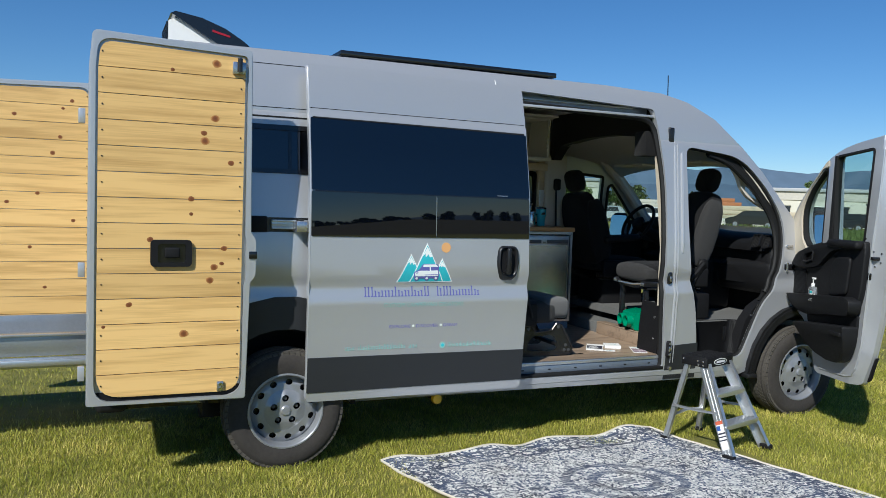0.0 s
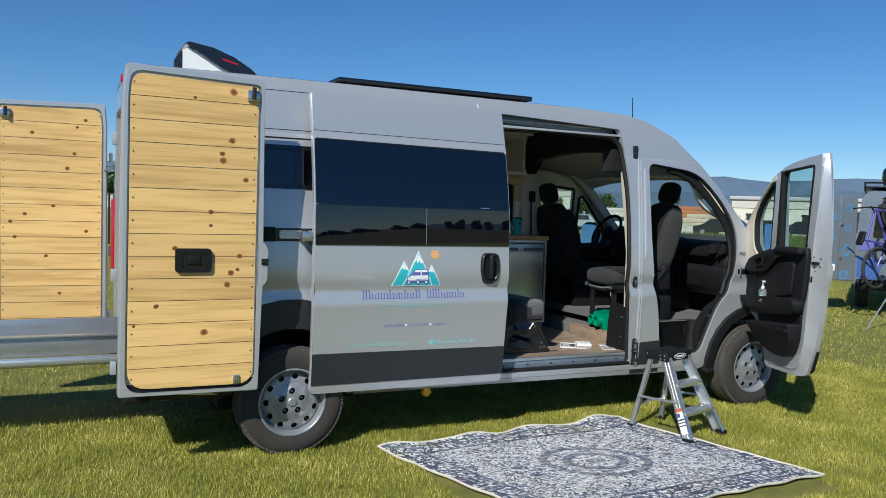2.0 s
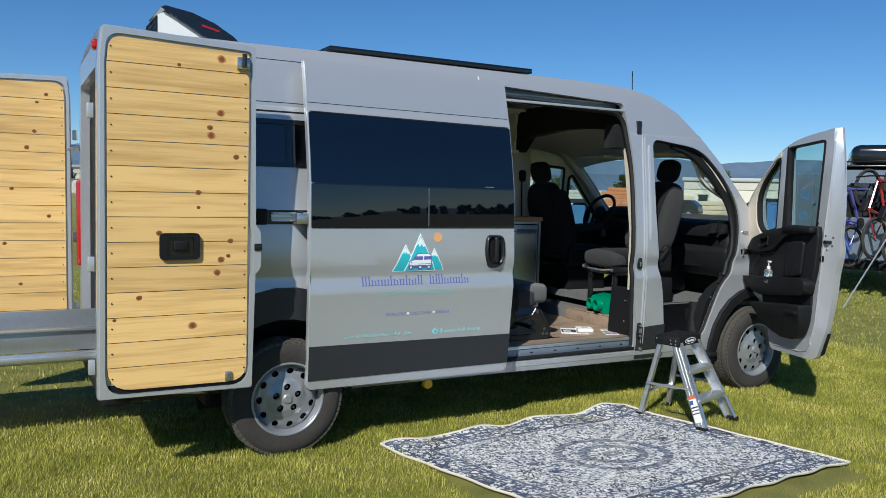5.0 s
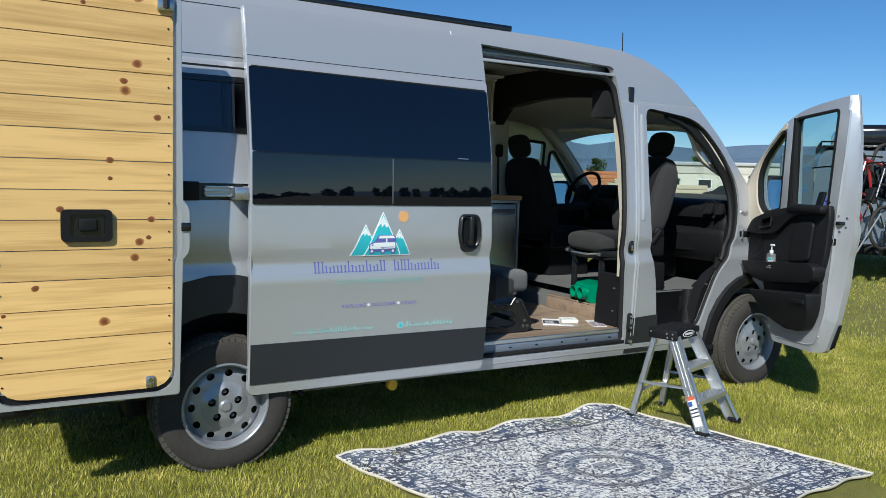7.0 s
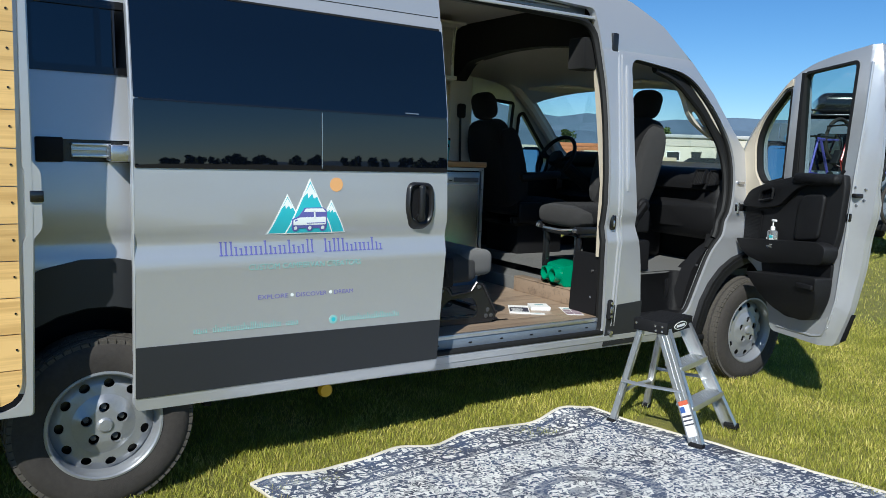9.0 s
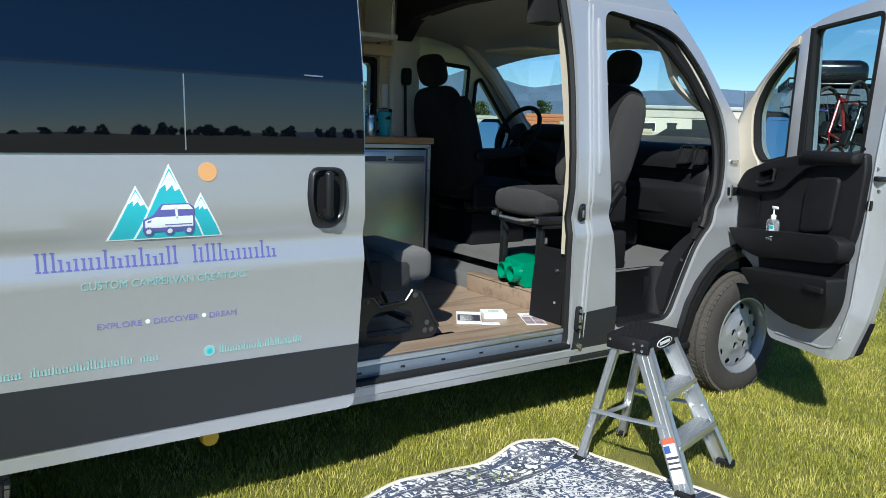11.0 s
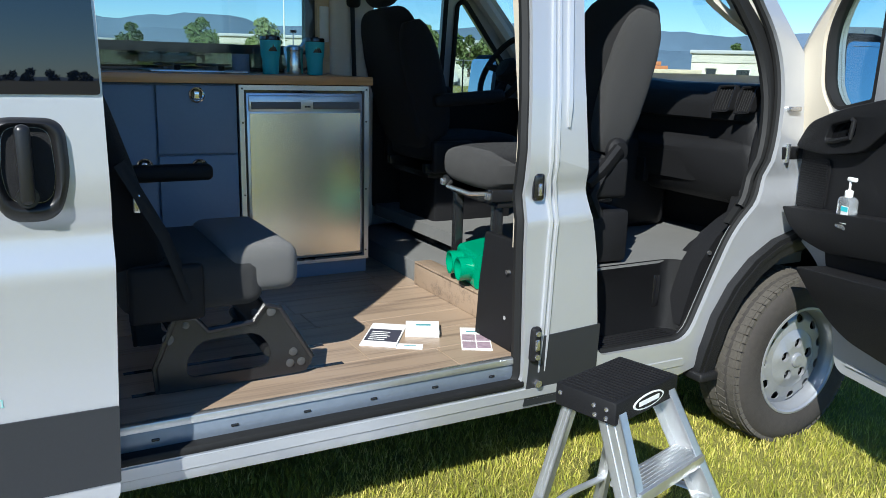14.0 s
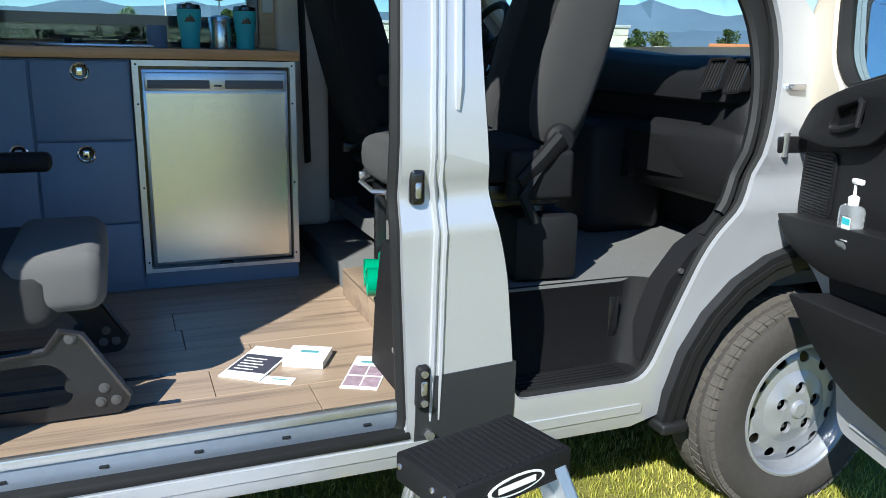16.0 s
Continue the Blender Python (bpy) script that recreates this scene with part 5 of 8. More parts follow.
vpart("mirror_glass", sheet(rounded([(2.21, 1.255), (2.47, 1.255), (2.47, 1.50), (2.21, 1.50)], 0.035), [], lambda y, z: Vector((3.888 + 0.11 * (z - 1.38), y, z)), lambda y, z: Vector((3.915 + 0.11 * (z - 1.38), y, z))), MIRROR_GLASS, "mirror glass", mh)
# floor of walnut planks, step platform, cab floor and step well
fl = vpart("floor", box(-0.9, 2.93, 0.262, 2.07, 0.44, 0.50), DARK_METAL, "walnut plank floor")
rr = random.Random(3)
for j, y in enumerate(np.arange(0.215, 2.05, 0.183)):
    x = -0.9 - rr.random() * 0.8
    while x < 2.90:
        x1 = min(x + 1.22, 2.905)
        x0 = max(x, -0.9)
        if x1 - x0 > 0.02:
            y1 = min(y + 0.181, 2.07)
            p = vpart("plank", box(-(x1 - x0 - 0.002) / 2, (x1 - x0 - 0.002) / 2, -(y1 - y) / 2, (y1 - y) / 2, -0.006, 0.006, 0.0012, 1), FLOORWOOD, "", fl)
            p.location = ((x0 + x1) / 2, (y + y1) / 2, 0.506)
        x += 1.22
plat = vpart("seat_platform", box(2.89, 3.62, 0.45, 2.05, 0.45, 0.60, 0.004), CARPET, "raised seat platform with grey mat")
vpart("platform_riser", box(2.868, 2.892, 0.26, 1.16, 0.512, 0.612, 0.004), FLOORWOOD, "walnut platform riser", plat)
vpart("platform_edge", box(2.868, 2.95, 0.26, 1.16, 0.601, 0.615, 0.004), FLOORWOOD, "walnut platform edge", plat)
vpart("cab_floor", flat(rounded([(3.06, 0.415), (3.68, 0.415), (3.84, 0.34), (4.35, 0.34), (4.35, 2.05), (3.06, 2.05)], 0.03), [], 0.66, 0.718), CARPET, "grey rubber cab floor mat")
# moulded step well: tread, riser, curved front wall
well = vpart("step_well", flat(rounded([(3.09, 0.215), (3.53, 0.215), (3.57, 0.36), (3.09, 0.36)], 0.03), [], 0.452, 0.478), GREY_PLASTIC, "black moulded entry step")
for k in range(5):
    y = 0.23 + 0.018 * k
    vpart("tread_rib", box(3.13, 3.50, y, y + 0.010, 0.477, 0.483, 0.002), GREY_PLASTIC, "", well)
bm = bmesh.new()
path = rounded([(3.085, 0.22), (3.085, 0.325), (3.53, 0.325), (3.57, 0.22)], [0, 0.05, 0.07, 0], 6)
lo = [bm.verts.new((x, y, 0.47)) for x, y in path]
hi = [bm.verts.new((x + 0.24 * max(0, x - 3.06), y + (0.095 if y > 0.26 else 0.04 + 0.055 * (y - 0.22) / 0.04), 0.722)) for x, y in path]
for k in range(len(path) - 1):
    bm.faces.new((lo[k], lo[k + 1], hi[k + 1], hi[k]))
bmesh.ops.solidify(bm, geom=bm.faces[:], thickness=0.02)
vpart("well_wall", bm, GREY_PLASTIC, "black moulded step riser", well)
vpart("well_slot", box(3.50, 3.535, 0.355, 0.362, 0.55, 0.68, 0.004), BLACK_GLOSS, "", well)
vpart("kick_trim", plate([(3.56, 0.50), (3.60, 0.64), (3.635, 0.735), (3.716, 0.835), (3.80, 0.885), (3.855, 0.91), (3.872, 0.97), (3.96, 0.965), (3.93, 0.93), (3.88, 0.905), (3.779, 0.846), (3.70, 0.75), (3.65, 0.64), (3.61, 0.50)], [], 0.262, 0.35), GREY_PLASTIC, "black kick trim")
for x, z in ((3.68, 0.775), (3.84, 0.895)):
    vpart("bolt", rod([(x, 0.263, z), (x, 0.255, z)], 0.009, seg=8), STEEL)
# dashboard: swept section along y, rounded at the near end
dash = vpart("dashboard", bmesh.new(), GREY_PLASTIC, "black moulded dashboard")
bm = bmesh.new()
sec = [(4.40, 0.88), (4.04, 0.91), (3.975, 0.945), (3.95, 1.02), (3.93, 1.13), (3.955, 1.165), (4.02, 1.18), (4.02, 1.25), (3.945, 1.265), (3.94, 1.32), (3.955, 1.37), (4.0, 1.405), (4.07, 1.41), (4.18, 1.37), (4.30, 1.28)]
rings = []
for y, k, dx, dz in ((0.272, 0.72, 0.14, 0), (0.282, 0.88, 0.05, 0), (0.31, 0.97, 0.01, 0), (0.37, 1, -0.02, 0), (0.62, 1, 0, 0), (0.9, 1, 0.03, 0), (1.2, 1, 0.0, 0.02), (1.45, 1, 0.02, 0.03), (1.9, 1, 0.02, 0.04), (2.03, 1, 0.04, 0.0)):
    fill = 1.0 if y < 0.4 else 0.0
    ring = []
    for x, z in sec:
        if fill and 1.14 < z < 1.26 and x < 4.05:
            x = 3.935
        ring.append(bm.verts.new((4.2 + (x - 4.2) * k + dx * 0.5, y, 1.10 + (z - 1.10) * (k if y < 0.35 else 1) + (dz if z > 1.3 else 0))))
    rings.append(ring)
for a, b in zip(rings, rings[1:]):
    for k in range(len(sec) - 1):
        bm.faces.new((a[k], a[k + 1], b[k + 1], b[k]))
bm.faces.new(rings[0])
bm.faces.new(rings[-1])
bmesh.ops.recalc_face_normals(bm, faces=bm.faces[:])
bm.to_mesh(dash.data)
bm.free()
for p in dash.data.polygons:
    p.use_smooth = True
dash.data.set_sharp_from_angle(angle=radians(45))


SLAT = material("dark_vent_slat", (0.010, 0.010, 0.010), 0.7, spec=0.2)


def vent(y0, y1, x):
    v = vpart("air_vent", sheet(rounded([(y0, 1.30), (y1, 1.29), (y1 + 0.01, 1.40), (y0 + 0.008, 1.405)], 0.012), [rounded([(y0 + 0.008, 1.308), (y1 - 0.008, 1.30), (y1, 1.392), (y0 + 0.016, 1.396)], 0.008)], lambda y, z: Vector((x + 0.45 * (z - 1.3) - 0.022, y, z)), lambda y, z: Vector((x + 0.45 * (z - 1.3) + 0.01, y, z))), BLACK_PLASTIC, "air vent with pale slats", dash)
    vpart("vent_back", sheet([(y0 + 0.008, 1.308), (y1 - 0.008, 1.30), (y1, 1.392), (y0 + 0.016, 1.396)], [], lambda y, z: Vector((x + 0.45 * (z - 1.3) - 0.006, y, z)), lambda y, z: Vector((x + 0.45 * (z - 1.3) + 0.0, y, z))), BLACK_PLASTIC, "", dash)
    ring = rounded([(y0 + 0.004, 1.304), (y1 - 0.004, 1.295), (y1 + 0.005, 1.396), (y0 + 0.012, 1.400)], 0.010)
    vpart("vent_ring", rod([(x + 0.45 * (z - 1.3) - 0.023, y, z) for y, z in ring + ring[:1]], 0.0018, seg=5), BLACK_GLOSS, "", dash)
    for k in range(6):
        yy = y0 + 0.012 + (y1 - y0 - 0.020) * k / 5
        vpart("vent_slat", rod([(x - 0.010, yy, 1.305), (x + 0.032, yy + 0.005, 1.395)], 0.0018, seg=5), SLAT, "", dash)


vent(0.435, 0.525, 3.918)
vent(0.318, 0.395, 3.905)
vpart("glove_box", sheet(rounded([(0.62, 0.99), (1.05, 0.99), (1.05, 1.11), (0.62, 1.11)], 0.03), [], lambda y, z: Vector((3.952 - 0.16 * (z - 1.0) + 0.004, y, z)), lambda y, z: Vector((3.99 - 0.1 * (z - 1.0), y, z))), GREY_PLASTIC, "black glove box lid", dash)
vpart("glove_latch", sheet(rounded([(0.93, 0.95), (1.02, 0.95), (1.02, 1.06), (0.93, 1.06)], 0.012), [], lambda y, z: Vector((3.938, y, z)), lambda y, z: Vector((3.97, y, z))), BLACK_PLASTIC, "", dash)
vpart("instrument_hood", cushion(3.90, 4.12, 1.42, 1.88, 1.38, 1.50, 0.05), BLACK_PLASTIC, "", dash)
sw = vpart("steering_wheel", bmesh.new(), BLACK_PLASTIC, "black three-spoke steering wheel")
bm = bmesh.new()
C, ax1, ax2 = Vector((3.62, 1.65, 1.44)), Vector((0, 1, 0)), Vector((0.50, 0, 0.866))
ring = [C + 0.19 * (math.cos(a) * ax1 + math.sin(a) * ax2) for a in np.linspace(0, 2 * math.pi, 33)]
rod(ring, 0.016, bm, 8)
bmesh.ops.recalc_face_normals(bm, faces=bm.faces[:])
bm.to_mesh(sw.data)
bm.free()
for a in (0.1, math.pi - 0.1, -math.pi / 2):
    vpart("spoke", rod([C + Vector((0.03, 0, -0.02)), C + 0.19 * (math.cos(a) * ax1 + math.sin(a) * ax2)], 0.02, seg=6), BLACK_PLASTIC, "", sw)
vpart("wheel_hub", lathe([(0.0, 0.03), (0.05, 0.025), (0.07, 0.0), (0.05, -0.06)], 20, None, Matrix.Translation(C) @ Matrix.Rotation(radians(-60), 4, "Y")), BLACK_PLASTIC, "", sw)
vpart("steering_column", rod([C, (3.98, 1.65, 1.22)], 0.05, seg=10), BLACK_PLASTIC)
vpart("firewall", box(4.28, 4.34, 0.36, 2.03, 0.72, 1.28, 0.01), BLACK_LINING, "black felt firewall")
vpart("centre_console", cushion(3.80, 4.16, 0.98, 1.36, 0.715, 1.16, 0.05), GREY_PLASTIC, "black centre console")
vpart("dash_end", soften(sheet(rounded([(3.905, 0.96), (4.02, 0.90), (4.10, 1.0), (4.10, 1.39), (3.985, 1.405), (3.945, 1.33), (3.90, 1.15)], [0.05, 0.05, 0.05, 0.04, 0.04, 0.08, 0.08]), [], lambda x, z: Vector((x, 0.262, z)), lambda x, z: Vector((x, 0.32, z))), 0.018, 4), GREY_PLASTIC, "rounded end of the dashboard", dash, 60)
vpart("kick_panel", box(3.90, 4.30, 0.30, 0.345, 0.715, 1.0, 0.012), BLACK_LINING, "black kick panel")
# roof fittings
fan = vpart("roof_vent_fan", bmesh.new(), WHITE, "roof fan with raised dark lid")
bm = plate([(-0.62, 2.49), (-0.10, 2.49), (-0.30, 2.56), (-0.58, 2.675), (-0.62, 2.655)], [], 0.84, 1.26)
bmesh.ops.recalc_face_normals(bm, faces=bm.faces[:])
bm.to_mesh(fan.data)
bm.free()
vpart("fan_lid", plate([(-0.08, 2.495), (-0.16, 2.565), (-0.28, 2.635), (-0.42, 2.685), (-0.58, 2.71), (-0.61, 2.695), (-0.56, 2.67), (-0.36, 2.555), (-0.24, 2.50)], [], 0.81, 1.29), BLACK_GLOSS, "dark curved fan lid", fan, 20)
mesh_bm = bmesh.new()
for k in range(9):
    box(-0.632, -0.622, 0.85 + 0.05 * k, 0.855 + 0.05 * k, 2.50, 2.65, 0, bm=mesh_bm)
for k in range(5):
    box(-0.632, -0.622, 0.85, 1.25, 2.51 + 0.033 * k, 2.514 + 0.033 * k, 0, bm=mesh_bm)
vpart("fan_grille", mesh_bm, DARK_METAL, "", fan)
vpart("lid_label", plate([(-0.36, 2.605), (-0.25, 2.58), (-0.25, 2.592), (-0.36, 2.62)], [], 0.806, 0.81), RED_LENS, "", fan)
solar = solo("solar_panel", box(0.40, 2.00, 0.54, 1.60, 2.497, 2.532, 0.004), BLACK_GLOSS, "black framed solar panel flat on the van roof", "solar panel")
vpart("antenna", rod([(3.09, 0.65, 2.34), (3.08, 0.65, 2.63)], 0.004, seg=6), SEAL, "thin black roof antenna")
on_side("roof_mark", [(1.40, 2.365), (1.406, 2.365), (1.40, 2.40), (1.394, 2.40)], 0.0005, thick=0.001, mat=WHITE)
vpart("outlet_pipe", rod([(1.02, 0.42, 0.30), (1.02, 0.26, 0.30)], 0.022, seg=10), BLACK_PLASTIC, "black outlet pipe")
vpart("outlet_cap", lathe([(0.0, 0.0), (0.03, 0.0), (0.034, -0.01), (0.034, -0.03), (0.0, -0.03)], 20, None, Matrix.Translation((1.02, 0.235, 0.30)) @ Matrix.Rotation(radians(90), 4, "X")), YELLOW, "yellow drain cap")
vpart("exhaust", rod([(-0.6, 0.5, 0.38), (0.45, 0.45, 0.30), (0.8, 0.4, 0.31)], 0.035, seg=8), DARK_METAL)
vpart("fuel_flap_seam", rod([(0.62, 0.3, 0.335), (0.95, 0.3, 0.335)], 0.008, seg=5), STEEL)
# slide-out tray at the rear
tray = thing("cargo_tray", "galvanised steel slide-out cargo tray pulled out behind the van", "tray", Matrix.Translation((-1.6, 1.1, 0)))
T = Matrix.Translation((1.6, -1.1, 0))


def tpart(name, bm, mat, label=""):
    o = part(name, bm, mat, tray, label)
    o.matrix_parent_inverse = T
    return o


tpart("tray_side", box(-2.9, -0.6, 0.95, 0.975, 0.56, 0.70, 0.004), GALVANISED)
tpart("tray_floor", box(-2.9, -0.6, 0.955, 1.75, 0.565, 0.58), GALVANISED)
tpart("tray_side", box(-2.9, -0.6, 1.74, 1.765, 0.56, 0.70, 0.004), GALVANISED)
tpart("tray_lip", box(-2.9, -0.6, 0.925, 0.96, 0.685, 0.70, 0.003), ALUMINIUM)
tpart("slide_rail", box(-2.9, -0.6, 0.925, 0.955, 0.49, 0.555, 0.006), ALUMINIUM, "bright extruded slide rail")
tpart("slide_rail", box(-1.72, -0.6, 0.90, 0.928, 0.505, 0.545, 0.006), ALUMINIUM)
tpart("tray_end", box(-2.92, -2.895, 0.95, 1.765, 0.50, 0.70, 0.004), GALVANISED)

# ---- ground and grass ----
GRASS_SOIL = bpy.data.materials.new("lawn")
GRASS_SOIL.use_nodes = True
n, l = GRASS_SOIL.node_tree.nodes, GRASS_SOIL.node_tree.links
b = n["Principled BSDF"]
b.inputs["Roughness"].default_value = 0.9
co = n.new("ShaderNodeTexCoord")
t1, t2, t3 = (n.new("ShaderNodeTexNoise") for _ in range(3))
for t, s in ((t1, 0.35), (t2, 5.0), (t3, 140.0)):
    t.inputs["Scale"].default_value, t.inputs["Detail"].default_value = s, 5
    l.new(co.outputs["Object"], t.inputs["Vector"])
r1 = n.new("ShaderNodeValToRGB")
r1.color_ramp.elements[0].position, r1.color_ramp.elements[0].color = 0.35, (0.16, 0.165, 0.026, 1)
r1.color_ramp.elements[1].position, r1.color_ramp.elements[1].color = 0.68, (0.37, 0.335, 0.066, 1)
mixn = n.new("ShaderNodeMath")
mixn.operation = "MULTIPLY_ADD"
mixn.inputs[1].default_value = 0.45
l.new(t2.outputs["Fac"], mixn.inputs[0])
m2 = n.new("ShaderNodeMath")
m2.operation = "MULTIPLY_ADD"
m2.inputs[1].default_value, m2.inputs[2].default_value = 0.55, 0.0
l.new(t3.outputs["Fac"], m2.inputs[0])
l.new(m2.outputs[0], mixn.inputs[2])
l.new(mixn.outputs[0], r1.inputs[0])
l.new(r1.outputs[0], b.inputs["Base Color"])
bp = n.new("ShaderNodeBump")
bp.inputs["Strength"].default_value, bp.inputs["Distance"].default_value = 1.0, 0.03
l.new(t3.outputs["Fac"], bp.inputs["Height"])
l.new(bp.outputs[0], b.inputs["Normal"])
bm = bmesh.new()
R = 4000
ring = [0, 12, 40, 150, 600, 1800, R]
for a, c in zip(ring[:-1], ring[1:]):
    for k in range(48):
        a0, a1 = 2 * math.pi * k / 48, 2 * math.pi * (k + 1) / 48
        q = [(a * math.cos(a0), a * math.sin(a0)), (c * math.cos(a0), c * math.sin(a0)), (c * math.cos(a1), c * math.sin(a1)), (a * math.cos(a1), a * math.sin(a1))]
        bm.faces.new([bm.verts.new((x, y, 0)) for x, y in (q if a else q[:3])])
bmesh.ops.remove_doubles(bm, verts=bm.verts[:], dist=1e-4)
solo("ground", bm, GRASS_SOIL, "mown green lawn of an open field", "ground", kind="structure")

BLADE = bpy.data.materials.new("grass_blade")
BLADE.use_nodes = True
n, l = BLADE.node_tree.nodes, BLADE.node_tree.links
b = n["Principled BSDF"]
b.inputs["Roughness"].default_value = 0.6
geo = n.new("ShaderNodeNewGeometry")
rp = n.new("ShaderNodeValToRGB")
rp.color_ramp.elements[0].position, rp.color_ramp.elements[0].color = 0.0, (0.17, 0.20, 0.022, 1)
rp.color_ramp.elements[1].position, rp.color_ramp.elements[1].color = 1.0, (0.78, 0.66, 0.20, 1)
e = rp.color_ramp.elements.new(0.6)
e.color = (0.40, 0.40, 0.050, 1)
co = n.new("ShaderNodeTexCoord")
tn = n.new("ShaderNodeTexNoise")
tn.inputs["Scale"].default_value = 2.2
l.new(co.outputs["Object"], tn.inputs["Vector"])
ad = n.new("ShaderNodeMath")
ad.operation = "MULTIPLY_ADD"
ad.inputs[1].default_value, ad.inputs[2].default_value = 1.0, -0.35
l.new(tn.outputs["Fac"], ad.inputs[0])
a2 = n.new("ShaderNodeMath")
a2.operation = "MULTIPLY_ADD"
a2.inputs[1].default_value = 0.75
l.new(geo.outputs["Random Per Island"], a2.inputs[0])
l.new(ad.outputs[0], a2.inputs[2])
l.new(a2.outputs[0], rp.inputs[0])
l.new(rp.outputs[0], b.inputs["Base Color"])
tl = n.new("ShaderNodeBsdfTranslucent")
l.new(rp.outputs[0], tl.inputs[0])
ms = n.new("ShaderNodeMixShader")
ms.inputs[0].default_value = 0.3
l.new(b.outputs[0], ms.inputs[1])
l.new(tl.outputs[0], ms.inputs[2])
l.new(ms.outputs[0], n["Material Output"].inputs["Surface"])


def blades(name, x0, x1, y0, y1, count, h0, h1, width, seed, feather=0.6, keep=None, label="short mown lawn grass, green and straw blades"):
    """Single bent blades over a stretch of ground, as one mesh."""
    rng = np.random.default_rng(seed)
    px, py = rng.uniform(x0, x1, count), rng.uniform(y0, y1, count)
    edge = np.minimum(np.minimum(px - x0, x1 - px), np.minimum(py - y0, y1 - py)) / feather
    ok = rng.uniform(0, 1, count) < edge
    px, py = px[ok], py[ok]
    if keep is not None:
        ok = keep(px, py)
        px, py = px[ok], py[ok]
    N = len(px)
    ang, lean = rng.uniform(0, 2 * np.pi, N), rng.uniform(0, 2 * np.pi, N)
    clump = 0.75 + 0.5 * (0.5 + 0.5 * np.sin(px * 9 + 2 * np.sin(py * 7)) * np.sin(py * 8 + 1.5 * np.sin(px * 6)))
    h, w = rng.uniform(h0, h1, N) * clump, width * rng.uniform(0.7, 1.3, N)
    dx, dy = np.cos(ang) * w / 2, np.sin(ang) * w / 2
    b1, b2 = rng.uniform(0.05, 0.3, N) * h, rng.uniform(0.2, 0.8, N) * h
    lx, ly = np.cos(lean), np.sin(lean)
    z = np.zeros(N)
    V = np.stack([np.stack([px - dx, py - dy, z], 1), np.stack([px + dx, py + dy, z], 1), np.stack([px + lx * b1 + dx * .8, py + ly * b1 + dy * .8, h * .55], 1), np.stack([px + lx * b1 - dx * .8, py + ly * b1 - dy * .8, h * .55], 1), np.stack([px + lx * b2, py + ly * b2, h], 1)], 1).reshape(-1, 3)
    base = np.arange(N)[:, None] * 5
    loops = (base + np.array([0, 1, 2, 3, 3, 2, 4])).reshape(-1).astype(np.int32)
    me = bpy.data.meshes.new(name)
    me.vertices.add(len(V))
    me.vertices.foreach_set("co", V.astype(np.float32).ravel())
    me.loops.add(len(loops))
    me.loops.foreach_set("vertex_index", loops)
    me.polygons.add(2 * N)
    st = (np.arange(N)[:, None] * 7 + np.array([0, 4])).ravel().astype(np.int32)
    me.polygons.foreach_set("loop_start", st)
    me.update(calc_edges=True)
    me.materials.append(BLADE)
    return tagged(new(name, me), label, "grass", kind="stuff")


def off_rug(x, y):
    """Outside the rug."""
    return ~((x > 0.66) & (x < 2.91) & (y < -0.16) & (y > -1.71) & (y < 0.03 * (x - 0.6) - 0.12))


blades("grass", -4.3, 6.9, -3.0, 1.6, 420000, 0.014, 0.037, 0.0036, 3, 0.7, off_rug)
blades("grass", -5.5, 7.5, -6.5, -2.2, 70000, 0.02, 0.05, 0.008, 6, 1.2)
blades("grass", -7.0, 18.0, 0.8, 12.0, 170000, 0.016, 0.04, 0.007, 4, 2.5)
blades("grass", 6.0, 20.0, -8.0, 1.6, 80000, 0.018, 0.045, 0.008, 5, 1.2)

# ---- inside: kitchen ----
cab = thing("kitchen_cabinet", "slate blue kitchen cabinet with drawers and round chrome pulls", "cabinet", Matrix.Translation((1.5, 1.75, 0.512)))


def under(parent, name, bm, mat, label=""):
    """A part given in world metres under a thing that is only moved."""
    o = part(name, bm, mat, parent, label)
    top = parent
    if top.parent is None:
        o.matrix_parent_inverse = top.matrix_basis.inverted()
    return o


under(cab, "body", box(0.55, 2.188, 1.452, 2.03, 0.512, 1.355, 0.002), NAVY)
under(cab, "plinth", box(2.188, 2.765, 1.452, 2.03, 0.512, 0.578, 0.002), NAVY, "slate blue plinth")
fronts = [(1.872, 2.182, 1.078, 1.348), (1.872, 2.182, 0.778, 1.070), (1.872, 2.182, 0.548, 0.770), (1.50, 1.862, 0.548, 1.348), (1.12, 1.492, 0.548, 1.348), (0.74, 1.112, 0.548, 1.348)]
pulls = [(2.025, 1.312), (2.025, 1.028), (2.025, 0.735), (1.815, 1.035), (1.16, 1.30), (1.07, 1.30)]
for (x0, x1, z0, z1), (px, pz) in zip(fronts, pulls):
    d = under(cab, "drawer_front" if x0 > 1.8 else "door", box(x0, x1, 1.434, 1.453, z0, z1, 0.003), NAVY)
    m = Matrix.Translation((px, 1.434, pz)) @ Matrix.Rotation(radians(90), 4, "X")
    under(d, "pull_ring", lathe([(0.020, 0.0), (0.030, 0.003), (0.031, 0.009), (0.026, 0.012), (0.021, 0.006)], 28, None, m, False), CHROME, "round chrome pull")
    under(d, "pull_cup", lathe([(0.0, 0.002), (0.022, 0.003)], 20, None, m, False), BLACK_GLOSS)
    under(d, "pull_tongue", cushion(px - 0.011, px + 0.011, 1.421, 1.432, pz - 0.016, pz + 0.014, 0.004), CHROME)
solo("countertop", box(0.5, 2.782, 1.42, 2.035, 1.357, 1.394, 0.004), COUNTER, "honey butcher-block countertop over cabinet and fridge", "countertop")
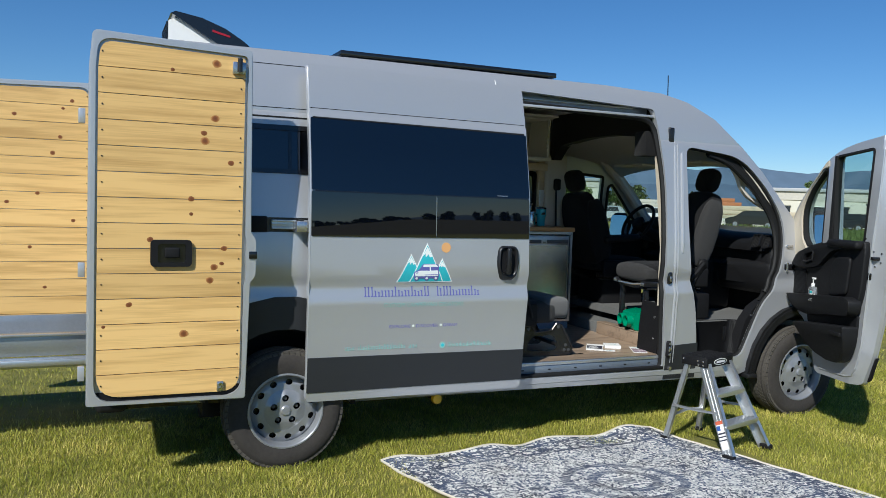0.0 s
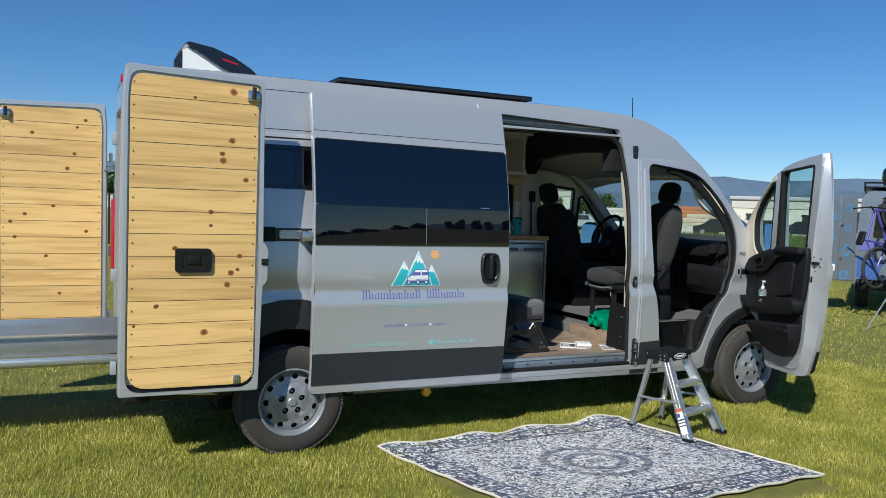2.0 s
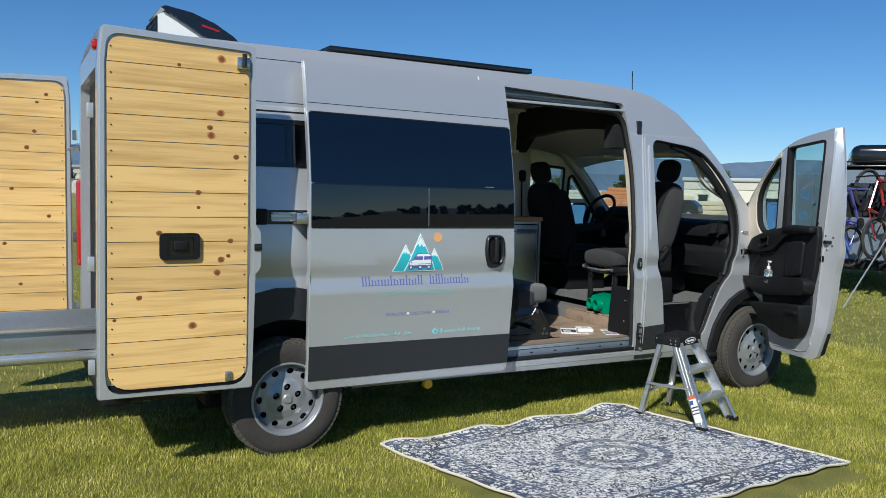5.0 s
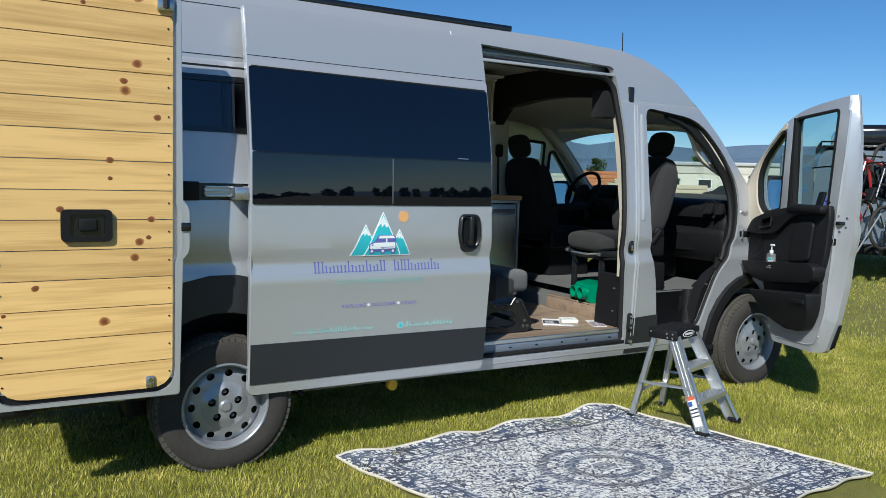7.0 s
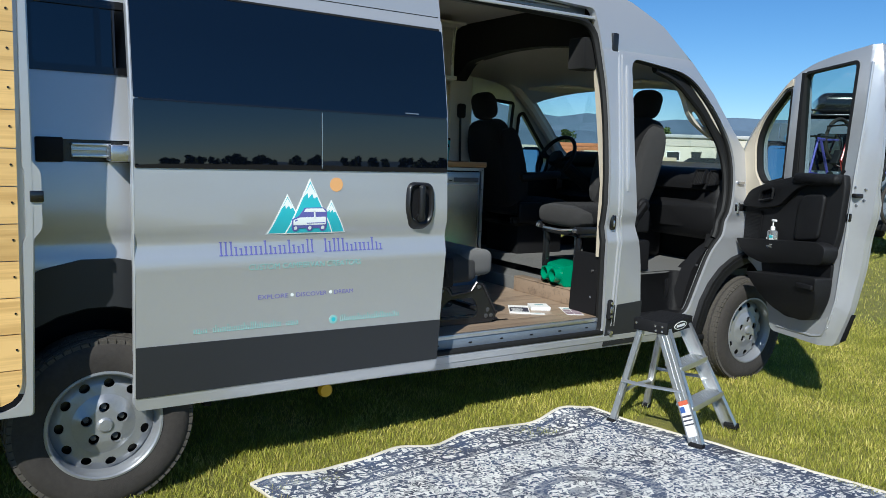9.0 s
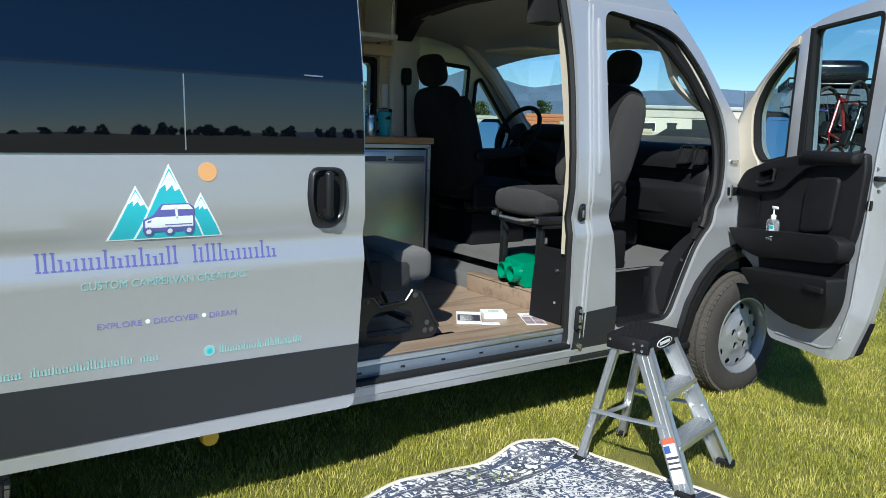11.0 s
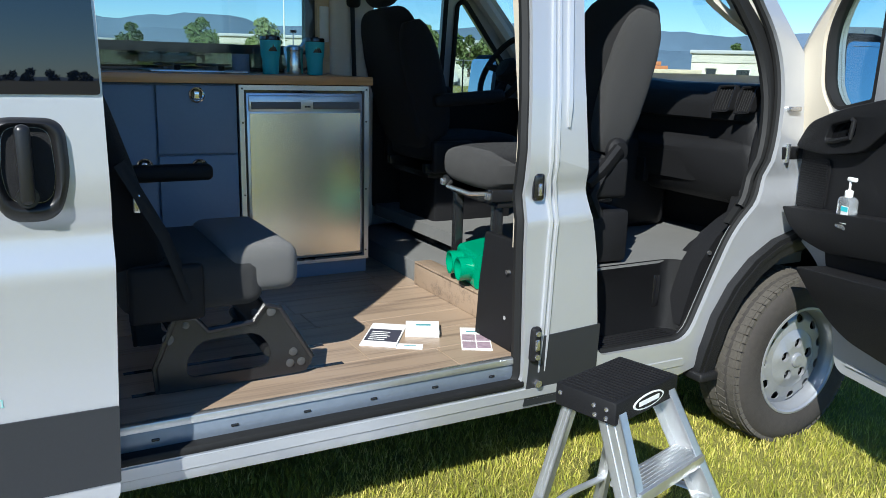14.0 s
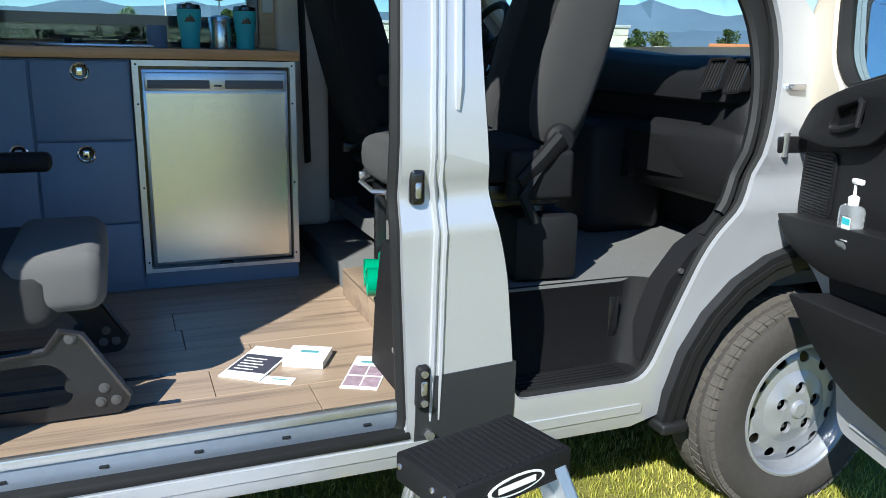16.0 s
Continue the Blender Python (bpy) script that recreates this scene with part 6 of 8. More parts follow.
SLOT_GREY = material("grey_grip_plastic", (0.10, 0.105, 0.115), 0.45, 0, 0.1, 100)
fr = thing("fridge", "small built-in fridge with brushed steel door in a silver frame", "fridge", Matrix.Translation((2.48, 1.75, 0.58)))
under(fr, "body", box(2.20, 2.762, 1.475, 2.02, 0.579, 1.354, 0.004), DARK_METAL)
under(fr, "frame", plate([(2.192, 0.579), (2.765, 0.579), (2.765, 1.353), (2.192, 1.353)], [[(2.213, 0.594), (2.744, 0.594), (2.744, 1.333), (2.213, 1.333)]], 1.428, 1.48), ALUMINIUM, "bright silver surround")
under(fr, "frame_gap", plate([(2.212, 0.593), (2.745, 0.593), (2.745, 1.334), (2.212, 1.334)], [], 1.455, 1.47), BLACK_GLOSS)
dr = under(fr, "door", box(2.222, 2.735, 1.432, 1.458, 0.606, 1.322, 0.004), ALUMINIUM)
under(dr, "door_panel", box(2.234, 2.724, 1.4275, 1.434, 0.618, 1.238), BRUSHED, "brushed steel panel")
under(dr, "handle_strip", box(2.230, 2.728, 1.424, 1.434, 1.246, 1.312, 0.005), ALUMINIUM, "silver handle strip")
for a, b in ((2.240, 2.452), (2.506, 2.718)):
    under(dr, "handle_slot", box(a, b, 1.4205, 1.426, 1.255, 1.285, 0.003), SLOT_GREY, "grey finger grip")
under(dr, "badge", box(2.468, 2.494, 1.4215, 1.4245, 1.262, 1.268, 0.001), DARK_METAL)
under(fr, "top_latch", box(2.46, 2.51, 1.426, 1.445, 1.324, 1.332, 0.002), DARK_METAL)
under(fr, "bottom_latch", box(2.46, 2.51, 1.430, 1.445, 0.588, 0.60, 0.002), DARK_METAL)
for x in (2.205, 2.752):
    for z in (0.62, 0.9, 1.2, 1.338):
        under(fr, "screw", rod([(x, 1.43, z), (x, 1.426, z)], 0.004, seg=6), DARK_METAL)
# overhead cupboard
oc = thing("overhead_cupboard", "white overhead cupboard with an open front shelf", "cupboard", Matrix.Translation((1.6, 1.85, 1.97)))
under(oc, "shelf", box(0.6, 2.66, 1.66, 2.05, 1.972, 2.0, 0.003), WHITE_TRIM)
under(oc, "top_panel", box(0.6, 2.66, 1.66, 2.03, 2.33, 2.355, 0.003), WHITE_TRIM)
under(oc, "end_panel", plate([(1.69, 1.999), (2.045, 1.999), (2.0, 2.335), (1.69, 2.335)], [], -0.01, 0.01), WHITE_TRIM).matrix_parent_inverse = oc.matrix_basis.inverted() @ Matrix.Translation((2.64, 0, 0)) @ Matrix.Rotation(radians(90), 4, "Z") @ Matrix.Diagonal((1, 1, 1, 1))
under(oc, "flap", box(1.7, 2.62, 1.50, 1.67, 2.335, 2.352, 0.003), WHITE_TRIM, "raised cupboard flap")
under(oc, "stay", rod([(2.6, 1.60, 2.33), (2.62, 1.68, 2.08)], 0.006, seg=6), STEEL, "gas stay")
under(oc, "back_panel", box(0.6, 2.63, 2.03, 2.05, 2.0, 2.335), BIRCH)


def tumbler(x, y):
    t = thing("tumbler", "turquoise insulated tumbler with a clear black-rimmed lid on the countertop", "tumbler", Matrix.Translation((x, y, 1.394)), "tumblers on the counter")
    part("cup", lathe([(0.0, 0.0), (0.034, 0.0), (0.036, 0.006), (0.037, 0.06), (0.043, 0.085), (0.046, 0.145), (0.045, 0.148), (0.0, 0.148)], 28), TURQUOISE, t)
    part("lid", lathe([(0.0435, 0.146), (0.046, 0.15), (0.045, 0.163), (0.040, 0.166), (0.0, 0.165)], 28), BLACK_GLOSS, t, "black lid")
    part("lid_slider", cushion(-0.012, 0.012, -0.02, 0.02, 0.164, 0.172, 0.003), BLACK_PLASTIC, t)
    for a, w, h in ((-0.010, 0.012, 0.02), (0.008, 0.012, 0.024), (0.0, 0.010, 0.03)):
        bm = bmesh.new()
        for q, z in ((-w, 0.10), (w, 0.10), (0, 0.10 + h)):
            bm.verts.new(((a + q), -math.sqrt(max(0, 0.0458 ** 2 - (a + q) ** 2)), z))
        bm.faces.new(bm.verts[:])
        part("emblem", bm, DARK_METAL, t)


tumbler(2.42, 1.74)
tumbler(2.635, 1.76)
fp = thing("coffee_press", "steel framed coffee press with a dark glass jug", "coffee press", Matrix.Translation((2.54, 1.78, 1.394)))
part("jug", lathe([(0.0, 0.0), (0.042, 0.0), (0.044, 0.01), (0.044, 0.105), (0.041, 0.11), (0.0, 0.11)], 24), BRUSHED, fp)
part("lid", lathe([(0.046, 0.108), (0.044, 0.122), (0.02, 0.13), (0.0, 0.13)], 24), STEEL, fp)
part("plunger", rod([(0, 0, 0.125), (0, 0, 0.19)], 0.003, seg=6), STEEL, fp)
part("plunger_knob", rod([(-0.014, 0, 0.192), (0.014, 0, 0.192)], 0.006, seg=8), STEEL, fp)
part("handle", rod([(0.044, -0.01, 0.10), (0.075, -0.015, 0.09), (0.075, -0.015, 0.04), (0.044, -0.01, 0.02)], 0.007, seg=6), BLACK_PLASTIC, fp)
st = thing("gas_hob", "low steel gas hob set on the countertop", "hob", Matrix.Translation((2.08, 1.76, 1.394)))
part("plate", box(-0.20, 0.20, -0.16, 0.16, 0.0, 0.012, 0.004), STEEL, st)
for x in (-0.09, 0.09):
    part("burner", lathe([(0.04, 0.012), (0.04, 0.024), (0.0, 0.026)], 18, None, Matrix.Translation((x, 0, 0))), DARK_METAL, st)
    part("grate", rod([(x - 0.07, 0, 0.034), (x + 0.07, 0, 0.034)], 0.005, seg=6), DARK_METAL, st)
    part("grate", rod([(x, -0.07, 0.034), (x, 0.07, 0.034)], 0.005, seg=6), DARK_METAL, st)
    part("knob", rod([(x, -0.145, 0.012), (x, -0.145, 0.03)], 0.013, seg=10), BLACK_PLASTIC, st)
mug = solo("mug", lathe([(0.0, 0.0), (0.036, 0.0), (0.038, 0.005), (0.038, 0.085), (0.034, 0.085), (0.033, 0.01), (0.0, 0.01)], 24), NAVY, "dark blue mug on the countertop", "mug", Matrix.Translation((2.30, 1.80, 1.394)))

# ---- inside: seats ----


def seat(name, label, m, base_h, arm=True):
    """A high-backed cab seat; faces +x, origin on the floor under its middle."""
    s = thing(name, label, "seat", m)
    c = base_h
    cu = part("seat_cushion", blob(-0.005, 0, c + 0.085, 0.285, 0.25, 0.07, 4.0, None, None, 28), SEAT_CLOTH, s)
    part("cushion_front", blob(0.19, 0, c + 0.075, 0.105, 0.243, 0.073, 3.2, None, None, 24), SEAT_GREY, cu, "cushion front in lighter cloth colour")
    tilt = Matrix.Translation((-0.22, 0, c + 0.12)) @ Matrix.Rotation(radians(-16), 4, "Y")
    bk = part("backrest", blob(-0.012, 0, 0.30, 0.085, 0.245, 0.335, 4.5, None, tilt, 28, 0.18), SEAT_CLOTH, s)
    for y in (-0.205, 0.205):
        b = bmesh.new()
        blob(0.015, y * 0.98, 0.29, 0.095, 0.055, 0.28, 2.8, b, tilt, 20)
        # driver's bolsters get the black cloth colour as shade; passenger's stay charcoal
        part("side_bolster", b, SEAT_CLOTH if arm else SEAT_GREY, bk, "" if arm else "charcoal cloth bolster")
    hr = part("headrest", blob(-0.005, 0, 0.735, 0.062, 0.118, 0.10, 3.0, None, tilt, 24), SEAT_CLOTH, s)
    for y in (-0.05, 0.05):
        part("headrest_post", rod([tilt @ Vector((-0.01, y, 0.57)), tilt @ Vector((-0.01, y, 0.66))], 0.007, seg=6), CHROME, hr)
    for y in (-0.265, 0.265):
        part("recliner_cover", cushion(-0.27, -0.06, y - 0.02, y + 0.02, c - 0.02, c + 0.13, 0.018), BLACK_PLASTIC, s)
        if arm:
            part("armrest", cushion(-0.22, 0.16, y - 0.03, y + 0.03, c + 0.30, c + 0.36, 0.025, None, Matrix.Rotation(radians(-4), 4, "Y")), BLACK_PLASTIC, s)
    # swivel and slide frame
    fr = part("slide_frame", box(-0.26, 0.24, -0.21, 0.21, c - 0.05, c - 0.02, 0.008), DARK_METAL, s)
    for y in (-0.20, 0.20):
        part("slide_rail", box(-0.28, 0.27, y - 0.02, y + 0.02, c - 0.025, c + 0.02, 0.006), DARK_METAL, fr)
        part("rail_end", box(0.265, 0.285, y - 0.014, y + 0.014, c - 0.018, c + 0.008, 0.004), STEEL, fr)
    part("adjust_bar", rod([(0.24, -0.18, c - 0.0), (0.30, -0.10, c - 0.01), (0.30, 0.10, c - 0.01), (0.24, 0.18, c)], 0.008, seg=6), STEEL, fr)
    return s


ps = seat("passenger_seat", "black and charcoal cab seat swivelled to face the rear", pose(3.14, 0.72, 0.60, 0, 0, 175), 0.40, False)
for x, y in ((-0.20, -0.17), (0.22, -0.17), (-0.20, 0.17), (0.22, 0.17)):
    part("pedestal_leg", box(x - 0.018, x + 0.018, y - 0.018, y + 0.018, 0.0, 0.37, 0.004), DARK_METAL, ps)
part("pedestal_box", box(-0.31, -0.10, -0.2, 0.26, 0.125, 0.33, 0.02), BLACK_PLASTIC, ps, "black plastic pedestal cover")
part("belt_buckle", rod([(-0.18, 0.27, 0.50), (-0.10, 0.30, 0.40), (-0.14, 0.30, 0.32)], 0.018, seg=6), BLACK_PLASTIC, ps)
part("recliner_hub", lathe([(0.0, 0.030), (0.034, 0.028), (0.048, 0.014), (0.050, 0.0)], 24, None, ps.matrix_basis.inverted() @ Matrix.Translation((3.345, 0.452, 1.155)) @ Matrix.Rotation(radians(90), 4, "X"), False), BLACK_PLASTIC, ps, "round recliner hub")
part("folded_armrest", rod([ps.matrix_basis.inverted() @ Vector(p) for p in ((3.345, 0.435, 1.155), (3.28, 0.43, 1.09), (3.21, 0.43, 1.03))], [0.045, 0.043, 0.034], seg=10, flat=0.55), BLACK_PLASTIC, ps, "folded armrest")
ds = seat("driver_seat", "black cab seat facing forward at the steering wheel", pose(3.34, 1.66, 0.60, 0, 0, 0), 0.38)
part("pedestal_box", box(-0.22, 0.22, -0.2, 0.2, 0.0, 0.33, 0.02), BLACK_PLASTIC, ds)

BOLT_GREY = material("dull_bolt_steel", (0.11, 0.11, 0.11), 0.4, 0.6)
# paler copy of the seat cloth, with the sun on the cushion front painted in
SEAT_SUNLIT = material("sunlit_seat_cloth", (0.105, 0.103, 0.10), 0.9, 0, 0.45, 600, 0.7, 1200, sheen=0.15)
# fold-down rear seat on a slotted steel base
js = thing("single_seat", "black single passenger seat on a pressed steel frame", "seat", Matrix.Translation((1.85, 0.60, 0.512)))
cu = under(js, "seat_cushion", cushion(1.58, 1.98, 0.345, 0.86, 0.745, 0.915, 0.05, None, None, 0.1), SEAT_GREY)
under(cu, "cushion_front", cushion(1.86, 2.085, 0.35, 0.855, 0.785, 0.93, 0.045), SEAT_SUNLIT, "cushion front in lighter cloth colour").matrix_parent_inverse = Matrix.Identity(4)
tl = Matrix.Translation((1.68, 0, 0.80)) @ Matrix.Rotation(radians(-17), 4, "Y")
bk = under(js, "backrest", blob(-0.005, 0.60, 0.33, 0.08, 0.25, 0.36, 4.5, None, tl, 28, 0.12), SEAT_CLOTH)
under(js, "headrest", blob(-0.005, 0.60, 0.79, 0.06, 0.128, 0.10, 3.0, None, tl, 24), SEAT_CLOTH)
under(js, "armrest", cushion(1.62, 1.955, 0.855, 0.92, 1.05, 1.105, 0.02), BLACK_PLASTIC, "folding armrest")
under(js, "hinge_cover", cushion(1.60, 1.80, 0.325, 0.355, 0.74, 0.90, 0.014), BLACK_PLASTIC)
under(js, "belt", rod([(1.60, 0.335, 1.18), (1.70, 0.32, 0.98), (1.76, 0.325, 0.80)], 0.022, seg=6, flat=0.2), SEAL, "seat belt webbing")
under(js, "belt_buckle", box(1.625, 1.645, 0.322, 0.34, 1.05, 1.10, 0.004), STEEL)
for y in (0.37, 0.80):
    leg = under(js, "base_plate", plate(rounded([(1.665, 0.52), (2.10, 0.52), (2.125, 0.56), (2.02, 0.735), (1.97, 0.75), (1.94, 0.70), (1.81, 0.69), (1.775, 0.735), (1.72, 0.735), (1.66, 0.58)], [0.02, 0.02, 0.03, 0.04, 0.03, 0.04, 0.04, 0.03, 0.04, 0.03]), [rounded([(1.745, 0.555), (1.985, 0.555), (1.995, 0.61), (1.955, 0.668), (1.79, 0.662), (1.75, 0.62)], 0.035)], y - 0.006, y + 0.006), DARK_METAL, "pressed black steel side frame")
    under(leg, "base_flange", rod([(1.665, y - 0.008, 0.525), (1.66, y - 0.008, 0.60), (1.72, y - 0.008, 0.735), (1.775, y - 0.008, 0.735), (1.81, y - 0.008, 0.692), (1.94, y - 0.008, 0.702), (1.975, y - 0.008, 0.748), (2.02, y - 0.008, 0.735), (2.12, y - 0.008, 0.565)], 0.008, seg=6), DARK_METAL).matrix_parent_inverse = Matrix.Identity(4)
    for x, z, r in ((2.05, 0.555, 0.013), (2.085, 0.555, 0.013), (2.06, 0.59, 0.013), (1.70, 0.68, 0.016), (1.995, 0.725, 0.014), (1.75, 0.715, 0.01)):
        under(leg, "bolt", lathe([(0.0, 0.006), (r * 0.6, 0.006), (r * 0.62, 0.002), (r, 0.0015), (r, -0.002)], 12, None, Matrix.Translation((x, y - 0.007, z)) @ Matrix.Rotation(radians(90), 4, "X"), False), BOLT_GREY).matrix_parent_inverse = Matrix.Identity(4)
under(js, "cross_tube", rod([(1.75, 0.37, 0.64), (1.75, 0.80, 0.64)], 0.02, seg=8), DARK_METAL)
under(js, "cross_tube", rod([(1.99, 0.37, 0.60), (1.99, 0.80, 0.60)], 0.018, seg=8), DARK_METAL)
for y in (0.40, 0.585):
    solo("floor_track", box(1.60, 2.235, y - 0.010, y + 0.010, 0.5118, 0.5138), BLACK_GLOSS, "black seat track let into the plank floor", "track", group="seat tracks")

# green blower under the seat
gb = thing("air_blower", "glossy green air blower with two round outlets under the seat", "blower", pose(2.99, 0.74, 0.618, 0, 0, -12))
part("housing", plate(rounded([(-0.10, 0.0), (0.14, 0.0), (0.16, 0.05), (0.14, 0.13), (0.02, 0.155), (-0.10, 0.13)], 0.02), [], -0.11, 0.11), GREEN, gb)
for y in (-0.055, 0.055):
    m = Matrix.Translation((-0.10, y, 0.07)) @ Matrix.Rotation(radians(-90), 4, "Y")
    part("outlet", lathe([(0.030, 0.0), (0.044, 0.0), (0.046, 0.025), (0.046, 0.05), (0.040, 0.05), (0.038, 0.01), (0.0, 0.008)], 24, None, m, False), GREEN, gb)
    part("outlet_throat", lathe([(0.0, 0.012), (0.038, 0.012)], 20, None, m, False), BLACK_GLOSS, gb)
part("cable", rod([(-0.02, -0.115, 0.12), (0.05, -0.15, 0.06), (0.12, -0.13, 0.02), (0.0, -0.12, 0.05), (0.04, -0.12, 0.16)], 0.004, seg=5), BLACK_PLASTIC, gb)
part("foot", box(-0.08, 0.12, -0.1, 0.1, -0.018, 0.004, 0.004), BLACK_PLASTIC, gb)

# leaflets on the floor
PAPER = material("white_paper", (0.80, 0.79, 0.76), 0.6, 0, 0.05, 80)
INK = material("dark_print", (0.05, 0.05, 0.07), 0.5, 0, 0.5, 60)
PHOTO = material("mixed_print", (0.30, 0.22, 0.26), 0.45, 0, 1.2, 45, spots=0.6)
BLUE_INK = material("teal_ink", (0.10, 0.30, 0.33), 0.5)


def leaflet(x, y, rz, w, h, kind, thick=0.002):
    s = thing("leaflet", {"menu": "printed dark and white leaflet lying on the plank floor", "stack": "stack of white cards lying on the plank floor", "card": "single white card lying on the plank floor", "photo": "leaflet with coloured pictures lying on the plank floor"}[kind], "leaflet", pose(x, y, 0.512, 0, 0, rz), "leaflets on the floor")
    part("sheet", box(-w / 2, w / 2, -h / 2, h / 2, 0.0005, thick, 0.0004, 1), PAPER, s)
    z = thick + 0.0003
    if kind == "menu":
        part("print_block", box(-w * 0.46, w * 0.46, -h * 0.32, h * 0.22, z - 0.0006, z), INK, s)
        for k in range(5):
            part("text_bar", box(-w * 0.36, w * (0.1 + 0.05 * (k % 3)), -h * 0.26 + k * h * 0.085, -h * 0.235 + k * h * 0.085, z - 0.0004, z + 0.0004), PAPER, s)
    if kind == "photo":
        for a, b in ((-0.46, -0.02), (0.02, 0.46)):
            for c, d in ((-0.42, -0.14), (-0.10, 0.18)):
                part("picture", box(a * w, b * w, c * h, d * h, z - 0.0006, z), PHOTO, s)
        part("text_bar", box(-w * 0.3, w * 0.3, h * 0.28, h * 0.34, z - 0.0006, z), BLUE_INK, s)
    if kind in ("card", "stack"):
        part("text_bar", box(-w * 0.2, w * 0.25, h * 0.05, h * 0.2, z - 0.0006, z), BLUE_INK, s)


leaflet(2.463, 0.585, -35, 0.125, 0.235, "menu", 0.006)
leaflet(2.605, 0.565, -27, 0.12, 0.12, "stack", 0.022)
leaflet(2.495, 0.445, -30, 0.09, 0.05, "card")
leaflet(2.742, 0.42, -28, 0.105, 0.235, "photo")

# pump bottle in the door pocket
CLEAR = material("clear_gel_plastic", (0.86, 0.90, 0.92), 0.12, 0, 0, 60)
CLEAR.node_tree.nodes["Principled BSDF"].inputs["Transmission Weight"].default_value = 0.85
pb = thing("pump_bottle", "clear gel pump bottle with white pump in the door pocket", "bottle", pdoor.matrix_basis @ Matrix.Translation((0.415, -0.085, 0.93)))
part("bottle", cushion(-0.036, 0.036, -0.022, 0.022, 0.0, 0.12, 0.018), CLEAR, pb)
part("label", box(0.0, 0.034, -0.0235, -0.0215, 0.03, 0.09, 0.0005, 1), WHITE, pb)
part("label_band", box(0.0, 0.034, -0.0243, -0.0235, 0.072, 0.088), TEAL, pb)
part("collar", lathe([(0.013, 0.118), (0.014, 0.138), (0.008, 0.142), (0.004, 0.144), (0.004, 0.175), (0.0, 0.175)], 16), WHITE, pb)
part("pump_head", box(-0.012, 0.028, -0.007, 0.007, 0.172, 0.186, 0.004), WHITE, pb)

# ---- outside: step ladder ----
LX = Vector((0.963, 0.268, 0))
lm = Matrix.Translation((2.79, -0.268, 0.012)) @ Matrix.Rotation(math.atan2(LX.y, LX.x), 4, "Z")
ladder = thing("step_ladder", "aluminium step ladder with black top cap standing on the rug", "step ladder", lm)
capm = part("top_cap", box(-0.155, 0.155, -0.098, 0.098, 0.535, 0.60, 0.006), BLACK_PLASTIC, ladder, "black ribbed plastic top")
for k in range(17):
    x = -0.136 + 0.017 * k
    part("cap_rib", box(x - 0.004, x + 0.004, -0.086, 0.086, 0.599, 0.603, 0.001, 1), BLACK_PLASTIC, capm)
ELL = [(0.075 * math.cos(a), 0.568 + 0.021 * math.sin(a)) for a in np.linspace(0, 2 * math.pi, 29)[:-1]]
part("badge", plate(ELL, [], -0.1005, -0.097), WHITE, capm, "white oval badge")
part("badge_field", plate([(a * 0.9, 0.568 + (b - 0.568) * 0.8) for a, b in ELL], [], -0.1012, -0.1), BLACK_PLASTIC, capm)
part("badge_bar", plate(rounded([(-0.050, 0.561), (0.050, 0.561), (0.050, 0.575), (-0.050, 0.575)], 0.002), [], -0.1019, -0.1008), WHITE, capm)
for x, y, z in ((-0.156, -0.07, 0.55), (-0.156, -0.07, 0.575), (-0.156, -0.03, 0.575), (-0.156, 0.08, 0.575), (-0.156, -0.035, 0.55)):
    part("rivet", lathe([(0.0, 0.004), (0.006, 0.003), (0.007, 0.0)], 10, None, Matrix.Translation((x, y, z)) @ Matrix.Rotation(radians(-90), 4, "Y"), False), STEEL, capm)


def leg(p, q, w, d, name, label=""):
    """A channel-section leg from p to q: a web and two flanges."""
    p, q = Vector(p), Vector(q)
    up = (q - p).normalized()
    out = Vector((1, 0, 0)) if p.x > 0 else Vector((-1, 0, 0))
    out = (out - up * out.dot(up)).normalized()
    fwd = up.cross(out)
    bm = bmesh.new()
    for a0, a1, b0, b1 in ((-w / 2, w / 2, -0.002, 0.002), (-w / 2, -w / 2 + 0.004, -d, 0.002), (w / 2 - 0.004, w / 2, -d, 0.002), (-w / 6 - 0.002, -w / 6 + 0.002, 0.002, 0.0045), (w / 6 - 0.002, w / 6 + 0.002, 0.002, 0.0045)):
        vs = [bm.verts.new(c + fwd * a + out * b) for c in (p, q) for a, b in ((a0, b0), (a1, b0), (a1, b1), (a0, b1))]
        for f in ((0, 1, 2, 3), (7, 6, 5, 4), (0, 4, 5, 1), (1, 5, 6, 2), (2, 6, 7, 3), (3, 7, 4, 0)):
            bm.faces.new([vs[i] for i in f])
    return part(name, bm, ALUMINIUM, ladder, label)


for sx in (-1, 1):
    leg((sx * 0.225, -0.33, 0.012), (sx * 0.135, -0.06, 0.56), 0.072, 0.03, "front_rail")
    leg((sx * 0.205, 0.165, 0.012), (sx * 0.135, 0.06, 0.56), 0.035, 0.022, "rear_leg")
    part("rubber_foot", cushion(sx * 0.225 - 0.022, sx * 0.225 + 0.022, -0.37, -0.295, 0.0, 0.03, 0.006), BLACK_PLASTIC, ladder, "black rubber foot")
    part("rubber_foot", cushion(sx * 0.205 - 0.02, sx * 0.205 + 0.02, 0.145, 0.19, 0.0, 0.028, 0.006), BLACK_PLASTIC, ladder, "black rubber foot")
    a, b = Vector((sx * 0.188, 0.13, 0.25)), Vector((sx * 0.185, -0.215, 0.265))
    mid = (a + b) / 2 + Vector((0, 0, -0.005))
    part("spreader", rod([a, mid, b], 0.010, seg=6, flat=0.3), ALUMINIUM, ladder)
